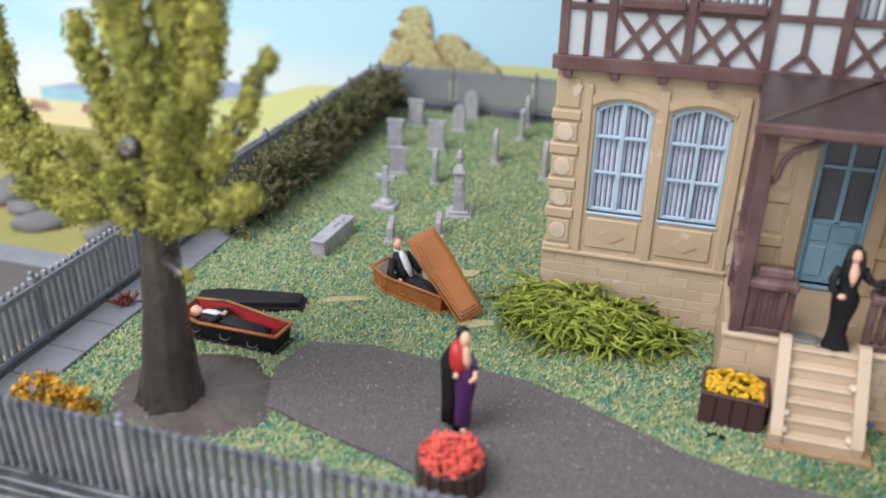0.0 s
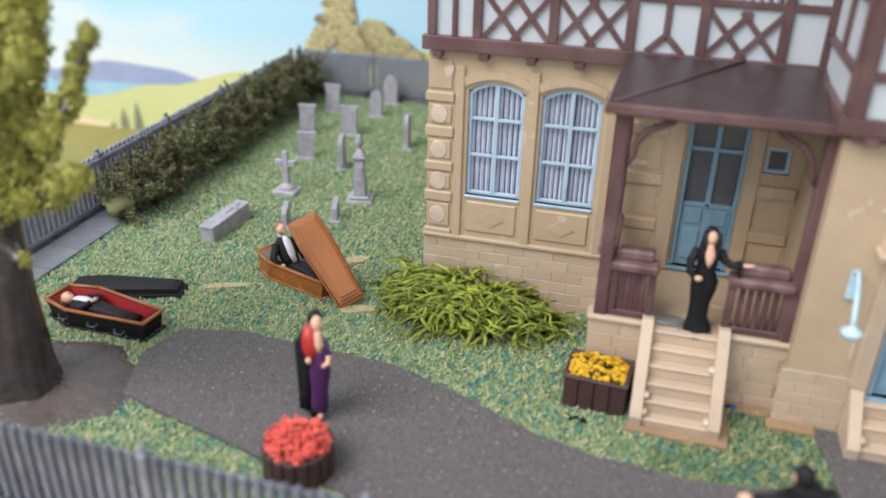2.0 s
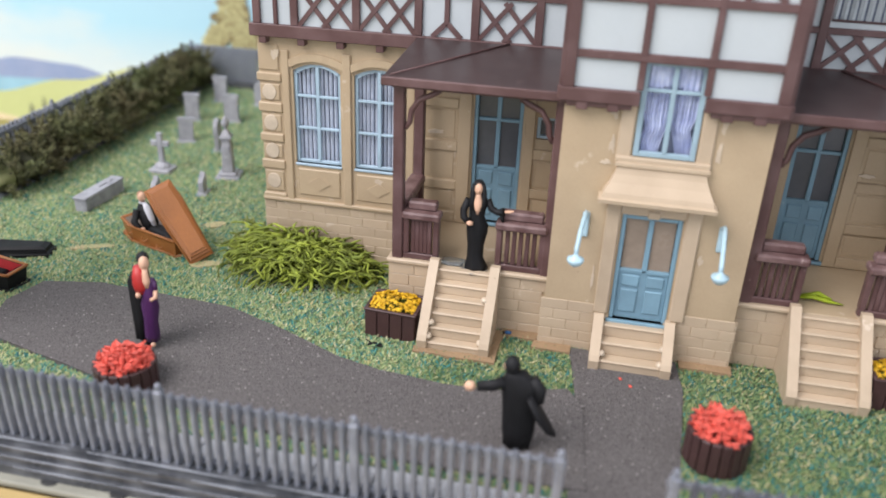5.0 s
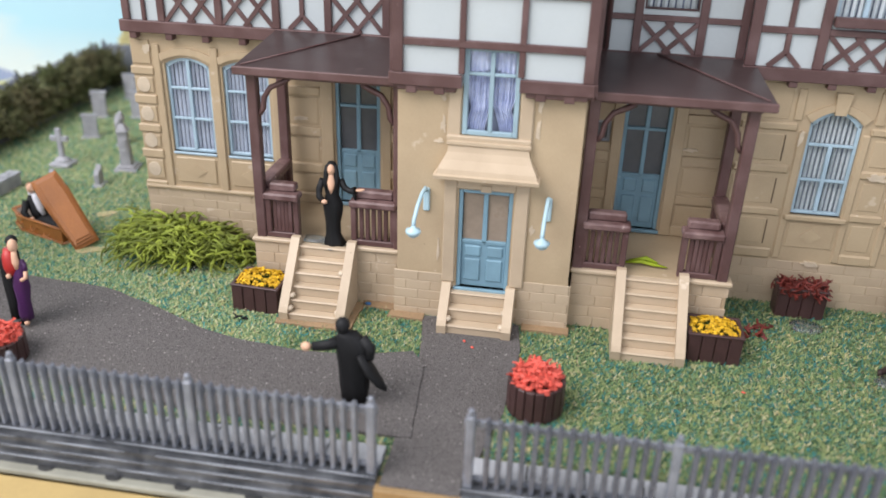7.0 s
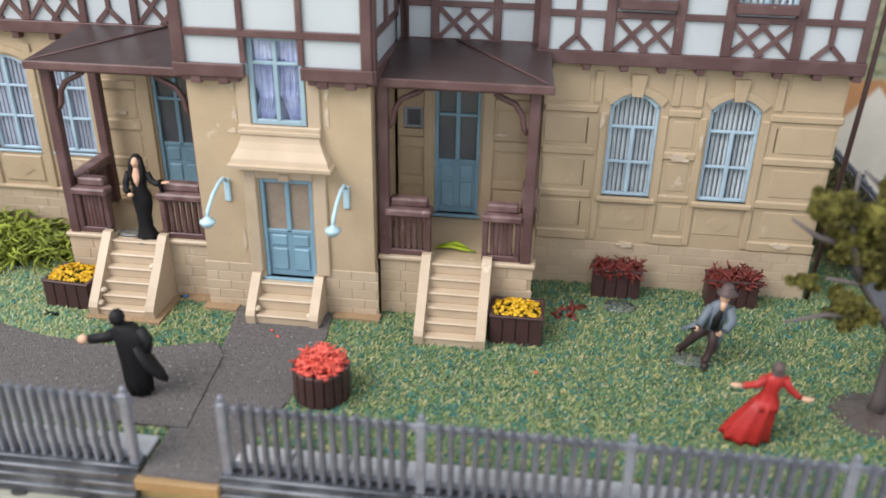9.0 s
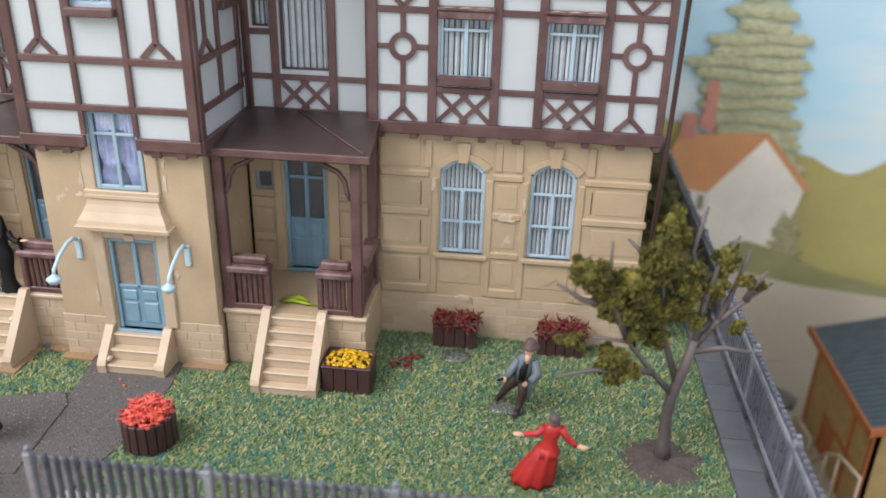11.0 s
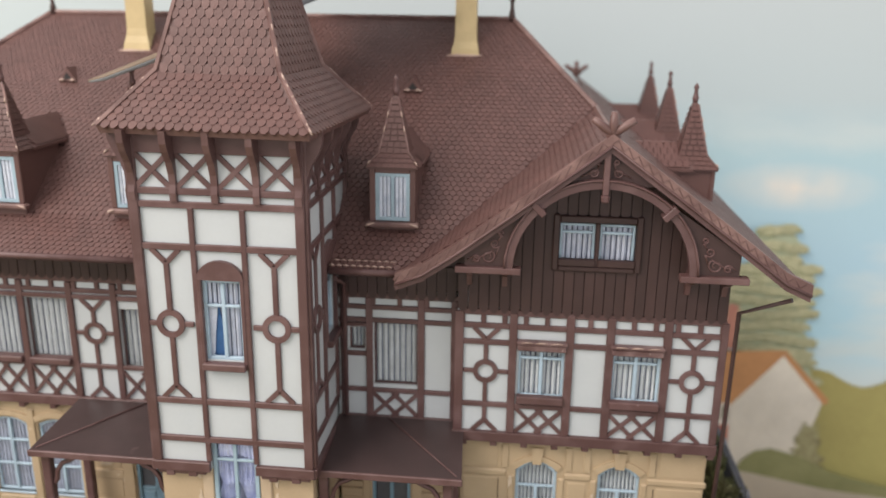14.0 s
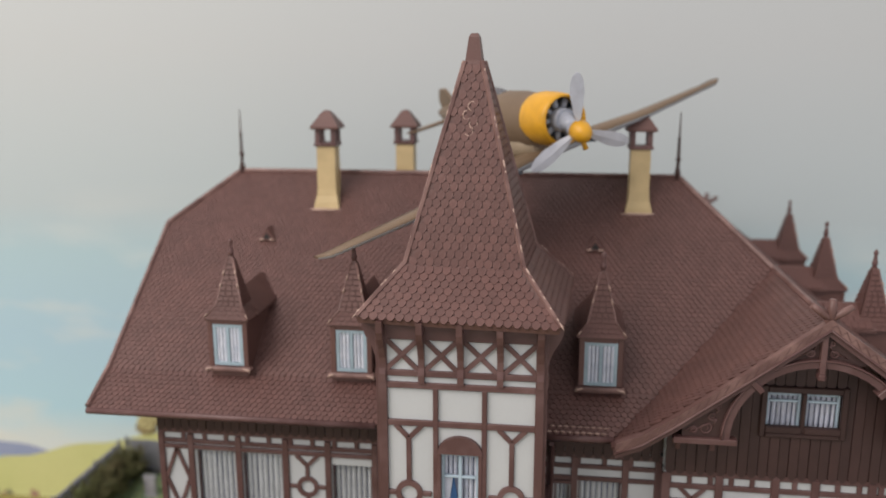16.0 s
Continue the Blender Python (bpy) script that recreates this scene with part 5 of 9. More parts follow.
SPIRE = [(1.84, 10.74), (1.87, 10.86), (1.12, 11.73), (0.165, 15.42), (0.155, 15.46), (0.10, 15.88), (0.06, 15.95)]
spire = part("tower_roof", pyr(SPIRE), ROOF, house, "steep red-brown tiled spire with flared skirt")
for k in range(4):
    (ax, ay), (bx, by) = TQUAD[k], TQUAD[(k + 1) % 4]
    for (r0, z0), (r1, z1), w, row in ((SPIRE[1], SPIRE[2], 0.165, 0.14), (SPIRE[2], SPIRE[3], 0.158, 0.158)):
        poly = [(TC[0] + ax * r0, TC[1] + ay * r0, z0), (TC[0] + bx * r0, TC[1] + by * r0, z0), (TC[0] + bx * r1, TC[1] + by * r1, z1), (TC[0] + ax * r1, TC[1] + ay * r1, z1)]
        if k:
            tile_stuff("spire_tiles", poly, (bx - ax, by - ay, 0), w, row, spire)
            continue
        cs, u, v, n = tiles(poly, (bx - ax, by - ay, 0), w, row)
        s = Shape()
        pts = tile_points(Vector(), u, v, n, w, row, 0.010)
        vs = s.verts(pts) + s.verts([p - n * 0.04 for p in pts])
        s.faces(vs, [(0, 1, 2, 3, 4, 5)] + [(i, 6 + i, 7 + i, 1 + i) for i in range(5)])
        me = s.mesh(TILE)
        for c in cs:
            part("tile", me, None, spire, m=Matrix.Translation(c * S))
for sx, sy in TQUAD:
    for (r0, z0), (r1, z1) in zip(SPIRE[1:4], SPIRE[2:4]):
        part("hip_cap", Shape().tube([(TC[0] + sx * r0, TC[1] + sy * r0, z0 + 0.02), (TC[0] + sx * r1, TC[1] + sy * r1, z1 + 0.02)], 0.05, 5, False), WORN, spire)


# chips where the brown has worn off the hips and eaves
rng = random.Random(77)
for sx, sy in TQUAD[:3]:
    for (r0, z0), (r1, z1) in zip(SPIRE[1:4], SPIRE[2:4]):
        for _ in range(11):
            q, l = rng.random(), rng.uniform(0.02, 0.11)
            r, z = r0 + (r1 - r0) * q, z0 + (z1 - z0) * q
            d = Vector((sx * (r1 - r0), sy * (r1 - r0), z1 - z0)).normalized()
            p = Vector((TC[0] + sx * r, TC[1] + sy * r, z + 0.03)) + Vector((sx, sy, 0.6)).normalized() * 0.028
            part("chip", Shape().tube([p - d * l, p, p + d * l * 0.8], [0.008, rng.uniform(0.014, 0.030), 0.010], 5), CHIP, spire)
# a smear of dried glue that outlines a few tiles near the top
for i, (a, z) in enumerate(((0.02, 14.62), (-0.07, 14.46), (0.06, 14.30), (-0.02, 14.16))):
    r = SPIRE[2][0] + (SPIRE[3][0] - SPIRE[2][0]) * (z - SPIRE[2][1]) / (SPIRE[3][1] - SPIRE[2][1]) + 0.018
    q = [Vector((TC[0] + a + 0.075 * math.cos(t) - r * math.sin(-TURN), TC[1] - r + 0.02 * math.sin(t) - a * math.sin(-TURN), z + 0.085 * math.sin(t))) for t in [math.pi * (0.2 + 1.3 * k / 6) + i for k in range(7)]]
    part("glue_line", Shape().tube(q, 0.010, 4), CHIP, spire)


# ---- dormers, chimneys, finials, vents ----
def dormer(m):
    """A small spired dormer; its window faces -y, origin at the foot of the front."""
    w = 0.43
    d = part("dormer", Shape(m).box(-w, w, 0.0, 1.5, -0.60, 1.12, 0.02), ROOF, house, "small spired roof dormer with curtained window")
    part("window_surround", Shape(m).box(-w - 0.03, -0.34, -0.07, 0.02, -0.02, 1.08, 0.015).box(0.34, w + 0.03, -0.07, 0.02, -0.02, 1.08, 0.015).box(-0.34, 0.34, -0.07, 0.02, 0.95, 1.08, 0.015), ROOF, d)
    part("sill", Shape(m).box(-w - 0.09, w + 0.09, -0.16, 0.04, -0.13, -0.02, 0.03), WORN, d)
    for sx in (-1, 1):
        part("chip", Shape(m).tube([(sx * (w + 0.09), -0.15, -0.12), (sx * (w + 0.06), -0.165, -0.07), (sx * (w - 0.08), -0.165, -0.03)], [0.012, 0.03, 0.01], 5), CHIP, d)
    f = Shape(m).box(-0.34, -0.27, -0.05, 0.02, 0.0, 0.95).box(0.27, 0.34, -0.05, 0.02, 0.0, 0.95).box(-0.27, 0.27, -0.05, 0.02, 0.0, 0.07).box(-0.27, 0.27, -0.05, 0.02, 0.88, 0.95).box(-0.03, 0.03, -0.05, 0.02, 0.07, 0.88)
    part("window_frame", f, FRAMEB, d, "blue-grey frame")
    part("backing", Shape(m).box(-0.29, 0.29, -0.006, 0.01, 0.04, 0.92), BACK, d)
    pleats(m, -0.28, 0.28, -0.034, 0.06, 0.90, CURTAINW, d, 0.075, 0.015)
    s = Shape(m)
    lv = [(0.505, 1.04), (0.505, 1.08), (0.29, 1.33), (0.06, 2.36), (0.03, 2.44)]
    cy = 0.40
    rings = [s.verts([(sx * r, cy + sy * r, z) for sx, sy in QUAD]) for r, z in lv]
    for a, b in zip(rings, rings[1:]):
        for k in range(4):
            s.faces([a[k], a[(k + 1) % 4], b[(k + 1) % 4], b[k]], [(0, 1, 2, 3)])
    s.faces(rings[0], [(3, 2, 1, 0)])
    s.faces(rings[-1], [(0, 1, 2, 3)])
    part("spire", s, ROOF, d, "tiled dormer spire")
    for sx, sy in QUAD[:2]:
        part("hip_cap", Shape(m).tube([(sx * r, cy + sy * r, z + 0.01) for r, z in lv[1:4]], 0.028, 5), WORN, d)
    zr, ye = 1.54, 2.2
    part("ridge_roof", Shape(m).slab([(-0.54, 0.4, 1.08), (0, 0.4, zr), (0, ye, zr), (-0.54, 1.85, 1.08)], 0.06).slab([(0.54, 0.4, 1.08), (0.54, 1.85, 1.08), (0, ye, zr), (0, 0.4, zr)], 0.06), ROOF, d, "small pitched roof behind the dormer spire")
    part("ridge_cap", Shape(m).tube([(0, 0.5, zr), (0, ye - 0.05, zr)], 0.035, 5), WORN, d)
    for sx in (-1, 1):
        run = [(sx * (0.54 - 0.54 * q), 1.08 + (zr - 1.08) * q) for q in (0.05, 0.28, 0.52, 0.76)]
        s = Shape(m)
        for i, (x, z) in enumerate(run):
            for k in range(13):
                y = 0.55 + 0.145 * (k + 0.5 * (i % 2))
                if y < 1.75 + 0.16 * i:
                    dx, dz = -sx * 0.125, 0.134
                    s.faces(s.verts([(x + sx * 0.018, y - 0.065, z + 0.018), (x + sx * 0.018, y + 0.065, z + 0.018), (x + dx + sx * 0.008, y + 0.065, z + dz + 0.008), (x + dx + sx * 0.008, y - 0.065, z + dz + 0.008)]), [(0, 1, 2, 3)])
        part("tiles", s, TILE, d)
    for sx, sy in QUAD[:2]:
        for q in (0.0, 0.28, 0.55):
            (r0, z0), (r1, z1) = lv[1 if q < 0.2 else 2], lv[2 if q < 0.2 else 3]
            a, b = [Vector((sx * (r0 + (r1 - r0) * k), cy + sy * (r0 + (r1 - r0) * k) - 0.02, z0 + (z1 - z0) * k + 0.025)) for k in (q + 0.06, q + 0.06 + (0.3 if q < 0.2 else 0.13))]
            part("chip", Shape(m).tube([a, (a + b) / 2 + Vector((0, -0.008, 0.008)), b], [0.006, 0.020, 0.006], 5), CHIP, d)
    part("knob", Shape(m).lathe([(0.05, 2.40), (0.07, 2.50), (0.05, 2.54), (0.035, 2.66), (0.06, 2.72), (0.01, 2.80)], 0, cy, 8), TIMBER, d)
    part("tiles", dormer_tiles(m, lv, cy), TILE, d, "rows of small tiles on the spire")
    return d


def dormer_tiles(m, lv, cy):
    s = Shape(m)
    for (r0, z0), (r1, z1) in ((lv[1], lv[2]), (lv[2], lv[3])):
        n = 3 if z1 < 1.5 else 9
        for k in range(4):
            (ax, ay), (bx, by) = QUAD[k], QUAD[(k + 1) % 4]
            nx, ny = (ax + bx) / 2, (ay + by) / 2
            for i in range(n):
                t0, t1 = i / n, (i + 0.75) / n
                ra, rb = r0 + (r1 - r0) * t0, r0 + (r1 - r0) * t1
                za, zb = z0 + (z1 - z0) * t0, z0 + (z1 - z0) * t1
                c = max(1, round(2 * ra / 0.15))
                for j in range(c):
                    u0, u1 = -1 + 2 * (j + 0.08) / c, -1 + 2 * (j + 0.92) / c
                    P = lambda u, r, z, o: (ax * r + (bx - ax) * r * (u + 1) / 2 + nx * o, cy + ay * r + (by - ay) * r * (u + 1) / 2 + ny * o, z)
                    vs = s.verts([P(u0, ra, za, 0.03), P(u1, ra, za, 0.03), P(u1, rb, zb, 0.012), P(u0, rb, zb, 0.012)])
                    s.faces(vs, [(0, 1, 2, 3)])
    return s


for x, z in ((0.70, 8.84), (3.50, 8.82), (8.84, 8.77)):
    dormer(Matrix.Translation((x, 12.36, z)))
for y in (14.6, 18.0, 21.5):
    dormer(Matrix.Translation((15.28, y, 8.58)) @ Matrix.Rotation(radians(90), 4, "Z"))


def chimney(x, y, z):
    foot = Shape()
    rings = [foot.verts([(x + sx * r, y + sy * r, zz) for sx, sy in QUAD]) for r, zz in ((0.34, z - 0.9), (0.34, z - 0.12), (0.31, z + 0.08), (0.265, z + 0.24), (0.245, z + 0.42), (0.24, z + 1.55))]
    for a, b in zip(rings, rings[1:]):
        for k in range(4):
            foot.faces([a[k], a[(k + 1) % 4], b[(k + 1) % 4], b[k]], [(0, 1, 2, 3)])
    foot.faces(rings[0], [(3, 2, 1, 0)])
    foot.faces(rings[-1], [(0, 1, 2, 3)])
    c = part("chimney", foot, CHIMNEY, house, "cream rendered chimney with flared foot")
    slope = (R1[1] - K1[1]) / (R1[0] - K1[0])
    zf = K1[1] + (y - 0.36 - K1[0]) * slope
    if y < R1[0]:
        part("glue_bead", Shape().tube([(x - 0.42, y - 0.36, zf + 0.03), (x - 0.2, y - 0.37, zf + 0.035), (x + 0.15, y - 0.36, zf + 0.03), (x + 0.40, y - 0.34, zf + 0.04)], [0.02, 0.04, 0.03, 0.02], 6), CHIP, c)
    part("chimney_collar", Shape().box(x - 0.30, x + 0.30, y - 0.30, y + 0.30, z + 1.53, z + 1.62, 0.02), TIMBER, c)
    for sx in (-1, 1):
        for sy in (-1, 1):
            part("cap_pillar", Shape().box(x + sx * 0.21 - 0.06, x + sx * 0.21 + 0.06, y + sy * 0.21 - 0.06, y + sy * 0.21 + 0.06, z + 1.62, z + 1.98), TIMBER, c)
    s = Shape()
    rings = [s.verts([(x + sx * r, y + sy * r, zz) for sx, sy in QUAD]) for r, zz in ((0.36, z + 1.97), (0.37, z + 2.03), (0.11, z + 2.40), (0.05, z + 2.44))]
    for a, b in zip(rings, rings[1:]):
        for k in range(4):
            s.faces([a[k], a[(k + 1) % 4], b[(k + 1) % 4], b[k]], [(0, 1, 2, 3)])
    s.faces(rings[0], [(3, 2, 1, 0)])
    s.faces(rings[-1], [(0, 1, 2, 3)])
    part("chimney_cap", s, ROOF, c, "brown pitched chimney cap")


chimney(1.90, 16.70, 11.8)
chimney(9.88, 16.75, 11.8)
chimney(3.72, 18.1, 11.75)
for x in (XR0 + 0.03, XR1 - 0.03):
    part("roof_finial", Shape().lathe([(0.10, 12.5), (0.07, 12.7), (0.045, 12.8), (0.045, 12.95), (0.08, 13.0), (0.045, 13.05), (0.035, 13.5), (0.055, 13.54), (0.025, 13.58), (0.012, 14.2)], x, R1[0], 8), PLANK, house, "slender dark roof finial")
for x, y in ((0.58, 15.55), (8.80, 15.5)):
    z = K1[1] + (y - K1[0]) * (R1[1] - K1[1]) / (R1[0] - K1[0])
    v = part("roof_vent", Shape().prism([(x - 0.22, z - 0.02), (x + 0.22, z - 0.02), (x, z + 0.30)], y - 0.12, y + 0.45), ROOF, house, "small triangular roof vent")
    # black plate on the vent's front, painted as the dark of a hole
    part("vent_hole", Shape().prism([(x - 0.11, z + 0.03), (x + 0.11, z + 0.03), (x, z + 0.19)], y - 0.128, y - 0.12), DARK, v)
    for sx in (-1, 1):
        part("chip", Shape().tube([(x + sx * 0.20, y - 0.13, z + 0.0), (x + sx * 0.11, y - 0.135, z + 0.02), (x + sx * 0.06, y - 0.135, z + 0.01)], [0.015, 0.032, 0.012], 5), CHIP, v)


# ---- porches and steps ----
def porch(x0, x1, px, gap, outer, rx):
    """x0..x1 the stone base, px the outer post, gap the stair opening, rx the roof's span."""
    part("porch_base", Shape().box(x0, x1, 10.45, YM, 0, 1.12, 0.015), STONE, house, "stone porch base")
    for r in range(5):
        z0 = 0.01 + r * 0.215
        for a, b in ((x0 - 0.02, gap[0]), (gap[1], x1 + 0.02)):
            n = max(1, round((b - a) / 0.42))
            for i in range(n):
                o = 0.2 * (r % 2) * (b - a) / n
                u0, u1 = max(a, a + (b - a) * i / n - o), min(b, a + (b - a) * (i + 1) / n - o)
                if u1 - u0 > 0.08:
                    part("brick", Shape().box(u0 + 0.003, u1 - 0.003, 10.436 - 0.005 * random.random(), 10.47, z0 + 0.003, z0 + 0.212, 0.007), STONE2, house)
    part("porch_coping", Shape().box(x0 - 0.05, gap[0], 10.38, 10.7, 1.09, 1.17, 0.02).box(gap[1], x1 + 0.05, 10.38, 10.7, 1.09, 1.17, 0.02), STONE2, house)
    inner = x1 - 0.06 if outer < 0 else x0 + 0.06
    for x in (px, inner):
        part("porch_post", Shape().box(x - 0.09, x + 0.09, 10.44, 10.62, 1.15, 4.22, 0.02), TIMBER, house, "brown porch post")
    part("porch_post", Shape().box(px - 0.09, px + 0.09, 11.86, 12.04, 1.15, 4.3, 0.02), TIMBER, house)
    part("porch_plate", Shape().box(min(px, inner) - 0.12, max(px, inner) + 0.12, 10.46, 10.60, 4.10, 4.22, 0.015), TIMBER, house)
    part("porch_plate", Shape().box(px - 0.07, px + 0.07, 10.6, 12.2, 4.12, 4.24, 0.015), TIMBER, house)
    for x, s in ((px + 0.09 * -outer, -outer), (inner - 0.09 * -outer, outer)):
        p = [(x, 3.45), (x + s * 0.07, 3.55), (x + s * 0.10, 3.75), (x + s * 0.22, 3.93), (x + s * 0.42, 4.02), (x + s * 0.55, 4.10)]
        part("porch_bracket", Shape().tube([(a, 10.53, z) for a, z in p], 0.05, 6), TIMBER, house, "curved porch bracket")
    rz = [(rx[0], 10.32, 4.30), (rx[1], 10.32, 4.30), (rx[1] if outer < 0 else rx[1] - 0.12, 12.22, 4.56), (rx[0] + (0.12 if outer < 0 else 0), 12.22, 4.56)]
    pr = part("porch_roof", Shape().slab(rz, 0.10), PORCHR, house, "shallow dark brown porch roof")
    part("fascia", Shape().box(rx[0] - 0.02, rx[1] + 0.02, 10.28, 10.34, 4.17, 4.31, 0.015), TIMBER, pr)
    xe = rx[0] if outer < 0 else rx[1]
    part("roof_seam", Shape().tube([(xe + 0.1 * -outer, 10.4, 4.32), (xe + 1.7 * -outer, 12.1, 4.56)], 0.018, 4), TIMBER, pr)
    lx, rx2 = (px + 0.1, gap[0] - 0.05), (gap[1] + 0.02, inner - 0.05)
    if outer > 0:
        lx, rx2 = (inner + 0.03, gap[0] - 0.02), (gap[1] - 0.02, px - 0.1)
    for a, b in (lx, rx2):
        railing(a, b)
    # side parapet along the open end
    r = part("side_railing", Shape().box(px - 0.06, px + 0.06, 10.7, 11.86, 1.17, 1.3, 0.02), TIMBER, house, "brown side railing of the porch")
    part("top_rail", Shape().box(px - 0.14, px + 0.14, 10.64, 11.9, 2.0, 2.16, 0.03), CAPW, r)
    for i in range(8):
        part("slat", Shape().box(px - 0.03, px + 0.03, 10.72 + i * 0.145, 10.82 + i * 0.145, 1.3, 2.0, 0.01), TIMBER, r)


def railing(a, b):
    r = part("railing", Shape().box(a, b, 10.46, 10.58, 1.17, 1.28, 0.015), TIMBER, house, "brown slatted porch railing with thick cap")
    part("top_rail", Shape().box(a - 0.02, b + 0.02, 10.38, 10.68, 1.92, 2.05, 0.03), CAPW, r)
    part("top_rail", Shape().box(a + 0.06, b - 0.06, 10.52, 10.72, 2.05, 2.20, 0.03), CAPW, r)
    for x in (a, b - 0.1):
        part("newel", Shape().box(x, x + 0.1, 10.45, 10.6, 1.28, 1.92, 0.015), TIMBER, r)
    n = 5
    for i in range(n):
        x = a + 0.13 + (b - a - 0.26) * (i + 0.5) / n
        part("slat", Shape().box(x - 0.036, x + 0.036, 10.48, 10.55, 1.28, 1.92, 0.012), TIMBER, r)


porch(1.95, 4.66, 2.07, (2.83, 3.72), -1, (1.84, 4.62))
porch(7.70, 10.32, 10.19, (8.58, 9.46), 1, (7.76, 10.46))


def stairs(x0, x1, yf, yt, zt, n):
    """Stone steps with sloping cheeks, one thing of the house each."""
    s = Shape()
    rise, run = zt / n, (yt - yf) / n
    base = part("stairs", Shape().box(x0 + 0.16, x1 - 0.16, yt - 0.1, yt, 0, zt - 0.1), STONE2, house, "sand-coloured steps with sloping cheek walls")
    for i in range(n):
        part("step", Shape().box(x0 + 0.15, x1 - 0.15, yf + 0.035 + i * run, yt, i * rise, (i + 1) * rise - 0.03, 0.01).box(x0 + 0.14, x1 - 0.14, yf + 0.018 + i * run, yt, (i + 1) * rise - 0.05, (i + 1) * rise, 0.02), STONE2, base)
    for a, b in ((x0, x0 + 0.16), (x1 - 0.16, x1)):
        f = Matrix(((0, 1, 0, 0), (1, 0, 0, 0), (0, 0, 1, 0), (0, 0, 0, 1)))
        part("cheek", Shape(f).prism([(yf, 0), (yt, 0), (yt, zt + 0.14), (yt - 0.1, zt + 0.14), (yf + 0.02, 0.30), (yf - 0.03, 0.22)], a, b), STONE2, base, "sloping stone cheek")


stairs(2.67, 3.86, 9.48, 10.42, 1.14, 6)
stairs(8.43, 9.63, 9.42, 10.42, 1.14, 6)
stairs(5.46, 6.74, 9.62, 10.2, 0.66, 3)

# ---- garden: turf, path, slabs ----
def flat_poly(name, pts, z, thick, mat, label, category="", rough=0.0):
    s = Shape()
    if rough:
        q = []
        for (x0, y0), (x1, y1) in zip(pts, pts[1:] + pts[:1]):
            n = max(1, int(math.hypot(x1 - x0, y1 - y0) / 0.3))
            q += [(x0 + (x1 - x0) * i / n + rough * random.uniform(-1, 1), y0 + (y1 - y0) * i / n + rough * random.uniform(-1, 1)) for i in range(n)]
        pts = q
    s.slab([(x, y, z) for x, y in pts], thick)
    return single(name, s, [mat], label, category or name, kind="structure")


flat_poly("lawn", [(-8.4, 6.0), (17.2, 6.0), (17.2, 23.3), (-8.4, 23.3)], 0.0, 0.04, GRASS, "green flock lawn of the garden", "lawn")
PATH_A = [(-4.42, 9.82), (-4.62, 9.05), (-4.32, 8.08), (-3.0, 7.72), (-1.4, 7.28), (0.5, 6.92), (2.6, 6.74), (5.58, 6.74), (5.44, 8.59), (5.20, 8.92), (4.2, 8.62), (3.3, 8.58), (2.3, 8.68), (1.5, 8.88), (0.8, 9.22), (0.15, 9.5), (-0.8, 9.86), (-2.2, 9.96), (-3.4, 10.05)]
PATH_B = [(5.36, 5.75), (6.42, 5.75), (6.6, 6.6), (6.82, 7.6), (6.95, 9.4), (6.86, 10.15), (5.12, 10.15), (5.30, 9.0), (5.36, 7.5)]
flat_poly("path", PATH_A, 0.085, 0.10, PATHM, "grey felt garden path with worn edges", "path", 0.012)
flat_poly("path", PATH_B, 0.058, 0.07, PATHM, "grey felt path from the gate to the front door", "path", 0.012)
for pts in ([(2.62, 9.36), (3.98, 9.34), (4.02, 10.36), (3.84, 10.36), (3.84, 9.50), (2.62, 9.50)], [(3.98, 10.22), (4.66, 10.20), (4.66, 10.46), (3.98, 10.46)], [(4.52, 9.98), (5.16, 9.96), (5.16, 10.24), (4.52, 10.24)]):
    flat_poly("bare_patch", pts, 0.075, 0.08, DIRT, "bare brown strip of card at the foot of the steps", "soil", 0.02)
flat_poly("bare_patch", [(6.90, 10.0), (7.72, 9.98), (7.72, 10.24), (6.90, 10.24)], 0.085, 0.09, DIRT, "bare brown strip of card by the tower's foot", "soil", 0.02)
for x, y, a, b in ((-4.45, 11.35, 0.42, 0.10), (-1.95, 11.3, 0.32, 0.14), (-2.62, 13.0, 0.22, 0.16)):
    flat_poly("bare_patch", [(x + a * math.cos(t), y + b * math.sin(t) + 0.4 * a * math.cos(t)) for t in [k * 0.63 for k in range(10)]], 0.052, 0.06, SAND, "worn sandy patch in the lawn", "soil", 0.03)


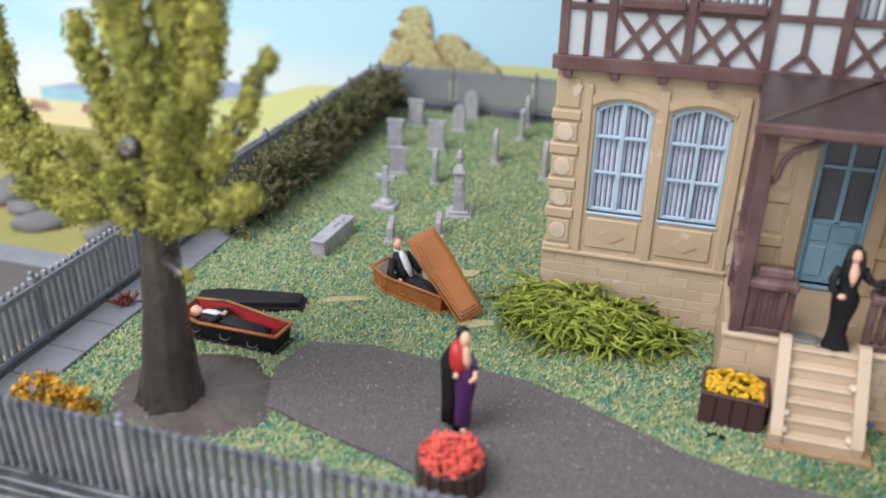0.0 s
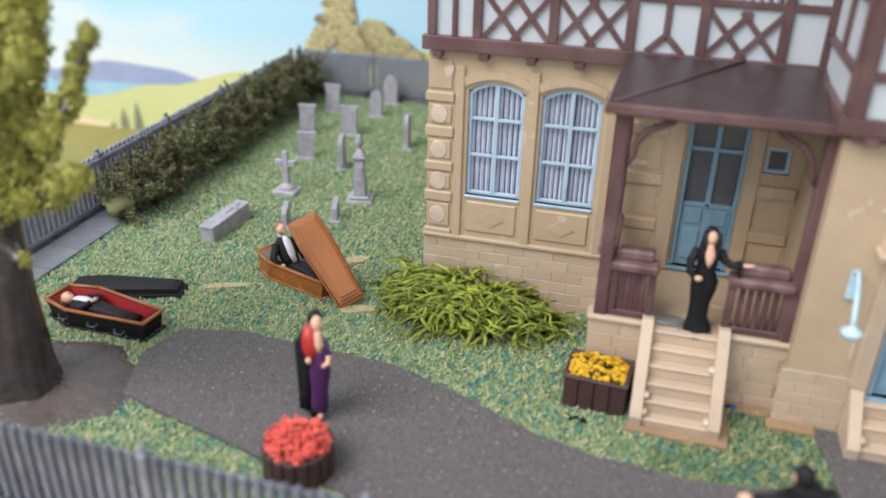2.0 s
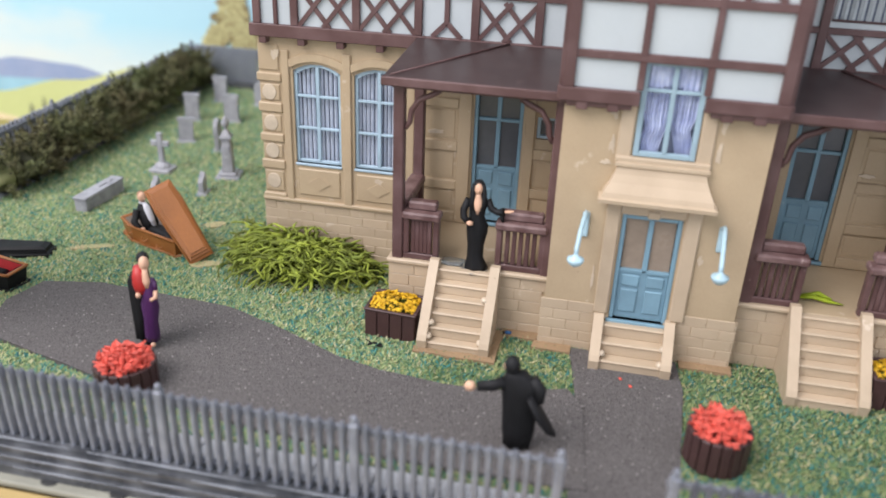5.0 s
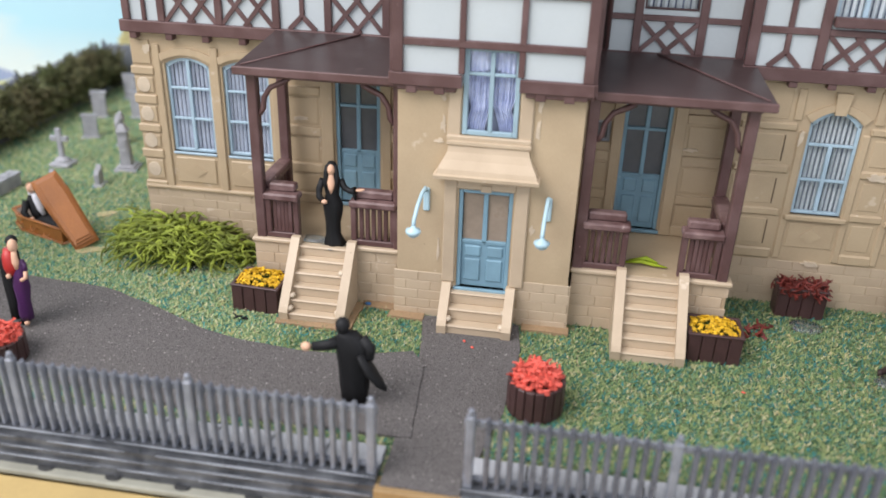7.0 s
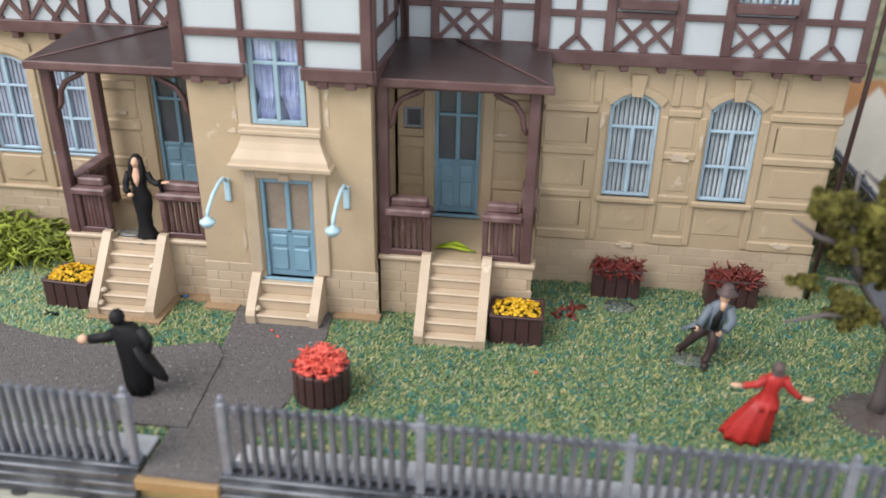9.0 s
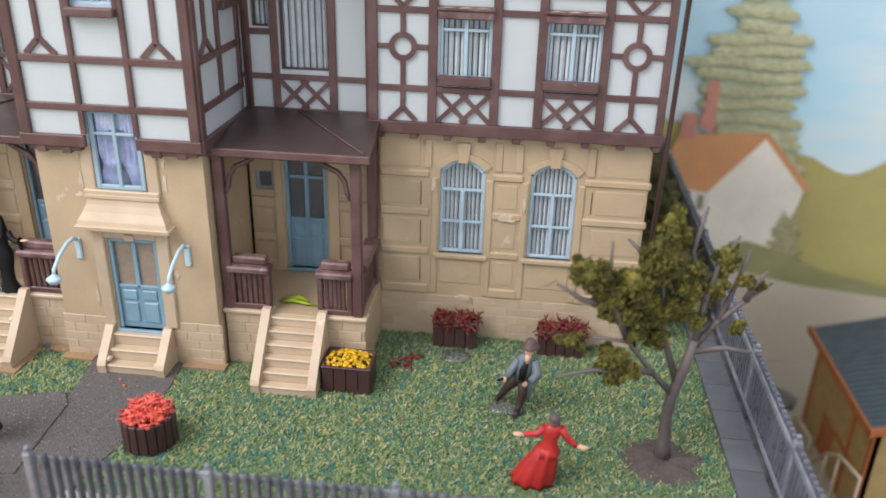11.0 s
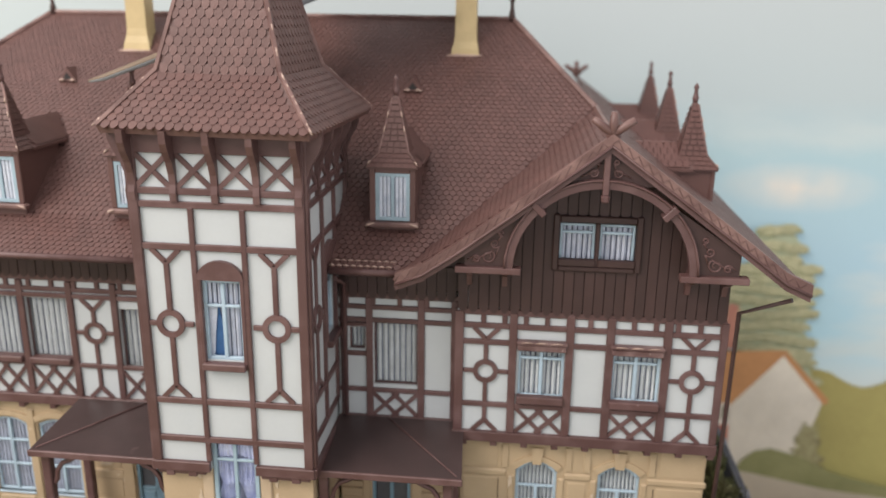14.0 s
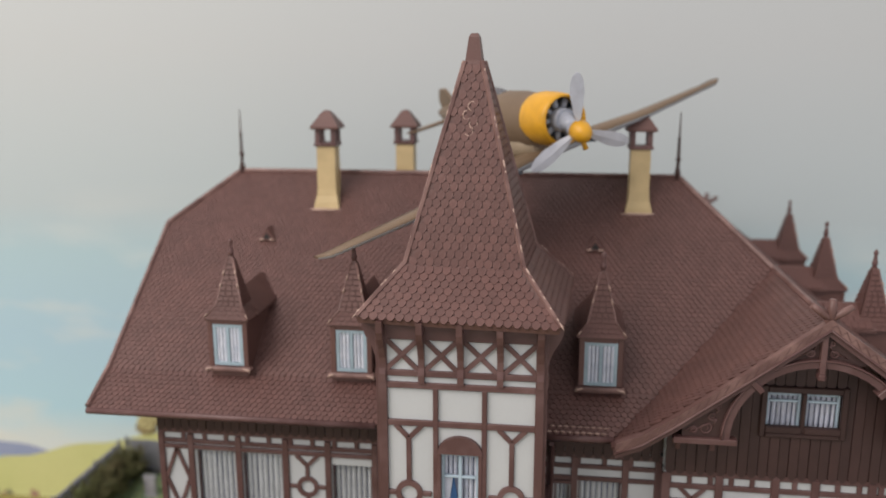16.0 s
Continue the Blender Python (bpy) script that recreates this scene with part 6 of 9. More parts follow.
def grass_fibres(count, x0, x1, y0, y1, name, mat):
    """Short fibres strewn over the lawn, bare where path, walls and slabs lie."""
    rng = np.random.default_rng(count)
    vs, fs = [], []
    pts = np.column_stack([rng.uniform(x0, x1, count), rng.uniform(y0, y1, count)])
    for px, py in pts:
        if inside((px, py), PATH_A) or inside((px, py), PATH_B):
            continue
        if -1.0 < px < 15.2 and py > 12.3 or 4.6 < px < 7.8 and py > 10.2 or (1.9 < px < 4.7 or 7.7 < px < 10.3) and py > 10.4:
            continue
        a, l, w = rng.uniform(0, math.pi), rng.uniform(0.035, 0.09), rng.uniform(0.007, 0.014)
        z, t = rng.uniform(0.0, 0.035), rng.uniform(-0.03, 0.05)
        c, s_ = math.cos(a), math.sin(a)
        k = len(vs)
        vs += [((px - l / 2 * c - w * s_) * S, (py - l / 2 * s_ + w * c) * S, (z + 0.006) * S), ((px - l / 2 * c + w * s_) * S, (py - l / 2 * s_ - w * c) * S, (z + 0.006) * S), ((px + l / 2 * c + w * s_ * 0.6) * S, (py + l / 2 * s_ - w * c * 0.6) * S, (z + max(t, -z + 0.004) + 0.006) * S), ((px + l / 2 * c - w * s_ * 0.6) * S, (py + l / 2 * s_ + w * c * 0.6) * S, (z + max(t, -z + 0.004) + 0.012) * S)]
        fs.append((k, k + 1, k + 2, k + 3))
    me = bpy.data.meshes.new("mesh")
    me.from_pydata(vs, [], fs)
    me.materials.append(mat)
    tagged(new(name, me), "short green, yellow and turquoise grass fibres on the lawn", "grass", "", "stuff")


# lit mix left, darker mix right: brightness partly put into fibre colour
grass_fibres(95000, -7.7, 3.0, 6.6, 13.5, "grass", FLOCK_LIT)
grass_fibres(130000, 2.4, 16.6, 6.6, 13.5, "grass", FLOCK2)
grass_fibres(60000, -7.7, 0.0, 13.5, 23.2, "grass", FLOCK_LIT)


def flock_tufts(count, mat, label, seed):
    """Fibres of one colour that fell in little drifts."""
    rng = np.random.default_rng(seed)
    vs, fs = [], []
    for _ in range(count):
        cx, cy = rng.uniform(-7.6, 16.5), rng.uniform(6.6, 14.5)
        if inside((cx, cy), PATH_A) or inside((cx, cy), PATH_B) or -1.1 < cx < 15.4 and cy > 11.9 or 1.8 < cx < 10.4 and cy > 9.9:
            continue
        r = rng.uniform(0.02, 0.06)
        for _ in range(rng.integers(3, 9)):
            px, py = cx + rng.normal(0, r), cy + rng.normal(0, r)
            if inside((px, py), PATH_A) or inside((px, py), PATH_B):
                continue
            a, l, w, z = rng.uniform(0, math.pi), rng.uniform(0.035, 0.085), rng.uniform(0.008, 0.015), rng.uniform(0.03, 0.055)
            c, s_, k = math.cos(a), math.sin(a), len(vs)
            vs += [((px + e * l / 2 * c - g * w * s_) * S, (py + e * l / 2 * s_ + g * w * c) * S, (z + 0.012 * e) * S) for e, g in ((-1, 1), (-1, -1), (1, -0.6), (1, 0.6))]
            fs.append((k, k + 1, k + 2, k + 3))
    me = bpy.data.meshes.new("mesh")
    me.from_pydata(vs, [], fs)
    me.materials.append(mat)
    tagged(new("grass", me), label, "grass", "", "stuff")


flock_tufts(1700, FLOCK_TEAL, "small drifts of turquoise fibres in the lawn", 61)
flock_tufts(900, FLOCK_DRY, "small drifts of straw-coloured fibres in the lawn", 62)


def grit(count):
    """Pale grains trodden into the path."""
    rng = np.random.default_rng(8)
    s = Shape()
    for _ in range(count):
        x, y = rng.uniform(-4.6, 7.0), rng.uniform(5.8, 10.1)
        top = 0.085 if inside((x, y), PATH_A) else 0.058 if inside((x, y), PATH_B) else None
        if top is None:
            continue
        r = rng.uniform(0.008, 0.02)
        s.ball(x, y, top + 0.2 * r, r, 1, rng.uniform(0.6, 1), 0.6, 1)
    tagged(new("grit", s.mesh([GRIT])), "pale grains of grit on the felt path", "grit", "", "stuff")


grit(1500)


def slabs(name, x0, x1, y0, y1, along, mat=None):
    """A strip of paving, slab by slab."""
    w = single(name, Shape().box(x0, x1, y0, y1, -0.02, 0.03), [GREYDARK], "strip of grey paving slabs inside the fence", "paving", kind="structure")
    n = round(((y1 - y0) if along == "y" else (x1 - x0)) / 0.8)
    for i in range(n):
        if along == "y":
            a, b = y0 + (y1 - y0) * i / n, y0 + (y1 - y0) * (i + 1) / n
            s = Shape().box(x0 + 0.01, x1 - 0.01, a + 0.012, b - 0.012, 0.02, 0.085, 0.012)
        else:
            a, b = x0 + (x1 - x0) * i / n, x0 + (x1 - x0) * (i + 1) / n
            s = Shape().box(a + 0.012, b - 0.012, y0 + 0.01, y1 - 0.01, 0.02, 0.085, 0.012)
        part("slab", s, mat or SLAB, w)


slabs("paving", -8.42, -7.68, 6.0, 23.2, "y")
slabs("paving", 16.62, 17.18, 6.0, 23.2, "y", SLAB_SHADED)
slabs("paving", -7.66, 5.30, 6.02, 6.52, "x", SLABP)
slabs("paving", 6.50, 16.60, 6.02, 6.52, "x", SLABP)

# ---- fences ----
s = Shape()
s.prism([(-0.036, 0.09), (0.036, 0.09), (0.040, 1.12), (0.030, 1.19), (0.0, 1.22), (-0.030, 1.19), (-0.040, 1.12)], -0.035, 0.03)
s.prism([(-0.02, 0.09), (0.02, 0.09), (0.022, 1.10), (0.014, 1.17), (0.0, 1.19), (-0.014, 1.17), (-0.022, 1.10)], -0.06, -0.035)
PICKET = s.mesh(GREY)
# pale copy for the back run: haze put into its colour
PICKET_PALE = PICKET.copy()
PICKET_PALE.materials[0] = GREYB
# dark copy for the right-hand runs: their shading put into the colour
PICKET_SHADED = PICKET.copy()
PICKET_SHADED.materials[0] = GREY_SHADED
POSTM = Shape().box(-0.06, 0.06, -0.065, 0.06, 0.05, 1.23, 0.02).box(-0.04, 0.04, -0.04, 0.04, 1.23, 1.26).ball(0, 0, 1.29, 0.05).mesh(GREY)


def fence(length, label, m, spacing=0.151, first=0.0, plinth=True, picket=None):
    """A picket fence along +x from its origin; outside faces -y."""
    f = thing("fence", label, "fence", "garden fences", m=m)
    if plinth:
        prof = [(0.14, 0.10), (-0.12, 0.10), (-0.12, 0.02), (-0.20, 0.02), (-0.20, -0.10), (-0.25, -0.10), (-0.25, -0.21), (-0.30, -0.22), (-0.30, -0.36), (0.14, -0.36)]
        pl = part("plinth", Shape(Matrix(((0, 1, 0, 0), (1, 0, 0, 0), (0, 0, 1, 0), (0, 0, 0, 1)))).prism(prof, 0, length), GREYDARK, f, "dark grey moulded plinth with worn pale edges")
        for (y, z), r in (((-0.12, 0.10), 0.014), ((-0.20, 0.02), 0.016), ((-0.25, -0.10), 0.011), ((-0.30, -0.22), 0.012)):
            x = 0.0
            while x < length - 0.2:
                e = min(length, x + random.uniform(0.8, 3.0))
                part("worn_edge", Shape().tube([(x, y, z), ((x + e) / 2, y, z + 0.002), (e, y, z)], [r * 0.4, r, r * 0.4], 5), GREYB, pl)
                x = e + random.uniform(0.02, 0.5)
    part("rail", Shape().box(0, length, 0.03, 0.08, 1.02, 1.13, 0.012), GREY, f)
    part("rail", Shape().box(0, length, 0.03, 0.08, 0.13, 0.22, 0.012), GREY, f)
    n = round((length - first) / 2.57)
    posts = [0.08] + [length - 2.57 * k for k in range(n, -1, -1) if 0.5 < length - 2.57 * k] if first == 0 else [2.57 * k + 0.08 for k in range(int(length / 2.57) + 1)]
    posts = [min(p, length - 0.08) for p in posts]
    for p in posts:
        part("post", POSTM, None, f, m=at(p, 0, 0))
    x = 0.16
    while x < length - 0.1:
        if all(abs(x - p) > 0.10 for p in posts):
            part("picket", picket or PICKET, None, f, m=at(x, 0, random.uniform(-0.012, 0.012)))
        x += spacing
    return f


fence(13.75, "grey plastic picket fence on a dark front plinth", at(-8.45, 5.94, 0))
fence(10.75, "grey plastic picket fence beside the gateway", at(6.44, 5.94, 0), first=1.0, picket=PICKET_SHADED)
fence(17.2, "grey plastic picket fence along the hedge", at(-8.55, 23.2, 0, -90))
fence(17.2, "grey plastic picket fence beside the paving and tree", at(17.28, 6.0, 0, 90), picket=PICKET_SHADED)
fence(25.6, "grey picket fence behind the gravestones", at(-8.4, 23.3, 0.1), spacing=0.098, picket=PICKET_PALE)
single("gate_sill", Shape().box(5.30, 6.46, 5.66, 5.80, -0.14, 0.03, 0.015), [SILLW], "bare wooden sill in the gateway", "sill", kind="structure")


# ---- leaves ----
def leaf_cloud(s, centre, radii, count, size, rng, shell=0.55):
    """Small folded leaf flakes scattered through an uneven ellipsoid."""
    cx, cy, cz = centre
    for _ in range(count):
        d = Vector((rng.gauss(0, 1), rng.gauss(0, 1), rng.gauss(0, 1))).normalized()
        r = shell + (1 - shell) * rng.random() ** 0.6
        r *= 0.82 + 0.36 * noise.noise(Vector((d.x * 1.7 + cx, d.y * 1.7 + cy, d.z * 1.7 + cz)))
        p = Vector((cx + d.x * radii[0] * r, cy + d.y * radii[1] * r, cz + d.z * radii[2] * r))
        a = Vector((rng.gauss(0, 1), rng.gauss(0, 1), rng.gauss(0, 1))).normalized()
        b = a.orthogonal().normalized()
        c = a.cross(b)
        k = size * rng.uniform(0.6, 1.3)
        vs = s.verts([p + b * k, p + c * k * 0.7 + a * k * 0.3, p - b * k, p - c * k * 0.7 + a * k * 0.3])
        s.faces(vs, [(0, 1, 2), (0, 2, 3)])


def lumps(s, centre, radii, rng, sub=2, amp=0.25):
    """An uneven clump, for the dense inside of a crown."""
    res = bmesh.ops.create_icosphere(s.bm, subdivisions=sub, radius=1.0)
    for v in res["verts"]:
        d = v.co.normalized()
        k = 1 + amp * noise.noise(d * 2.3 + Vector(centre))
        v.co = Vector((centre[0] + d.x * radii[0] * k, centre[1] + d.y * radii[1] * k, centre[2] + d.z * radii[2] * k))
        for f in v.link_faces:
            f.material_index, f.smooth = s.mi, True


def big_tree():
    rng = random.Random(3)
    t = thing("tree", "broad foam tree with dark glossy trunk and yellow-green crown", "tree", "trees")
    s = Shape()
    prof = [(0.60, 0.0), (0.50, 0.10), (0.435, 0.28), (0.395, 0.55), (0.35, 1.0), (0.31, 1.5), (0.28, 2.0), (0.255, 2.5), (0.24, 2.9), (0.22, 3.4), (0.19, 4.0), (0.12, 5.0), (0.05, 6.2)]
    fine = []
    for (r0, z0), (r1, z1) in zip(prof, prof[1:]):
        fine += [(r0 + (r1 - r0) * k / 4, z0 + (z1 - z0) * k / 4) for k in range(4)]
    s.lathe(fine + [prof[-1]], -5.64, 7.85, 64)
    for v in s.bm.verts:
        a = math.atan2(v.co.y - 7.85, v.co.x + 5.64)
        ribs = 0.05 * noise.noise(Vector((a * 3.1, 0.5, v.co.z * 0.5))) + 0.05 * noise.noise(Vector((a * 9.0, 3.5, v.co.z * 0.9))) + 0.03 * math.sin(19 * a + 2.5 * noise.noise(v.co)) * max(0.2, 1 - v.co.z / 1.2)
        k = 1 + 0.06 * math.sin(7 * a) * max(0, 1 - v.co.z / 0.7) + ribs + 0.05 * noise.noise(v.co * 2.2)
        v.co.x, v.co.y = -5.72 + (v.co.x + 5.64) * k + 0.082 * min(v.co.z, 3.2), 7.85 + (v.co.y - 7.85) * k
    part("trunk", s, BARK, t, "dark brown trunk with flared foot")
    part("stub", Shape(Matrix.Translation((-5.42, 7.42, 4.12)) @ Matrix.Rotation(radians(62), 4, "X")).lathe([(0.13, -0.4), (0.14, 0.0), (0.11, 0.03)], 0, 0, 10), BARK, t, "sawn branch stub")
    # each bough: its foot on the trunk, its tip, the width of the foam at foot and tip
    boughs = [((-5.35, 7.85, 3.2), (-7.95, 7.9, 3.95), 0.36, 0.34), ((-5.4, 7.8, 3.1), (-7.2, 7.6, 3.35), 0.34, 0.24), ((-6.6, 7.9, 3.6), (-8.2, 8.2, 4.5), 0.24, 0.24),
              ((-7.5, 8.0, 4.0), (-7.75, 8.1, 6.0), 0.2, 0.24), ((-5.4, 7.85, 3.3), (-6.35, 8.0, 5.35), 0.34, 0.20), ((-5.4, 7.9, 3.6), (-5.85, 8.1, 6.9), 0.36, 0.30),
              ((-5.3, 7.8, 3.3), (-5.35, 7.6, 6.3), 0.38, 0.26), ((-5.2, 7.9, 3.3), (-4.85, 8.0, 6.8), 0.38, 0.32), ((-5.1, 7.8, 3.4), (-4.15, 7.8, 6.5), 0.34, 0.24),
              ((-5.1, 7.8, 3.4), (-3.66, 7.8, 5.22), 0.30, 0.14), ((-4.8, 7.75, 3.9), (-3.98, 7.75, 4.45), 0.2, 0.10), ((-5.2, 7.75, 3.1), (-3.95, 7.65, 3.62), 0.28, 0.22),
              ((-5.25, 8.0, 3.5), (-4.9, 8.5, 5.9), 0.34, 0.3), ((-5.45, 7.6, 3.2), (-6.0, 7.2, 4.1), 0.26, 0.2), ((-5.3, 7.7, 3.4), (-4.75, 7.35, 4.6), 0.28, 0.2), ((-5.25, 7.65, 2.5), (-4.85, 7.35, 2.45), 0.05, 0.1)]
    c, l = Shape(), Shape()
    for foot, tip, w0, w1 in boughs:
        root, tip = Vector(foot), Vector(tip)
        mid = root.lerp(tip, 0.5) + Vector((0.10 * (tip.x - root.x), 0, -0.07 * abs(tip.x - root.x)))
        part("limb", Shape().tube([root, mid, tip], [0.13, 0.08, 0.035], 6), BARK, t)
        n = max(2, int((tip - root).length / 0.2))
        for i in range(n + 1):
            k = i / n
            q = (root.lerp(mid, 2 * k) if k < 0.5 else mid.lerp(tip, 2 * k - 1)) + Vector((rng.uniform(-0.07, 0.07), rng.uniform(-0.07, 0.07), 0))
            rr = 1.12 * (w0 + (w1 - w0) * k) * rng.uniform(0.75, 1.2)
            lumps(c, q, (rr * 0.5, rr * 0.5, rr * 0.62), rng, 2, 0.8)
            leaf_cloud(l, q, (rr * 0.95, rr * 0.95, rr * 1.15), int(900 * rr) + 40, 0.034, rng, 0.4)
    part("crown", c, LEAF_TREE, t, "dense yellow-green foam crown")
    ob = part("leaves", l, LEAF_TREE, t)
    ob["kind"] = "stuff"


def mound(x, y, rx, ry, mat, label, seed, h=0.12):
    s = Shape()
    n = 72
    c = s.verts([(x, y, h)])[0]
    rings = []
    for r, z in ((0.32, h), (0.45, h * 0.95), (0.6, h * 0.82), (0.75, h * 0.66), (0.87, h * 0.5), (0.95, h * 0.32), (1.0, 0.0)):
        row = []
        for i in range(n):
            a = 2 * math.pi * i / n
            k = 1 + 0.16 * noise.noise(Vector((2.2 * math.cos(a) + seed, 2.2 * math.sin(a), 0)))
            q = Vector((rx * r * k * math.cos(a), ry * r * k * math.sin(a), 0))
            ridge = 0.25 * h * noise.noise(Vector((7 * math.cos(a), 7 * math.sin(a), 1.2 * r + seed))) + 0.2 * h * noise.noise(q * 4.0 + Vector((seed, 0, 0)))
            row.append((x + q.x, y + q.y, max(0.0, z + (ridge if 0.0 < z else 0))))
        rings.append(s.verts(row))
    for i in range(n):
        s.faces([c, rings[0][i], rings[0][(i + 1) % n]], [(0, 1, 2)], True)
        for a, b in zip(rings, rings[1:]):
            s.faces([a[i], b[i], b[(i + 1) % n], a[(i + 1) % n]], [(0, 1, 2, 3)], True)
    return single("earth_mound", s, [mat], label, "mound")


big_tree()
mound(-5.45, 8.05, 1.28, 1.12, MUD, "dark brown earth mound round the tree foot", 1.0, 0.14)


def small_tree():
    rng = random.Random(9)
    t = thing("tree", "sparse plastic tree with bare grey branches and olive clumps", "tree", "trees")
    B = lambda *p: [(x, 8.6 + dy, z) for x, dy, z in p]
    part("trunk", Shape().tube(B((15.60, 0.05, 0.0), (15.58, 0.0, 0.3), (15.54, 0, 0.8), (15.57, 0, 1.3), (15.68, 0, 1.75), (15.78, 0, 2.3)), [0.15, 0.115, 0.095, 0.09, 0.085, 0.07], 8), BARK2, t, "grey-brown branching trunk")
    limbs = [((15.57, 0, 1.3), (15.2, -0.15, 1.75), (14.75, -0.3, 2.35), (14.2, -0.5, 2.5)), ((15.6, 0, 1.55), (15.35, 0.1, 2.2), (15.2, 0.1, 3.2), (15.18, 0.1, 3.95)), ((15.78, 0, 2.2), (16.1, 0.1, 2.6), (16.45, 0.15, 2.95), (16.8, 0.2, 3.25)), ((15.75, 0, 2.1), (16.2, -0.1, 2.26), (16.58, -0.2, 2.27)), ((15.78, 0, 2.3), (15.85, 0.1, 2.9), (16.0, 0.2, 3.5), (16.22, 0.2, 3.95)), ((14.75, -0.3, 2.35), (14.5, -0.35, 2.9), (14.38, -0.3, 3.4), (14.36, -0.3, 3.95)), ((14.5, -0.35, 2.9), (14.0, -0.4, 3.05), (13.62, -0.45, 3.3)), ((15.2, 0.1, 3.2), (14.85, 0.2, 3.6), (14.65, 0.3, 3.75)), ((16.1, 0.1, 2.6), (16.3, 0.3, 3.1), (16.42, 0.3, 3.7)), ((15.85, 0.1, 2.9), (15.6, 0.3, 3.6), (15.75, 0.4, 4.3)), ((15.2, -0.15, 1.75), (14.9, -0.5, 2.0), (14.2, -0.7, 2.05), (13.7, -0.8, 1.95)), ((16.45, 0.15, 2.95), (16.5, 0.1, 3.2), (16.62, 0.0, 3.5))]
    for p in limbs:
        part("limb", Shape().tube(B(*p), [0.062 - 0.042 * i / (len(p) - 1) for i in range(len(p))], 6), BARK2, t)
    clumps = [((15.20, 0.1, 4.02), 0.17, 0.36), ((15.2, 0.1, 3.70), 0.30, 0.36), ((15.32, 0.1, 3.45), 0.36, 0.34), ((14.03, -0.4, 3.50), 0.27, 0.24), ((14.18, -0.4, 3.3), 0.2, 0.18), ((14.69, -0.2, 3.28), 0.27, 0.27), ((14.64, -0.2, 2.78), 0.30, 0.27), ((14.9, -0.1, 3.0), 0.22, 0.24), ((15.08, 0, 2.76), 0.24, 0.25), ((14.61, -0.5, 2.03), 0.28, 0.25), ((14.48, -0.5, 2.2), 0.2, 0.16), ((16.09, 0.2, 3.59), 0.18, 0.25), ((16.0, 0.2, 3.13), 0.16, 0.20), ((15.61, 0.1, 3.1), 0.22, 0.30), ((15.75, 0, 2.63), 0.12, 0.15), ((16.61, 0.2, 3.18), 0.09, 0.08), ((16.36, 0, 2.58), 0.11, 0.12), ((13.9, -0.6, 2.47), 0.19, 0.09), ((15.2, 0, 2.28), 0.17, 0.15), ((16.4, 0.1, 3.28), 0.11, 0.08), ((14.4, -0.3, 3.0), 0.2, 0.2), ((14.85, -0.2, 2.5), 0.2, 0.18), ((15.4, 0.1, 2.75), 0.2, 0.2), ((15.0, 0.0, 3.45), 0.24, 0.24)]
    s, l = Shape(), Shape()
    for (x, dy, z), r, h in clumps:
        r, h = 1.22 * r, 1.22 * h
        lumps(s, (x, 8.6 + dy, z), (r * 0.55, r * 0.55, h * 0.6), rng, 2, 0.8)
        leaf_cloud(l, (x, 8.6 + dy, z), (r * 0.85, r * 0.85, h * 0.85), int(1400 * r), 0.034, rng, 0.4)
        for _ in range(9):
            d = Vector((rng.gauss(0, 1), rng.gauss(0, 1), rng.gauss(0, 1))).normalized()
            q = rng.uniform(0.24, 0.42)
            leaf_cloud(l, (x + d.x * r * 0.82, 8.6 + dy + d.y * r * 0.82, z + d.z * h * 0.8), (r * q, r * q, h * q), int(330 * r), 0.036, rng, 0.2)
    part("crown", s, LEAF_OLIVE, t, "olive foam clumps")
    part("leaves", l, LEAF_OLIVE, t)["kind"] = "stuff"


small_tree()
mound(15.55, 8.55, 0.72, 0.62, MUD, "dark moulded earth base of the sparse tree", 4.0, 0.10)


def hedge(x, y0, y1, w, h, seed, label):
    rng = random.Random(seed)
    t = thing("hedge", label, "hedge", "hedges")
    s, l = Shape(), Shape()
    y = y0
    while y < y1:
        hh = h * rng.uniform(0.80, 1.12) * (0.8 + 0.2 * min(1, (y - y0) / 4.5))
        q = (x + rng.uniform(-0.08, 0.08), y, hh * 0.45)
        lumps(s, q, (w * 0.30, 0.28, hh * 0.34), rng, 2, 0.8)
        for _ in range(17):
            b, e = rng.uniform(0, 2 * math.pi), rng.uniform(-0.6, 1.45)
            d = Vector((math.cos(b) * math.cos(e), math.sin(b) * math.cos(e), math.sin(e)))
            p = Vector((q[0] + d.x * w * 0.5, y + d.y * 0.34, max(0.10, hh * (0.48 + 0.46 * d.z))))
            k = rng.uniform(0.13, 0.22)
            leaf_cloud(l, p, (k, k, k), 62, 0.040, rng, 0.25)
            for _ in range(2):
                f = (d + Vector((rng.uniform(-0.7, 0.7), rng.uniform(-0.7, 0.7), rng.uniform(-0.1, 0.7)))).normalized()
                for i in range(4):
                    leaf_cloud(l, p + f * k * (0.7 + 0.35 * i), (0.05 - 0.009 * i,) * 3, 6, 0.034, rng, 0.1)
        y += 0.40
    part("core", s, LEAF_HEDGE, t)
    part("leaves", l, LEAF_HEDGE, t, "dark green clumps of leaves")["kind"] = "stuff"


hedge(-7.74, 13.15, 23.0, 0.92, 1.32, 4, "dark green clipped hedge along the fence")
hedge(16.75, 13.5, 23.0, 0.7, 1.2, 6, "dark green hedge behind the house corner")


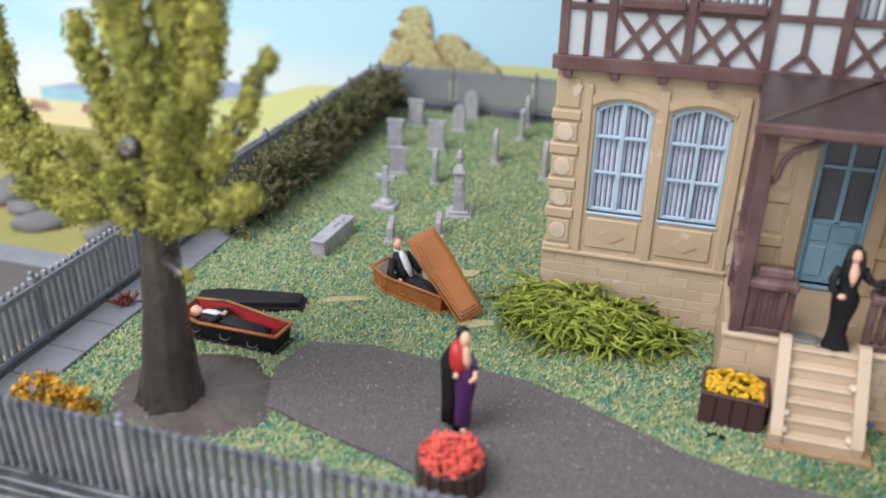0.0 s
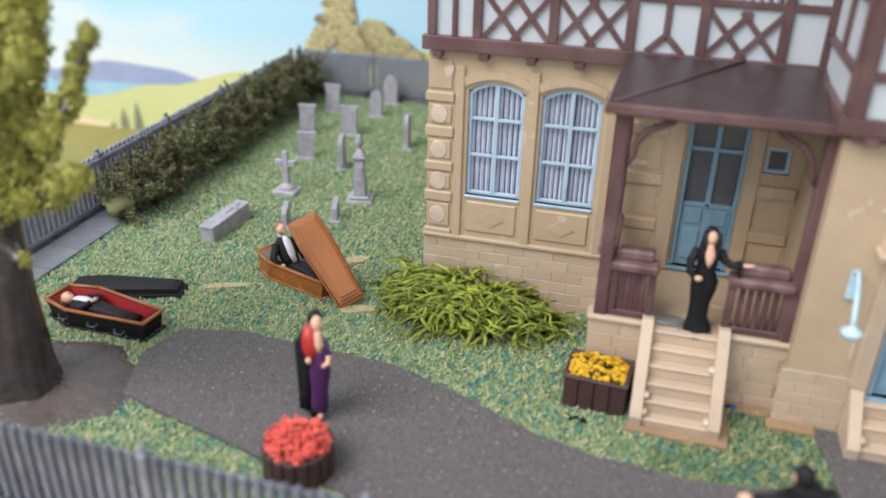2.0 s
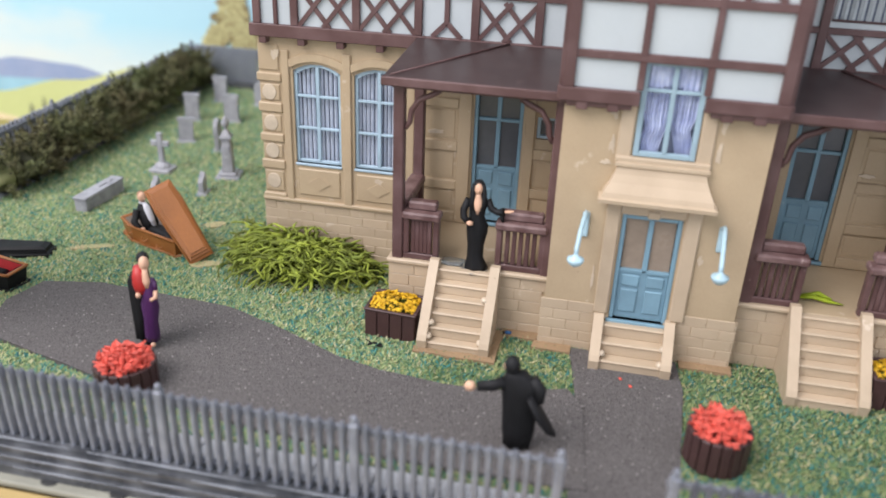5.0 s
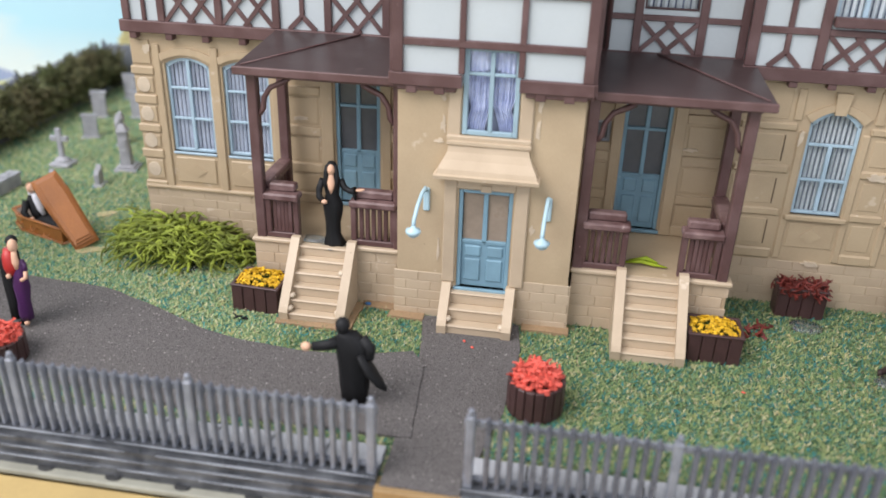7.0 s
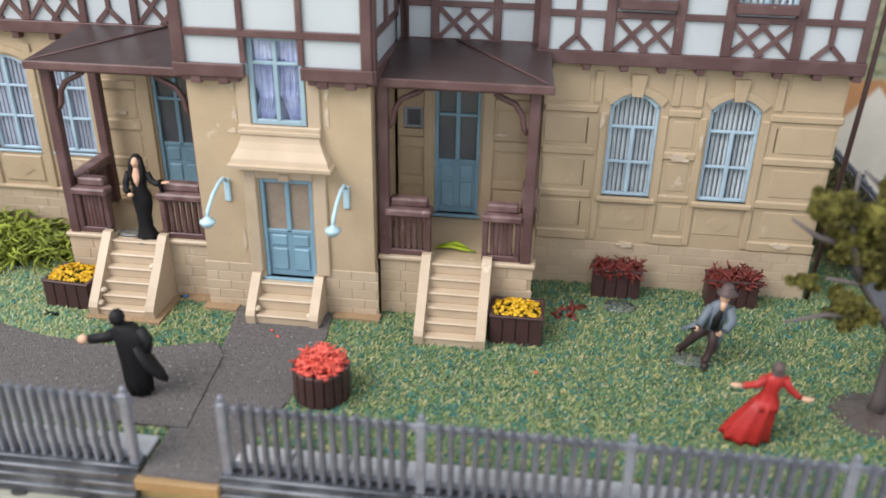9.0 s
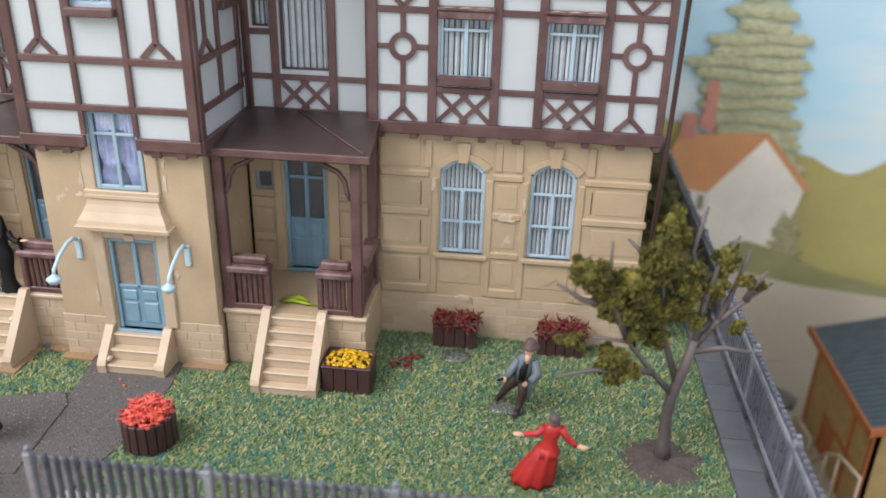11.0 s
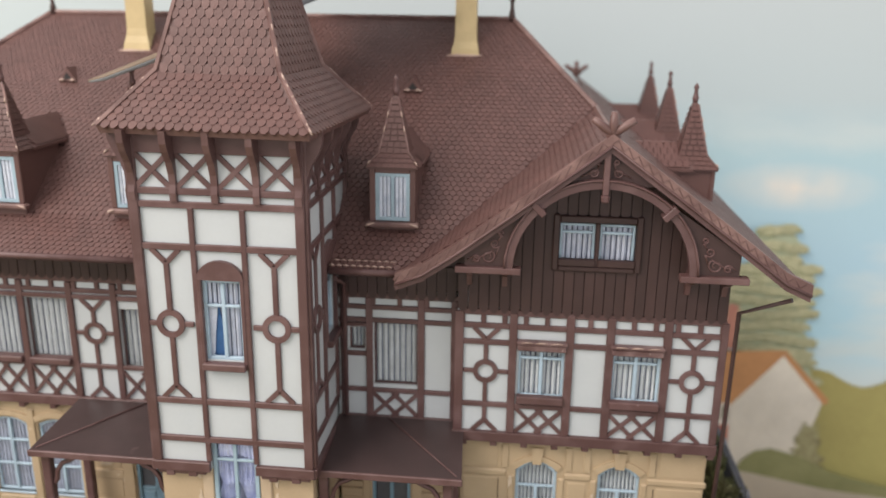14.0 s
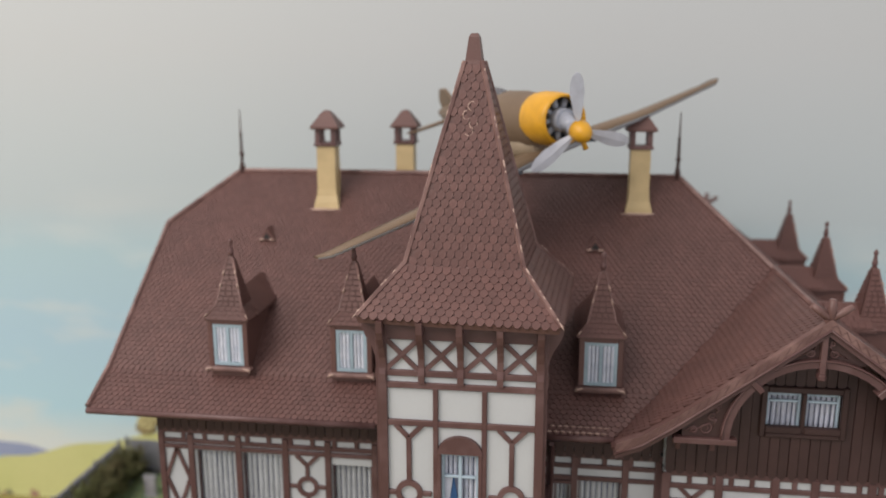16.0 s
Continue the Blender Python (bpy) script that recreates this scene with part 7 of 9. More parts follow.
def foam_shrub():
    """A heap of branching foam strands lying over one another."""
    rng = random.Random(12)
    t = thing("shrub", "sprawling bright green shrub of foam strands by the wall", "shrub")
    s = Shape()
    # inner tangle, darkened in colour to give shaded gaps between the strands
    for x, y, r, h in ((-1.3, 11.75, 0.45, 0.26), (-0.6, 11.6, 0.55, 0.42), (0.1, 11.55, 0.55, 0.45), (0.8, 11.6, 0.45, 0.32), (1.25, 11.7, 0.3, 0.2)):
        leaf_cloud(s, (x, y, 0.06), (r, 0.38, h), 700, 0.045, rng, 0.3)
    part("core", s, SHRUB_SHADED, t, "tangle inside the shrub, its green darkened as shade between strands")["kind"] = "stuff"

    def strand(s, p, a, steps, w, dz, depth):
        pts, radii = [p], [w * 0.8]
        for i in range(steps):
            a += rng.uniform(-0.5, 0.5)
            st = rng.uniform(0.07, 0.11)
            p = p + Vector((math.cos(a) * st, math.sin(a) * st * 0.8, dz + rng.uniform(-0.03, 0.03)))
            p.z = max(p.z, 0.03)
            dz -= 0.016
            pts.append(p)
            radii.append(w * (1 - 0.5 * (i + 1) / steps))
            if depth and i in (1, 3) and rng.random() < 0.8:
                strand(s, p, a + rng.choice((-1, 1)) * rng.uniform(0.5, 1.0), rng.randint(2, 4), w * 0.75, dz + 0.03, depth - 1)
        s.tube(pts, radii, 5, True)

    for k in range(8):
        s = Shape()
        for _ in range(52):
            u, v = max(-0.95, min(0.95, rng.gauss(0, 0.4))), max(-0.9, min(0.7, rng.gauss(-0.05, 0.38)))
            x, y = -0.2 + 1.5 * u, 11.60 + 0.62 * v + (0.35 if u < -0.5 else 0)
            top = 0.05 + 0.72 * math.sqrt(max(0.0, 1 - (u / 1.1) ** 2 - (v / 1.1) ** 2)) * (0.85 + 0.3 * noise.noise(Vector((2.2 * x, 2.2 * y, 4))))
            a = math.atan2(1.1 * v - 0.12, u * 1.8) + rng.gauss(0, 1.2)
            strand(s, Vector((x, y, top * rng.uniform(0.45, 1.08))), a, rng.randint(3, 5), rng.uniform(0.032, 0.052), rng.uniform(-0.01, 0.04), 2)
        part("tuft", s, SHRUB, t)


foam_shrub()


def blossom_heap(s, cx, cy, z, rx, ry, h, count, r, rng):
    """Small crumpled blossoms and short upright strands in a low heap."""
    for _ in range(count):
        u, v = rng.uniform(-1, 1), rng.uniform(-1, 1)
        if u * u + v * v > 1 and rx == ry:
            continue
        d = max(0, 1 - 0.8 * (u * u + v * v) / (1 if rx == ry else 1.6))
        x, y, zz = cx + u * rx, cy + v * ry, z + h * d * rng.uniform(0.5, 1.05)
        if rng.random() < 0.55:
            s.ball(x, y, zz, r * rng.uniform(0.6, 1.15), rng.uniform(0.7, 1.4), rng.uniform(0.7, 1.4), rng.uniform(0.5, 0.9))
        else:
            a, l = rng.uniform(0, 2 * math.pi), rng.uniform(0.06, 0.14)
            s.tube([(x, y, zz - 0.04), (x + 0.3 * l * math.cos(a), y + 0.3 * l * math.sin(a), zz + 0.5 * l), (x + l * math.cos(a), y + l * math.sin(a), zz + 0.7 * l)], [r * 0.4, r * 0.5, r * 0.3], 4, False)


def tub(x, y, r, h, label, seed):
    rng = random.Random(seed)
    t = thing("flower_tub", label, "planter", "flower tubs", m=at(x, y, 0.05))
    n = 18
    for i in range(n):
        m = Matrix.Rotation(2 * math.pi * i / n, 4, "Z")
        w = math.pi * r / n * 0.93
        part("stave", Shape(m).box(r - 0.04, r + 0.03, -w, w, 0, h, 0.012), TUB, t)
    part("soil", Shape().lathe([(r - 0.05, 0.0), (r - 0.05, h - 0.08), (0.1, h - 0.02)], 0, 0, 16), TUB, t)
    s = Shape()
    blossom_heap(s, 0, 0, h - 0.05, r * 0.95, r * 0.95, 0.2, 420, 0.048, rng)
    part("blossoms", s, FLOWER_R, t, "heaped red blossoms")


tub(-1.28, 7.38, 0.42, 0.44, "round brown wooden tub of red flowers beside the path", 1)
tub(7.28, 7.86, 0.40, 0.54, "round brown wooden tub of red flowers by the gate path", 2)


def box_planter(x0, x1, y0, y1, h, mat, label, seed, count, rz=0, hh=0.22, r=0.05):
    rng = random.Random(seed)
    xc, yc = (x0 + x1) / 2, (y0 + y1) / 2
    a, b = (x1 - x0) / 2, (y1 - y0) / 2
    t = thing("flower_box", label, "planter", "flower boxes", m=at(xc, yc, 0.02, rz))
    n = max(3, round(2 * a / 0.2))
    for i in range(n):
        u = -a + 2 * a * i / n
        for yy in (-b, b - 0.06):
            part("board", Shape().box(u + 0.006, u + 2 * a / n - 0.006, yy, yy + 0.06, 0, h, 0.012), TUB, t)
    for xx in (-a, a - 0.06):
        part("end_board", Shape().box(xx, xx + 0.06, -b + 0.06, b - 0.06, 0, h, 0.012), TUB, t)
    part("soil", Shape().box(-a + 0.06, a - 0.06, -b + 0.06, b - 0.06, 0, h - 0.08), SHRUB_SHADED, t)
    s = Shape()
    if mat is FLOWER_D:
        for _ in range(count):
            p = Vector((rng.uniform(-a, a) * 0.9, rng.uniform(-b, b) * 0.9, h - 0.1))
            pts = [p]
            for i in range(4):
                p = p + Vector((rng.uniform(-0.075, 0.075), rng.uniform(-0.075, 0.06), rng.uniform(-0.03, 0.11)))
                pts.append(p)
            s.tube(pts, [0.02, 0.026, 0.024, 0.02, 0.01], 4, False)
            for i in (2, 3):
                q = pts[i]
                s.tube([q, q + Vector((rng.uniform(-0.1, 0.1), rng.uniform(-0.1, 0.06), rng.uniform(-0.06, 0.06)))], [0.02, 0.012], 4, False)
    else:
        leaf_cloud(s, (0, 0, h - 0.02), (a * 0.9, b * 0.9, hh * 0.45), 260, 0.035, rng, 0.2)
        part("leaves", s, SHRUB_SHADED, t, "dark green leaves under the blossoms")
        s = Shape()
        for _ in range(count):
            u, v = rng.uniform(-1, 1), rng.uniform(-1, 1)
            p = Vector((u * a * 0.88, v * b * 0.86, h - 0.04 + hh * (1 - 0.45 * (u * u + v * v)) * rng.uniform(0.55, 1.1)))
            up = Vector((0.5 * u + rng.uniform(-0.5, 0.5), 0.5 * v - 0.2 + rng.uniform(-0.5, 0.5), 1)).normalized()
            e = up.orthogonal().normalized()
            g = up.cross(e)
            k, turn = r * rng.uniform(0.8, 1.25), rng.uniform(0, 6.3)
            ring_ = [p + up * (0.25 * k if i % 2 else -0.1 * k) + (e * math.cos(turn + 0.6283 * i) + g * math.sin(turn + 0.6283 * i)) * (0.42 * k if i % 2 else k) for i in range(10)]
            vs = s.verts([p + up * 0.35 * k] + ring_ + [p - up * 0.45 * k])
            s.faces(vs, [(0, 1 + i, 1 + (i + 1) % 10) for i in range(10)] + [(11, 1 + (i + 1) % 10, 1 + i) for i in range(10)])
    part("blossoms", s, mat, t)
    for yy in (-b - 0.015, b - 0.055):
        part("rim", Shape().box(-a - 0.015, a + 0.015, yy, yy + 0.07, h - 0.01, h + 0.035, 0.012), TUB, t)
    for xx in (-a - 0.015, a - 0.055):
        part("rim", Shape().box(xx, xx + 0.07, -b + 0.055, b - 0.055, h - 0.01, h + 0.035, 0.012), TUB, t)
    return t


box_planter(1.74, 2.62, 9.66, 10.36, 0.5, FLOWER_Y, "brown plank box of yellow flowers by the porch", 3, 170, -4, 0.2, 0.050)
box_planter(9.68, 10.56, 9.66, 10.32, 0.52, FLOWER_Y, "brown plank box of yellow flowers beside the steps", 4, 150, 0, 0.17, 0.048)
box_planter(11.45, 12.32, 11.52, 11.92, 0.56, FLOWER_D, "dark plank box of dried red twigs against the wall", 5, 150)
box_planter(13.52, 14.42, 11.50, 11.92, 0.52, FLOWER_D, "dark plank box overflowing with red twigs by the wall", 6, 210)


def twig_heap(x, y, z, r, h, n, mat, label, seed, thick=0.03, name="leaf_clump"):
    rng = random.Random(seed)
    s = Shape()
    for _ in range(n):
        p = Vector((rng.uniform(-r, r), rng.uniform(-r, r), 0.02))
        pts = [p]
        for i in range(3):
            p = p + Vector((rng.uniform(-0.1, 0.1), rng.uniform(-0.1, 0.1), rng.uniform(0, h / 3)))
            pts.append(p)
        s.tube(pts, [thick, thick * 1.2, thick, thick * 0.5], 4, False)
    return single(name, s, [mat], label, "leaves", m=at(x, y, z))


twig_heap(11.05, 10.85, 0, 0.18, 0.22, 16, FLOWER_D, "small clump of dark red leaves lying on the lawn", 21)
twig_heap(-8.05, 9.95, 0.1, 0.12, 0.25, 14, FLOWER_D, "small clump of red leaves by the fence", 22)
twig_heap(1.98, 9.42, 0, 0.06, 0.08, 5, BLACK, "small dark scrap lying on the grass", 23, name="scrap")
s = Shape()
rng = random.Random(8)
for _ in range(70):
    leaf_cloud(s, (rng.uniform(-0.6, 0.6), rng.uniform(-0.35, 0.35), rng.uniform(0.05, 0.5)), (0.14, 0.14, 0.12), 12, 0.06, rng, 0.3)
single("ochre_shrub", s, [FOLIAGE_O], "ochre foam shrub in the fence corner", "shrub", m=at(-7.1, 6.95, 0.0))
single("lime_frond", Shape().tube([(-0.36, 0.0, 0.04), (-0.1, 0.03, 0.07), (0.12, -0.02, 0.05), (0.36, -0.05, 0.03)], [0.03, 0.06, 0.05, 0.015], 5, flat=0.6).tube([(-0.3, 0.06, 0.05), (0.0, 0.1, 0.1), (0.2, 0.04, 0.05)], [0.02, 0.05, 0.02], 5), [LIME], "lime green foam frond on the porch floor", "leaves", m=at(8.96, 10.85, 1.13))
single("scrap", Shape().ball(0, 0, 0.03, 0.055, 1.3, 0.9, 0.5), [DEEPBLUE], "tiny blue scrap lying beside the steps", "scrap", m=at(4.08, 10.28, 0.07))
single("glue_puddle", Shape().lathe([(0.22, 0.0), (0.2, 0.03), (0.1, 0.04)], 0, 0, 14, 1.3, 0.7), [CLEAR], "clear puddle of dried glue on the porch floor", "glue", m=at(3.02, 10.62, 1.125))
for x, y, rx, ry in ((0.28, 11.0, 0.22, 0.14), (11.95, 11.2, 0.3, 0.24), (13.0, 9.62, 0.34, 0.2)):
    single("clear_base", Shape().lathe([(1.0, 0.0), (0.96, 0.05), (0.3, 0.055)], 0, 0, 14, rx, ry), [CLEAR], "clear plastic base pressed into the grass", "base", m=at(x, y, 0.02))
for x, y in ((6.14, 9.25), (5.98, 9.42), (10.5, 8.85)):
    single("petal", Shape().ball(0, 0, 0.02, 0.032, 1.4, 0.8, 0.4), [FLOWER_R], "fallen red petal lying on the ground", "petal", "fallen petals", m=at(x, y, 0.06, 50 * x))

# ---- gravestones ----
def headstone(x, y, w, h, rz, style, lean=0.0):
    f = Shape()
    t, w, h = 0.11, 0.9 * w, 0.87 * h
    if style == "round":
        p = [(-w / 2, 0), (w / 2, 0), (w / 2, h * 0.72)] + [(w / 2 * math.cos(a), h * 0.72 + h * 0.28 * math.sin(a)) for a in [math.pi * k / 8 for k in range(1, 8)]] + [(-w / 2, h * 0.72)]
    elif style == "broken":
        p = [(-w / 2, 0), (w / 2, 0), (w / 2, h * 0.8), (w * 0.2, h), (0, h * 0.7), (-w * 0.2, h * 0.85), (-w / 2, h * 0.6)]
    else:
        p = [(-w / 2, 0), (w / 2, 0), (w / 2, h - 0.1), (w / 2 + 0.03, h - 0.07), (w / 2 + 0.03, h), (-w / 2 - 0.03, h), (-w / 2 - 0.03, h - 0.07), (-w / 2, h - 0.1)]
    f.prism(p, -t / 2, t / 2)
    g = thing("headstone", {"round": "grey round-topped headstone standing in the grass", "broken": "small broken grey headstone in the grass", "square": "grey square-topped headstone standing in the grass"}[style], "gravestone", "headstones", m=at(x, y, 0, rz, 0, lean))
    part("slab", f, GRAVE, g)
    part("footing", Shape().box(-w / 2 - 0.06, w / 2 + 0.06, -0.13, 0.13, -0.02, 0.06, 0.02), GRAVE, g)


for row in ((-5.74, 17.75, 0.42, 0.80, 20, "square", 3), (-4.66, 17.5, 0.46, 1.0, 100, "round", -4), (-6.5, 21.5, 0.46, 0.95, 0, "square", 0), (-5.34, 19.75, 0.46, 0.95, 5, "square", 0), (-6.45, 19.5, 0.44, 0.95, 10, "square", 2), (-5.2, 21.5, 0.4, 0.9, -4, "round", 0), (-5.2, 22.8, 0.46, 1.0, 0, "round", 0), (-3.6, 19.35, 0.46, 1.05, 97, "round", -2), (-3.34, 21.4, 0.5, 0.95, 93, "square", 3), (-3.44, 22.75, 0.46, 1.0, 88, "round", 0), (-2.17, 18.6, 0.5, 1.1, 93, "round", 4), (-4.53, 14.0, 0.34, 0.62, 98, "broken", 5), (-3.68, 14.6, 0.34, 0.6, 100, "broken", 2)):
    headstone(*row)

g = thing("cross_monument", "grey stone cross on a rough rock base", "gravestone", m=at(-5.25, 15.62, 0))
s = Shape()
lumps(s, (0, 0, 0.12), (0.2, 0.18, 0.16), random.Random(1), 2, 0.5)
part("rock_base", s, GRAVE, g)
part("plinth", Shape().box(-0.27, 0.27, -0.24, 0.24, -0.02, 0.12, 0.03), GRAVE, g)
part("cross", Shape().box(-0.07, 0.07, -0.05, 0.05, 0.2, 1.0, 0.015).box(-0.24, -0.07, -0.05, 0.05, 0.66, 0.80, 0.015).box(0.07, 0.24, -0.05, 0.05, 0.66, 0.80, 0.015), GRAVE, g)
g = thing("obelisk_monument", "tall grey stone pillar monument with an urn on top", "gravestone", m=at(-3.56, 15.75, 0, 12) @ Matrix.Diagonal((0.8, 0.8, 0.88, 1)))
part("base", Shape().box(-0.36, 0.36, -0.36, 0.36, -0.02, 0.10, 0.03).box(-0.27, 0.27, -0.27, 0.27, 0.10, 0.18, 0.03), GRAVE, g)
part("shaft", Shape().box(-0.17, 0.17, -0.17, 0.17, 0.18, 0.74, 0.02, 0.02).box(-0.145, 0.145, -0.145, 0.145, 0.74, 1.14, 0.02, 0.015), GRAVE, g)
part("panel", Shape().box(-0.09, 0.09, -0.175, -0.13, 0.5, 0.95, 0.01), GRAVE, g)
part("cap", Shape().box(-0.18, 0.18, -0.18, 0.18, 1.14, 1.20, 0.015).box(-0.15, 0.15, -0.15, 0.15, 1.20, 1.38, 0.01, 0.09), GRAVE, g)
part("urn", Shape().lathe([(0.05, 1.36), (0.05, 1.42), (0.11, 1.50), (0.12, 1.58), (0.07, 1.64), (0.08, 1.68), (0.02, 1.74)], 0, 0, 10), GRAVE, g)
g = thing("tomb_slab", "long raised grey tomb with a carved lid", "gravestone", m=at(-5.61, 13.50, 0, -3))
part("chest", Shape().box(-0.15, 0.15, -0.68, 0.68, 0, 0.31, 0.02), GRAVE, g)
part("lid", Shape().box(-0.165, 0.165, -0.70, 0.70, 0.31, 0.37, 0.015), GRAVE, g)
part("carving", Shape().box(-0.03, 0.03, 0.0, 0.5, 0.37, 0.39).box(-0.10, -0.03, 0.27, 0.35, 0.37, 0.39).box(0.03, 0.10, 0.27, 0.35, 0.37, 0.39), GRAVE, g)

# ---- coffins ----
HEX = [(-1.0, -0.26), (-0.45, -0.40), (1.0, -0.24), (1.0, 0.24), (-0.45, 0.40), (-1.0, 0.26)]

HEX_FLAT = [(-1.0, -0.30), (-0.45, -0.335), (1.0, -0.27), (1.0, 0.27), (-0.45, 0.335), (-1.0, 0.30)]


def coffin(m, outer, inner, trim, label):
    c = thing("coffin", label, "coffin", "coffins", m=m)
    n = len(HEX)
    for i in range(n):
        (a, b), (d, e) = HEX[i], HEX[(i + 1) % n]
        k = 0.86
        s = Shape()
        lo = [(a * 0.94, b * 0.9), (d * 0.94, e * 0.9), (d * k * 0.95, e * k * 0.85), (a * k * 0.95, b * k * 0.85)]
        hi = [(a, b), (d, e), (d * 0.93, e * k), (a * 0.93, b * k)]
        vs = s.verts([(x, y, 0.04) for x, y in lo] + [(x, y, 0.44) for x, y in hi])
        s.faces(vs, [(0, 1, 5, 4), (3, 2, 6, 7), (4, 5, 6, 7), (0, 4, 7, 3), (1, 2, 6, 5), (0, 3, 2, 1)])
        part("side", s, outer, c)
        s = Shape()
        vs = s.verts([(x * 0.92, y * 0.84, 0.445) for x, y in ((a, b), (d, e))] + [(x * 0.84, y * 0.70, 0.13) for x, y in ((d, e), (a, b))])
        s.faces(vs, [(0, 1, 2, 3)])
        part("lining", s, inner, c)
        r = Shape().tube([(a, b, 0.44), (d, e, 0.44)], 0.035, 5)
        part("rim", r, trim, c)
        p = [(a * 1.0, b * 1.0, 0.06), (d * 1.0, e * 1.0, 0.06)]
        part("skirting", Shape().tube(p, 0.03, 5), outer, c)
    part("bottom", Shape().slab([(x * 0.9, y * 0.85, 0.13) for x, y in HEX], 0.1), inner, c)
    for x in (-0.5, 0.1, 0.65):
        for sy in (-1, 1):
            part("handle", Shape().tube([(x - 0.1, sy * 0.40, 0.30), (x - 0.06, sy * 0.45, 0.25), (x + 0.06, sy * 0.45, 0.25), (x + 0.1, sy * 0.39, 0.30)], 0.015, 5), GREYDARK if outer is BLACK else trim, c)
    return c


def coffin_lid(m, mat, label, flat=False):
    c = thing("coffin_cover", label, "coffin cover", "coffin covers", m=m)
    s = Shape()
    lv = [(1.03, 0.0), (1.03, 0.06), (0.90, 0.10), (0.86, 0.17), (0.62, 0.21)] if not flat else [(1.0, 0.0), (1.03, 0.02), (1.03, 0.07), (0.90, 0.10), (0.88, 0.14), (0.78, 0.15), (0.76, 0.19), (0.64, 0.20), (0.62, 0.23)]
    hexa = HEX_FLAT if flat else HEX
    rings = [s.verts([(x * (k + (1 - k) * 0.55), y * k, z) for x, y in hexa]) for k, z in lv]
    for a, b in zip(rings, rings[1:]):
        for i in range(6):
            s.faces([a[i], a[(i + 1) % 6], b[(i + 1) % 6], b[i]], [(0, 1, 2, 3)])
    s.faces(rings[0], [(5, 4, 3, 2, 1, 0)])
    s.faces(rings[-1], [(0, 1, 2, 3, 4, 5)])
    part("lid_board", s, mat, c)
    part("moulding", Shape().tube([(x * 0.95, y * 0.92, 0.10) for x, y in hexa] + [(hexa[0][0] * 0.95, hexa[0][1] * 0.92, 0.10)], 0.018, 5), mat, c)


coffin(at(-5.72, 9.72, 0, -7) @ Matrix.Diagonal((0.97, 0.97, 0.82, 1)), BLACK, REDL, COFFIN, "open black coffin with red lining lying on the lawn")
coffin_lid(at(-5.98, 10.70, 0.02, 14) @ Matrix.Diagonal((0.98, 0.78, 1.0, 1)), BLACK, "black coffin lid lying on the lawn")
coffin(at(-3.34, 11.98, 0, -26) @ Matrix.Diagonal((0.88, 0.9, 0.85, 1)), COFFIN, COFFIN_IN, COFFIN, "open orange wooden coffin with pale lining on the lawn")
d = (Vector((-2.12, 11.42, 0.08)) - Vector((-3.22, 11.98, 1.22))).normalized()
side = Vector((0.62, 0.62, 0.28))
up = side.cross(d).normalized()
up = -up if up.z < 0 else up
side = up.cross(d).normalized()
mid = (Vector((-2.12, 11.42, 0.08)) + Vector((-3.22, 11.98, 1.22))) / 2
lidm = Matrix(((d.x, side.x, up.x, mid.x * S), (d.y, side.y, up.y, mid.y * S), (d.z, side.z, up.z, mid.z * S), (0, 0, 0, 1)))
coffin_lid(lidm @ Matrix.Diagonal((0.86, 0.88, 0.9, 1)), COFFIN, "orange wooden coffin lid leaning across its coffin", True)


# ---- painted figurines: one plain mesh each ----
def figurine(label, mats, build, m):
    s = Shape()
    build(s)
    return single("figurine", s, mats, label, "figurine", "painted figurines", m=m)


def loft(s, rows, folds=0, amp=0.0, seg=22):
    """A rounded body through ellipses (x, y, z, half-width, half-depth), with upright folds that die out at the top."""
    rings = []
    for i, (x, y, z, rx, ry) in enumerate(rows):
        q = amp * (1 - i / len(rows))
        rings.append(s.verts([(x + rx * (1 + q * math.sin(folds * a + 0.6 * i)) * math.cos(a), y + ry * (1 + q * math.sin(folds * a + 0.6 * i)) * math.sin(a), z) for a in [2 * math.pi * k / seg for k in range(seg)]]))
    for a, b in zip(rings, rings[1:]):
        for k in range(seg):
            s.faces([a[k], a[(k + 1) % seg], b[(k + 1) % seg], b[k]], [(0, 1, 2, 3)], True)
    s.faces(rings[0], [tuple(range(seg))[::-1]], True)
    s.faces(rings[-1], [tuple(range(seg))], True)


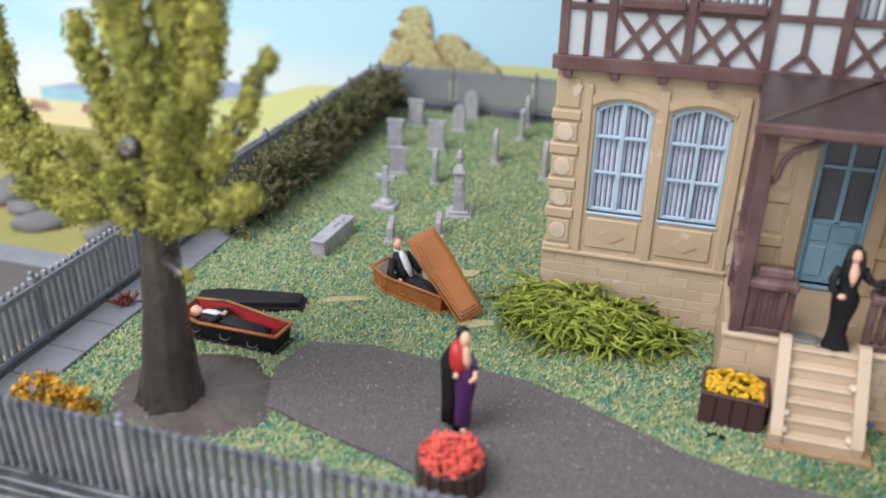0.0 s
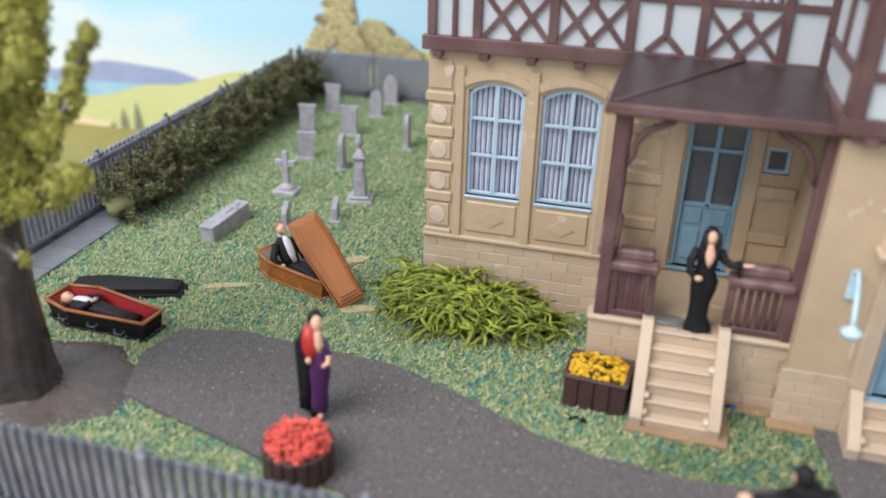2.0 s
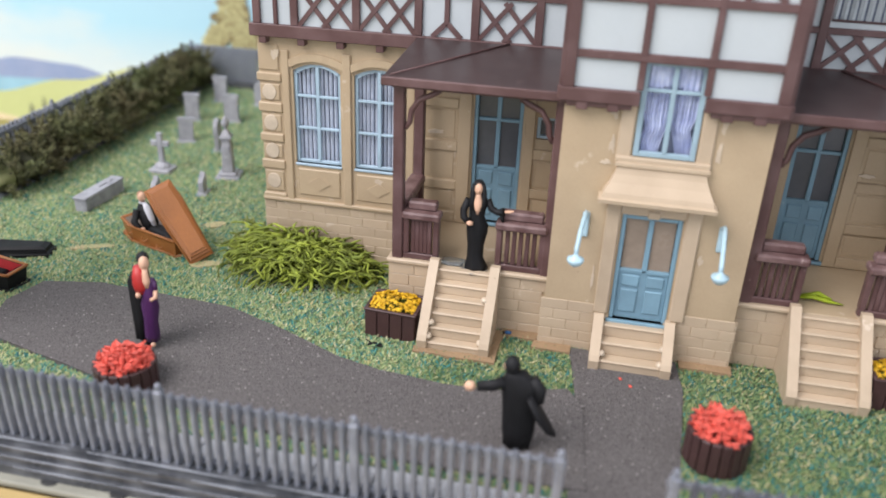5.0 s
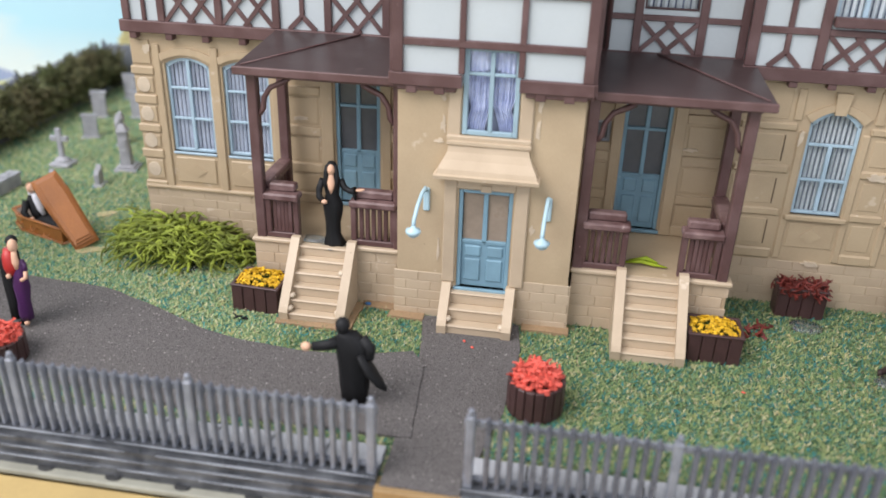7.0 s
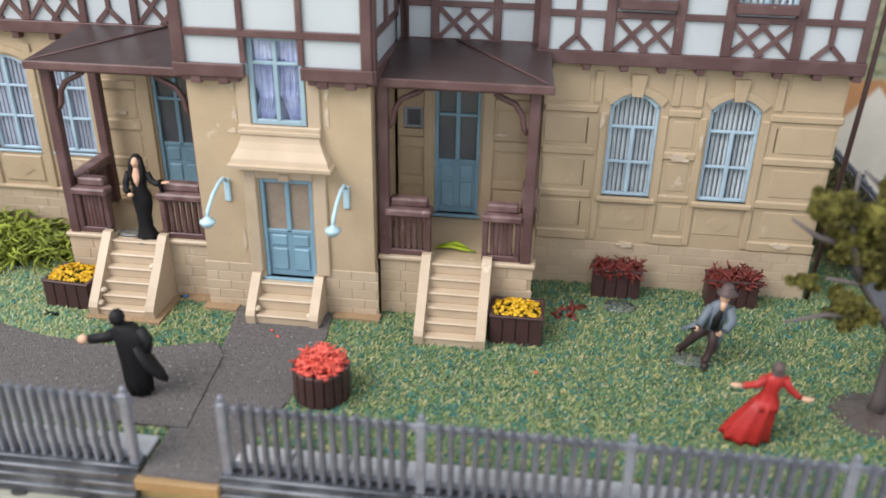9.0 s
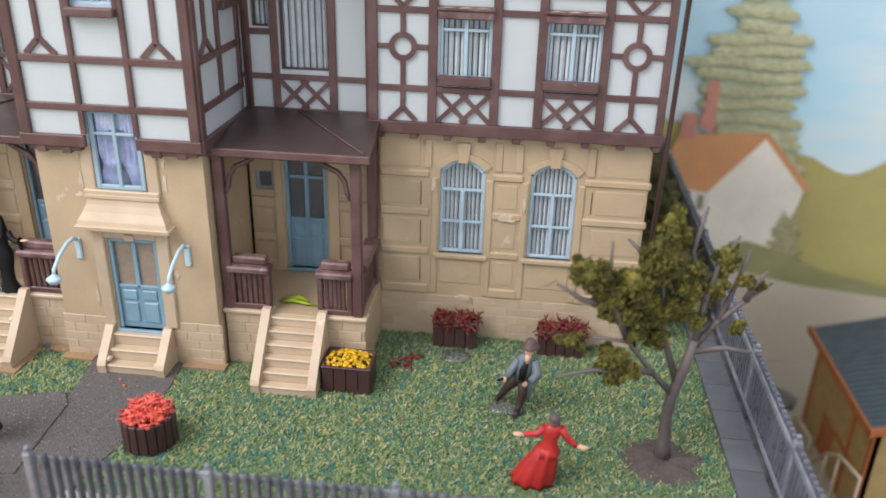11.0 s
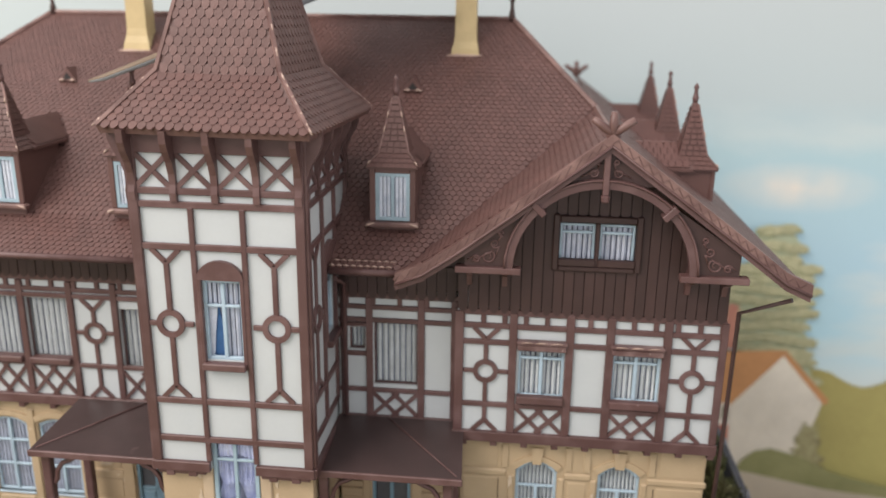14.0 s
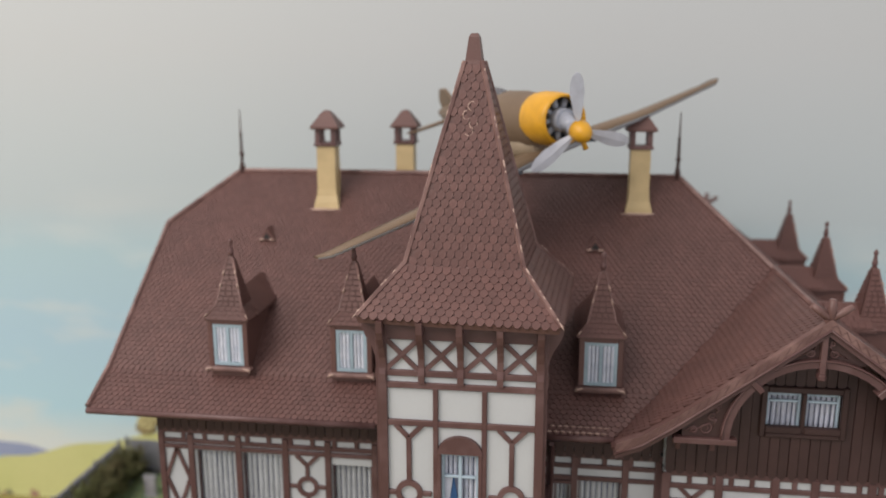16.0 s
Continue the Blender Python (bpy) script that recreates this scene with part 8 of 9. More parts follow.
def lady_black(s):
    s.mi = 0
    loft(s, [(0.03, 0.0, 0.0, 0.20, 0.16), (0.02, 0.0, 0.06, 0.185, 0.15), (0.0, 0.0, 0.22, 0.135, 0.12), (0.0, 0.0, 0.45, 0.135, 0.12), (0.01, 0.0, 0.68, 0.175, 0.14), (0.01, 0.0, 0.82, 0.185, 0.145), (0.0, 0.0, 0.98, 0.125, 0.105), (0.0, -0.01, 1.10, 0.14, 0.12), (0.0, 0.0, 1.22, 0.17, 0.12), (0.0, 0.0, 1.31, 0.15, 0.10), (0.0, 0.02, 1.38, 0.06, 0.06)], 6, 0.08)
    loft(s, [(0.0, 0.06, 1.08, 0.10, 0.06), (0.0, 0.06, 1.25, 0.135, 0.075), (0.0, 0.05, 1.42, 0.115, 0.085), (0.0, 0.03, 1.54, 0.105, 0.095), (0.0, 0.02, 1.61, 0.06, 0.06)])
    for sx in (-1, 1):
        s.tube([(sx * 0.075, -0.03, 1.56), (sx * 0.095, -0.05, 1.42), (sx * 0.10, -0.085, 1.26), (sx * 0.085, -0.11, 1.12)], [0.035, 0.045, 0.045, 0.015], 8)
    s.tube([(0.16, 0.0, 1.28), (0.23, -0.03, 1.14), (0.33, -0.08, 1.10), (0.44, -0.12, 1.13)], [0.065, 0.06, 0.055, 0.075], 9)
    s.tube([(0.40, -0.11, 1.09), (0.43, -0.12, 1.0), (0.44, -0.12, 0.92)], [0.05, 0.05, 0.015], 8, True, 0.5)
    s.tube([(-0.16, 0.0, 1.28), (-0.235, -0.02, 1.10), (-0.23, -0.08, 0.98), (-0.16, -0.14, 0.93)], [0.065, 0.06, 0.06, 0.055], 9)
    s.mi = 1
    s.ball(0, -0.055, 1.485, 0.078, 0.9, 0.85, 1.35, 2)
    s.ball(0, -0.125, 1.475, 0.018, 0.8, 1, 1.4)
    loft(s, [(0.0, -0.125, 1.06, 0.012, 0.012), (0.0, -0.125, 1.16, 0.05, 0.03), (0.0, -0.10, 1.27, 0.075, 0.035), (0.0, -0.06, 1.36, 0.05, 0.045), (0.0, -0.04, 1.43, 0.042, 0.045)], seg=12)
    s.tube([(0.46, -0.13, 1.14), (0.54, -0.15, 1.15), (0.61, -0.16, 1.17)], [0.035, 0.045, 0.02], 8, True, 0.6)
    s.ball(-0.12, -0.19, 0.92, 0.055, 1.2, 0.9, 0.9)
    s.mi = 2
    s.lathe([(0.26, -0.03), (0.25, 0.0), (0.1, 0.01)], 0, 0, 14)


figurine("tiny painted figurine in a long black gown on the porch", [BLACK, SKIN, CLEAR], lady_black, at(3.40, 10.52, 1.13, 8) @ Matrix.Diagonal((0.96, 0.96, 0.97, 1)))


def couple(s):
    s.mi = 0
    loft(s, [(-0.16, 0.06, 0.10, 0.15, 0.11), (-0.14, 0.07, 0.45, 0.17, 0.13), (-0.13, 0.08, 0.85, 0.20, 0.14), (-0.12, 0.07, 1.15, 0.21, 0.14), (-0.07, 0.06, 1.33, 0.16, 0.12), (-0.02, 0.05, 1.44, 0.09, 0.08)], 7, 0.12)
    s.ball(0.01, 0.05, 1.58, 0.115, 1.0, 0.95, 0.95, 2)
    loft(s, [(-0.06, 0.02, 0.0, 0.07, 0.10), (-0.06, 0.03, 0.2, 0.05, 0.05)], seg=12)
    s.mi = 1
    loft(s, [(0.05, -0.06, 0.13, 0.12, 0.10), (0.05, -0.06, 0.24, 0.135, 0.11), (0.06, -0.06, 0.5, 0.125, 0.105), (0.08, -0.06, 0.78, 0.165, 0.13), (0.09, -0.06, 0.92, 0.14, 0.115), (0.10, -0.06, 1.05, 0.135, 0.11), (0.15, -0.05, 1.2, 0.08, 0.08), (0.17, -0.05, 1.27, 0.04, 0.05)], 6, 0.09)
    s.tube([(0.20, -0.05, 1.22), (0.23, -0.09, 1.08)], [0.05, 0.045], 8)
    s.mi = 2
    loft(s, [(-0.03, -0.08, 1.02, 0.10, 0.09), (-0.03, -0.08, 1.16, 0.145, 0.11), (-0.05, -0.05, 1.32, 0.13, 0.11), (-0.06, 0.0, 1.46, 0.09, 0.08)])
    s.mi = 3
    s.ball(0.06, -0.04, 1.53, 0.098, 0.95, 1, 1.25, 2)
    loft(s, [(0.10, -0.14, 1.14, 0.035, 0.03), (0.10, -0.13, 1.26, 0.07, 0.05), (0.08, -0.09, 1.38, 0.055, 0.05), (0.07, -0.05, 1.46, 0.05, 0.05)], seg=12)
    s.tube([(0.23, -0.09, 1.08), (0.23, -0.14, 0.97), (0.15, -0.19, 0.94)], [0.042, 0.04, 0.03], 8)
    s.ball(-0.06, -0.18, 1.02, 0.055)
    s.ball(0.07, -0.13, 0.08, 0.055, 1, 1.3, 1)


figurine("painted figurine pair in black cape and purple dress", [BLACK, PURPLE, RED, SKIN], couple, at(-1.46, 8.42, 0.085, 10) @ Matrix.Diagonal((0.86, 0.9, 0.98, 1)))


def caped(s):
    s.mi = 0
    loft(s, [(0.02, 0.0, 0.04, 0.21, 0.14), (0.02, 0.0, 0.3, 0.24, 0.16), (0.02, 0.0, 0.65, 0.25, 0.17), (0.01, 0.0, 0.92, 0.27, 0.18), (-0.01, 0.0, 1.08, 0.28, 0.17), (-0.05, 0.0, 1.19, 0.21, 0.13), (-0.12, -0.01, 1.27, 0.10, 0.09)], 8, 0.12)
    s.ball(-0.15, -0.02, 1.37, 0.135, 0.95, 1.0, 1.05, 2)
    s.tube([(-0.12, 0.02, 1.18), (0.02, 0.05, 1.14), (0.14, 0.06, 1.06)], [0.09, 0.12, 0.08], 10)
    s.tube([(0.16, 0.0, 1.16), (0.30, -0.05, 1.0), (0.30, -0.10, 0.84)], [0.10, 0.105, 0.07], 10)
    s.tube([(-0.18, 0.0, 1.09), (-0.42, -0.04, 1.02), (-0.66, -0.06, 1.0)], [0.105, 0.085, 0.075], 10)
    s.tube([(0.14, -0.12, 0.95), (0.30, -0.15, 0.70), (0.47, -0.16, 0.48), (0.58, -0.15, 0.36)], [0.12, 0.17, 0.13, 0.05], 12, True, 0.4)
    s.mi = 1
    s.ball(-0.25, -0.03, 1.35, 0.06, 0.6, 0.9, 1.2)
    s.ball(-0.76, -0.07, 1.0, 0.085, 1.1, 0.9, 0.9, 2)


figurine("tiny painted figurine in a black hooded coat stretching out an arm", [BLACK, SKIN], caped, at(4.58, 7.40, 0.085, 6) @ Matrix.Diagonal((0.88, 0.9, 0.98, 1)))


def gunman(s):
    s.mi = 0
    s.tube([(-0.33, 0.36, 0.03), (-0.28, 0.31, 0.10), (-0.15, 0.16, 0.38), (0.05, 0.04, 0.64)], [0.05, 0.055, 0.08, 0.10], 10)
    s.tube([(0.02, -0.12, 0.02), (0.04, -0.02, 0.08), (0.10, -0.06, 0.34), (0.10, 0.02, 0.66)], [0.06, 0.055, 0.08, 0.10], 10)
    s.tube([(-0.38, 0.33, 0.04), (-0.31, 0.32, 0.04)], 0.05, 8)
    s.tube([(0.0, -0.20, 0.04), (0.03, -0.06, 0.05)], [0.045, 0.055], 8)
    s.mi = 1
    loft(s, [(0.08, 0.03, 0.60, 0.14, 0.11), (0.09, 0.02, 0.78, 0.15, 0.11), (0.11, 0.02, 0.94, 0.18, 0.12), (0.13, 0.01, 1.02, 0.12, 0.09), (0.14, 0.0, 1.06, 0.06, 0.06)])
    s.tube([(-0.02, 0.10, 0.72), (-0.18, 0.20, 0.52), (-0.34, 0.26, 0.44)], [0.10, 0.12, 0.05], 10, True, 0.45)
    s.tube([(0.16, 0.06, 0.66), (0.20, 0.02, 0.44), (0.18, 0.0, 0.24)], [0.10, 0.10, 0.05], 10, True, 0.45)
    s.tube([(0.0, 0.0, 0.96), (-0.10, -0.04, 0.80), (-0.18, -0.12, 0.70)], [0.075, 0.07, 0.06], 9)
    s.tube([(0.26, 0.0, 0.96), (0.34, -0.05, 0.76), (0.22, -0.16, 0.66)], [0.08, 0.08, 0.065], 9)
    s.mi = 2
    s.ball(0.16, -0.04, 1.14, 0.08, 0.95, 1, 1.2, 2)
    loft(s, [(0.14, -0.10, 0.95, 0.03, 0.02), (0.15, -0.09, 1.03, 0.05, 0.04), (0.16, -0.05, 1.10, 0.05, 0.05)], seg=10)
    s.ball(0.13, -0.20, 0.64, 0.055)
    s.ball(-0.22, -0.16, 0.67, 0.05)
    s.mi = 3
    s.lathe([(0.155, 1.195), (0.165, 1.21), (0.10, 1.235), (0.09, 1.31), (0.05, 1.34)], 0.18, -0.04, 16)
    s.mi = 4
    loft(s, [(0.07, -0.08, 0.64, 0.06, 0.04), (0.09, -0.09, 0.82, 0.07, 0.04), (0.13, -0.085, 0.97, 0.04, 0.03)], seg=12)
    s.tube([(0.10, -0.22, 0.70), (0.04, -0.30, 0.72)], [0.022, 0.018], 6)
    s.tube([(-0.24, -0.18, 0.69), (-0.34, -0.22, 0.68)], [0.022, 0.018], 6)


figurine("painted figurine in grey-blue coat and brown hat", [BROWN, DENIM, SKIN, HATB, BLACK], gunman, at(13.17, 9.55, 0.03, 0) @ Matrix.Diagonal((1.0, 1.0, 1.14, 1)))


def red_dress(s):
    s.mi = 0
    loft(s, [(-0.26, 0.0, 0.06, 0.34, 0.26), (-0.24, 0.0, 0.14, 0.335, 0.26), (-0.17, 0.0, 0.36, 0.28, 0.23), (-0.10, 0.0, 0.58, 0.21, 0.18), (-0.05, 0.0, 0.74, 0.165, 0.14)], 9, 0.14, 36)
    loft(s, [(-0.05, -0.02, 0.60, 0.20, 0.17), (-0.045, -0.01, 0.68, 0.185, 0.155), (-0.035, 0.0, 0.80, 0.125, 0.11), (-0.02, 0.0, 0.90, 0.115, 0.10), (0.0, 0.0, 1.02, 0.15, 0.11), (0.01, 0.0, 1.12, 0.14, 0.10), (0.015, 0.0, 1.18, 0.06, 0.06)], 5, 0.10)
    s.tube([(-0.12, 0, 1.10), (-0.22, 0.0, 0.96), (-0.38, -0.03, 0.95), (-0.44, -0.04, 0.95)], [0.07, 0.06, 0.05, 0.045], 10)
    s.tube([(0.13, 0, 1.10), (0.22, 0.0, 0.95), (0.34, -0.03, 0.85), (0.40, -0.04, 0.82)], [0.07, 0.06, 0.05, 0.045], 10)
    s.ball(-0.42, -0.12, 0.05, 0.06, 1.3, 0.9, 0.8)
    s.mi = 1
    s.tube([(-0.44, -0.04, 0.95), (-0.54, -0.06, 0.96), (-0.62, -0.07, 0.97)], [0.04, 0.055, 0.025], 9, True, 0.6)
    s.tube([(0.40, -0.04, 0.82), (0.50, -0.06, 0.81), (0.58, -0.07, 0.83)], [0.04, 0.055, 0.025], 9, True, 0.6)
    s.mi = 2
    s.ball(0.02, 0, 1.26, 0.098, 0.95, 1, 1.05, 2)
    s.ball(0.015, -0.03, 1.19, 0.08, 1.1, 0.8, 0.7, 2)


figurine("painted figurine in red dress with spread arms", [RED, SKIN, HATB], red_dress, at(13.74, 7.76, 0.02, 0) @ Matrix.Diagonal((0.95, 0.95, 0.97, 1)))


def lying(s):
    s.mi = 0
    loft(s, [(0.0, 0.02, -0.80, 0.10, 0.07), (0.0, 0.02, -0.35, 0.12, 0.08), (0.0, 0.0, 0.0, 0.15, 0.10), (0.0, 0.0, 0.30, 0.18, 0.11), (0.0, 0.0, 0.44, 0.15, 0.09), (0.0, 0.0, 0.52, 0.06, 0.05)])
    s.tube([(0.17, 0.0, 0.40), (0.20, -0.06, 0.16), (0.08, -0.13, 0.06)], [0.06, 0.06, 0.045], 8)
    s.tube([(-0.17, 0.0, 0.40), (-0.20, -0.06, 0.16), (-0.08, -0.13, 0.06)], [0.06, 0.06, 0.045], 8)
    s.mi = 1
    loft(s, [(0.0, -0.085, 0.10, 0.05, 0.03), (0.0, -0.095, 0.28, 0.075, 0.035), (0.0, -0.07, 0.44, 0.07, 0.035), (0.0, -0.05, 0.50, 0.04, 0.03)], seg=12)
    s.mi = 2
    s.ball(0.0, -0.14, 0.05, 0.05, 1.4, 0.8, 0.8)
    s.ball(0, -0.03, 0.64, 0.105, 0.9, 0.95, 1.2, 2)
    s.ball(0, -0.13, 0.62, 0.03, 0.8, 0.8, 1.2)
    s.mi = 3
    s.ball(0, 0.02, 0.70, 0.11, 1.0, 0.9, 1.0, 2)


figurine("painted figurine in dark suit lying in a coffin", [BLACK, SHIRT, SKIN, HAIR], lying, Matrix.Translation((-5.86 * S, 9.75 * S, 0.25 * S)) @ Matrix.Rotation(radians(-7), 4, "Z") @ Matrix.Rotation(radians(-90), 4, "Y") @ Matrix.Rotation(radians(90), 4, "Z"))


def sitting(s):
    s.mi = 0
    s.tube([(0.90, -0.06, 0.26), (0.5, -0.05, 0.36), (0.1, -0.06, 0.34), (-0.12, -0.04, 0.30)], [0.07, 0.10, 0.13, 0.15], 10)
    s.tube([(0.88, 0.10, 0.24), (0.5, 0.10, 0.33), (0.1, 0.08, 0.32), (-0.12, 0.06, 0.30)], [0.07, 0.10, 0.13, 0.15], 10)
    s.tube([(-0.08, 0, 0.28), (-0.20, 0, 0.52), (-0.34, 0, 0.80), (-0.40, 0, 0.94)], [0.19, 0.21, 0.21, 0.10], 14, True, 0.85)
    s.tube([(-0.34, -0.20, 0.84), (-0.26, -0.36, 0.56), (-0.04, -0.34, 0.46)], [0.09, 0.085, 0.06], 9)
    s.tube([(-0.34, 0.20, 0.84), (-0.20, 0.32, 0.56), (0.02, 0.24, 0.48)], [0.09, 0.085, 0.06], 9)
    s.mi = 1
    s.tube([(0.06, -0.03, 0.47), (-0.06, -0.03, 0.66), (-0.20, -0.02, 0.88), (-0.30, -0.01, 0.98)], [0.05, 0.085, 0.09, 0.05], 10, True, 0.7)
    s.tube([(-0.40, -0.01, 0.96), (-0.38, -0.01, 1.0)], [0.085, 0.08], 10)
    s.mi = 2
    s.ball(0.0, -0.32, 0.46, 0.06, 1.3, 1, 0.9)
    s.ball(-0.38, -0.01, 1.12, 0.115, 0.95, 0.9, 1.2, 2)
    s.ball(-0.27, -0.02, 1.10, 0.03, 1, 0.8, 1.2)
    s.mi = 3
    s.ball(-0.42, 0.0, 1.17, 0.105, 0.9, 0.95, 0.95, 2)


figurine("painted figurine in dark suit sitting in a coffin", [BLACK, SHIRT, SKIN, HAIR], sitting, at(-3.42, 12.02, 0.0, -26) @ Matrix.Diagonal((0.84, 0.84, 0.80, 1)))


# ---- toy aeroplane over the roof ----
r = -Vector((0.785, 0.535, 0.313)).normalized()
u = r.cross(Vector((0.55, -0.83, 0.0))).normalized()
u = -u if u.z < 0 else u
f = u.cross(r).normalized()
AIR = Matrix(((r.x, f.x, u.x, 8.28 * S), (r.y, f.y, u.y, 13.72 * S), (r.z, f.z, u.z, 14.0 * S), (0, 0, 0, 1)))
plane = thing("toy_aeroplane", "olive model aeroplane with yellow cowling on the roof", "model aeroplane", m=AIR)


NOSE = Matrix.Translation((-0.03, -0.35, 0.20))


def along(prof, seg=20, sx=1.0, sz=1.0, dz=0.0, m=NOSE):
    """A body of revolution about the aeroplane's axis, from nose to tail: (radius, y)."""
    s = Shape(m)
    rings = [s.verts([(sx * rr * math.cos(a), yy, dz + sz * rr * math.sin(a)) for a in [2 * math.pi * k / seg for k in range(seg)]]) for rr, yy in prof]
    for a, b in zip(rings, rings[1:]):
        for k in range(seg):
            s.faces([a[k], a[(k + 1) % seg], b[(k + 1) % seg], b[k]], [(0, 1, 2, 3)], True)
    s.faces(rings[0], [tuple(range(seg))])
    s.faces(rings[-1], [tuple(range(seg))])
    return s


fus = part("fuselage", along([(0.55, -0.95), (0.60, -1.15), (0.65, -1.7), (0.64, -2.5), (0.55, -3.7), (0.37, -4.9), (0.19, -6.0), (0.05, -6.4)], 20, 1.0, 1.10, -0.12), OLIVE_DRAB, plane, "olive drab fuselage")
part("belly", along([(0.46, -1.0), (0.60, -1.4), (0.66, -2.2), (0.50, -3.5), (0.15, -4.8)], 16, 1.0, 0.72, -0.58), TANB, fus, "pale tan belly")
s = along([(0.49, -0.30), (0.505, -0.14), (0.535, -0.12), (0.575, -0.26), (0.605, -0.6), (0.61, -0.88), (0.58, -1.12)], 24)
bmesh.ops.delete(s.bm, geom=[fc for fc in s.bm.faces if len(fc.verts) > 4], context="FACES")
part("cowling", s, YELLOW, plane, "yellow engine cowling")
part("firewall", along([(0.54, -0.56), (0.54, -0.64)], 20), ENGINE, plane)
eng = part("engine", along([(0.24, -0.12), (0.27, -0.25), (0.27, -0.55)], 16), STEEL, plane, "grey radial engine")
for k in range(9):
    m = Matrix.Rotation(2 * math.pi * k / 9, 4, "Y")
    part("cylinder", Shape(NOSE @ m).tube([(0, -0.40, 0.22), (0, -0.40, 0.47)], 0.07, 7), STEEL, eng)
part("hub", along([(0.14, 0.02), (0.2, -0.05), (0.2, -0.2)], 12, m=Matrix()), STEEL, plane)
part("propeller_shaft", Shape().tube([(-0.03, -0.55, 0.20), (0, -0.1, 0)], [0.22, 0.12], 10), STEEL, plane, "grey propeller shaft")
# the airscrew droops on its bent shaft
PN, PB = Vector((0.42, -0.84, -0.34)).normalized(), Vector((-1.08, -0.08, -0.92)).normalized()
to_air = AIR.to_3x3().inverted()
PN, PB = to_air @ PN, to_air @ PB
PB = (PB - PN * PB.dot(PN)).normalized()
PC = PN.cross(PB)
DISC = Matrix(((PB.x, PN.x, PC.x, 0), (PB.y, PN.y, PC.y, 0), (PB.z, PN.z, PC.z, 0), (0, 0, 0, 1)))
part("spinner", along([(0.02, 0.36), (0.12, 0.33), (0.20, 0.22), (0.235, 0.08), (0.24, -0.04)], 16, m=DISC), YELLOW, plane, "yellow spinner")
for ang in (0, 120, 240):
    s = Shape(DISC @ Matrix.Rotation(radians(ang), 4, "Y"))
    sec = [(0.2, 0.05, 0.03), (0.5, 0.13, 0.028), (0.95, 0.19, 0.022), (1.25, 0.17, 0.016), (1.42, 0.10, 0.012), (1.48, 0.02, 0.008)]
    rings = []
    for x, w, t in sec:
        x *= 0.9
        tw = radians(20 - 9 * x)
        c, s_ = math.cos(tw), math.sin(tw)
        rings.append(s.verts([(x, -0.02 + (a * s_ + b * c), a * c - b * s_) for a, b in ((-w, 0), (0, t), (w, 0), (0, -t))]))
    for a, b in zip(rings, rings[1:]):
        for k in range(4):
            s.faces([a[k], a[(k + 1) % 4], b[(k + 1) % 4], b[k]], [(0, 1, 2, 3)])
    s.faces(rings[0], [(0, 1, 2, 3)])
    s.faces(rings[-1], [(0, 1, 2, 3)])
    part("propeller_blade", s, BLADE, plane, "pale blue-grey propeller blade")


def foil(stations, mat, name, label, under=None):
    """A wing of sections (x, y_lead, chord, z, thickness)."""
    s = Shape()
    rings = []
    for x, yl, c, z, t in stations:
        rings.append(s.verts([(x, yl, z), (x, yl - 0.10 * c, z + 0.5 * t - 0.015 * c), (x, yl - 0.35 * c, z + 0.62 * t - 0.05 * c), (x, yl - c, z + 0.02 - 0.16 * c), (x, yl - 0.6 * c, z - 0.25 * t - 0.095 * c), (x, yl - 0.10 * c, z - 0.45 * t - 0.02 * c)]))
    for a, b in zip(rings, rings[1:]):
        for k in range(6):
            s.mi = 1 if k >= 3 and under else 0
            s.faces([a[k], a[(k + 1) % 6], b[(k + 1) % 6], b[k]], [(0, 1, 2, 3)], True)
    s.mi = 0
    s.faces(rings[0], [tuple(range(6))])
    s.faces(rings[-1], [tuple(range(6))])
    return part(name, s, [mat, under] if under else mat, plane, label)


foil([(-5.85, -1.95, 0.4, -0.86, 0.06), (-5.6, -1.75, 0.7, -0.87, 0.12), (-3.0, -1.35, 1.3, -0.76, 0.2), (-0.5, -1.15, 1.7, -0.58, 0.3), (0.5, -1.15, 1.7, -0.58, 0.3), (3.0, -1.35, 1.3, -0.76, 0.2), (5.6, -1.75, 0.7, -0.87, 0.12), (5.85, -1.95, 0.4, -0.86, 0.06)], OLIVE_DRAB, "wing", "olive wing with pale underside", UNDER)
foil([(-1.4, -5.85, 0.3, 0.05, 0.05), (-1.25, -5.7, 0.5, 0.05, 0.08), (0, -5.4, 0.8, 0.05, 0.1), (1.25, -5.7, 0.5, 0.05, 0.08), (1.4, -5.85, 0.3, 0.05, 0.05)], OLIVE_DRAB, "tailplane", "olive tailplane")
part("fin", Shape(Matrix(((0, 1, 0, 0), (1, 0, 0, 0), (0, 0, 1, 0), (0, 0, 0, 1)))).prism([(-5.3, 0.15), (-5.7, 0.6), (-5.9, 0.8), (-6.2, 0.8), (-6.4, 0.5), (-6.35, 0.0)], -0.04, 0.04), OLIVE_DRAB, plane, "olive tail fin")
part("canopy", along([(0.02, -2.3), (0.22, -2.5), (0.27, -2.9), (0.22, -3.5), (0.05, -3.9)], 10, 0.8, 1.0, 0.42), PANE_DARK, plane)
part("intake", Shape().tube([(-0.02, -0.06, -0.14), (-0.05, -0.04, -0.30), (-0.06, -0.02, -0.46)], [0.05, 0.055, 0.06], 7), YELLOW, plane)
part("wing_gun", Shape().tube([(1.15, -1.3, -0.63), (1.15, -0.9, -0.63)], 0.05, 6), ENGINE, plane)
part("wing_gun", Shape().tube([(-1.0, -1.3, -0.63), (-1.0, -1.0, -0.63)], 0.09, 8), ENGINE, plane)
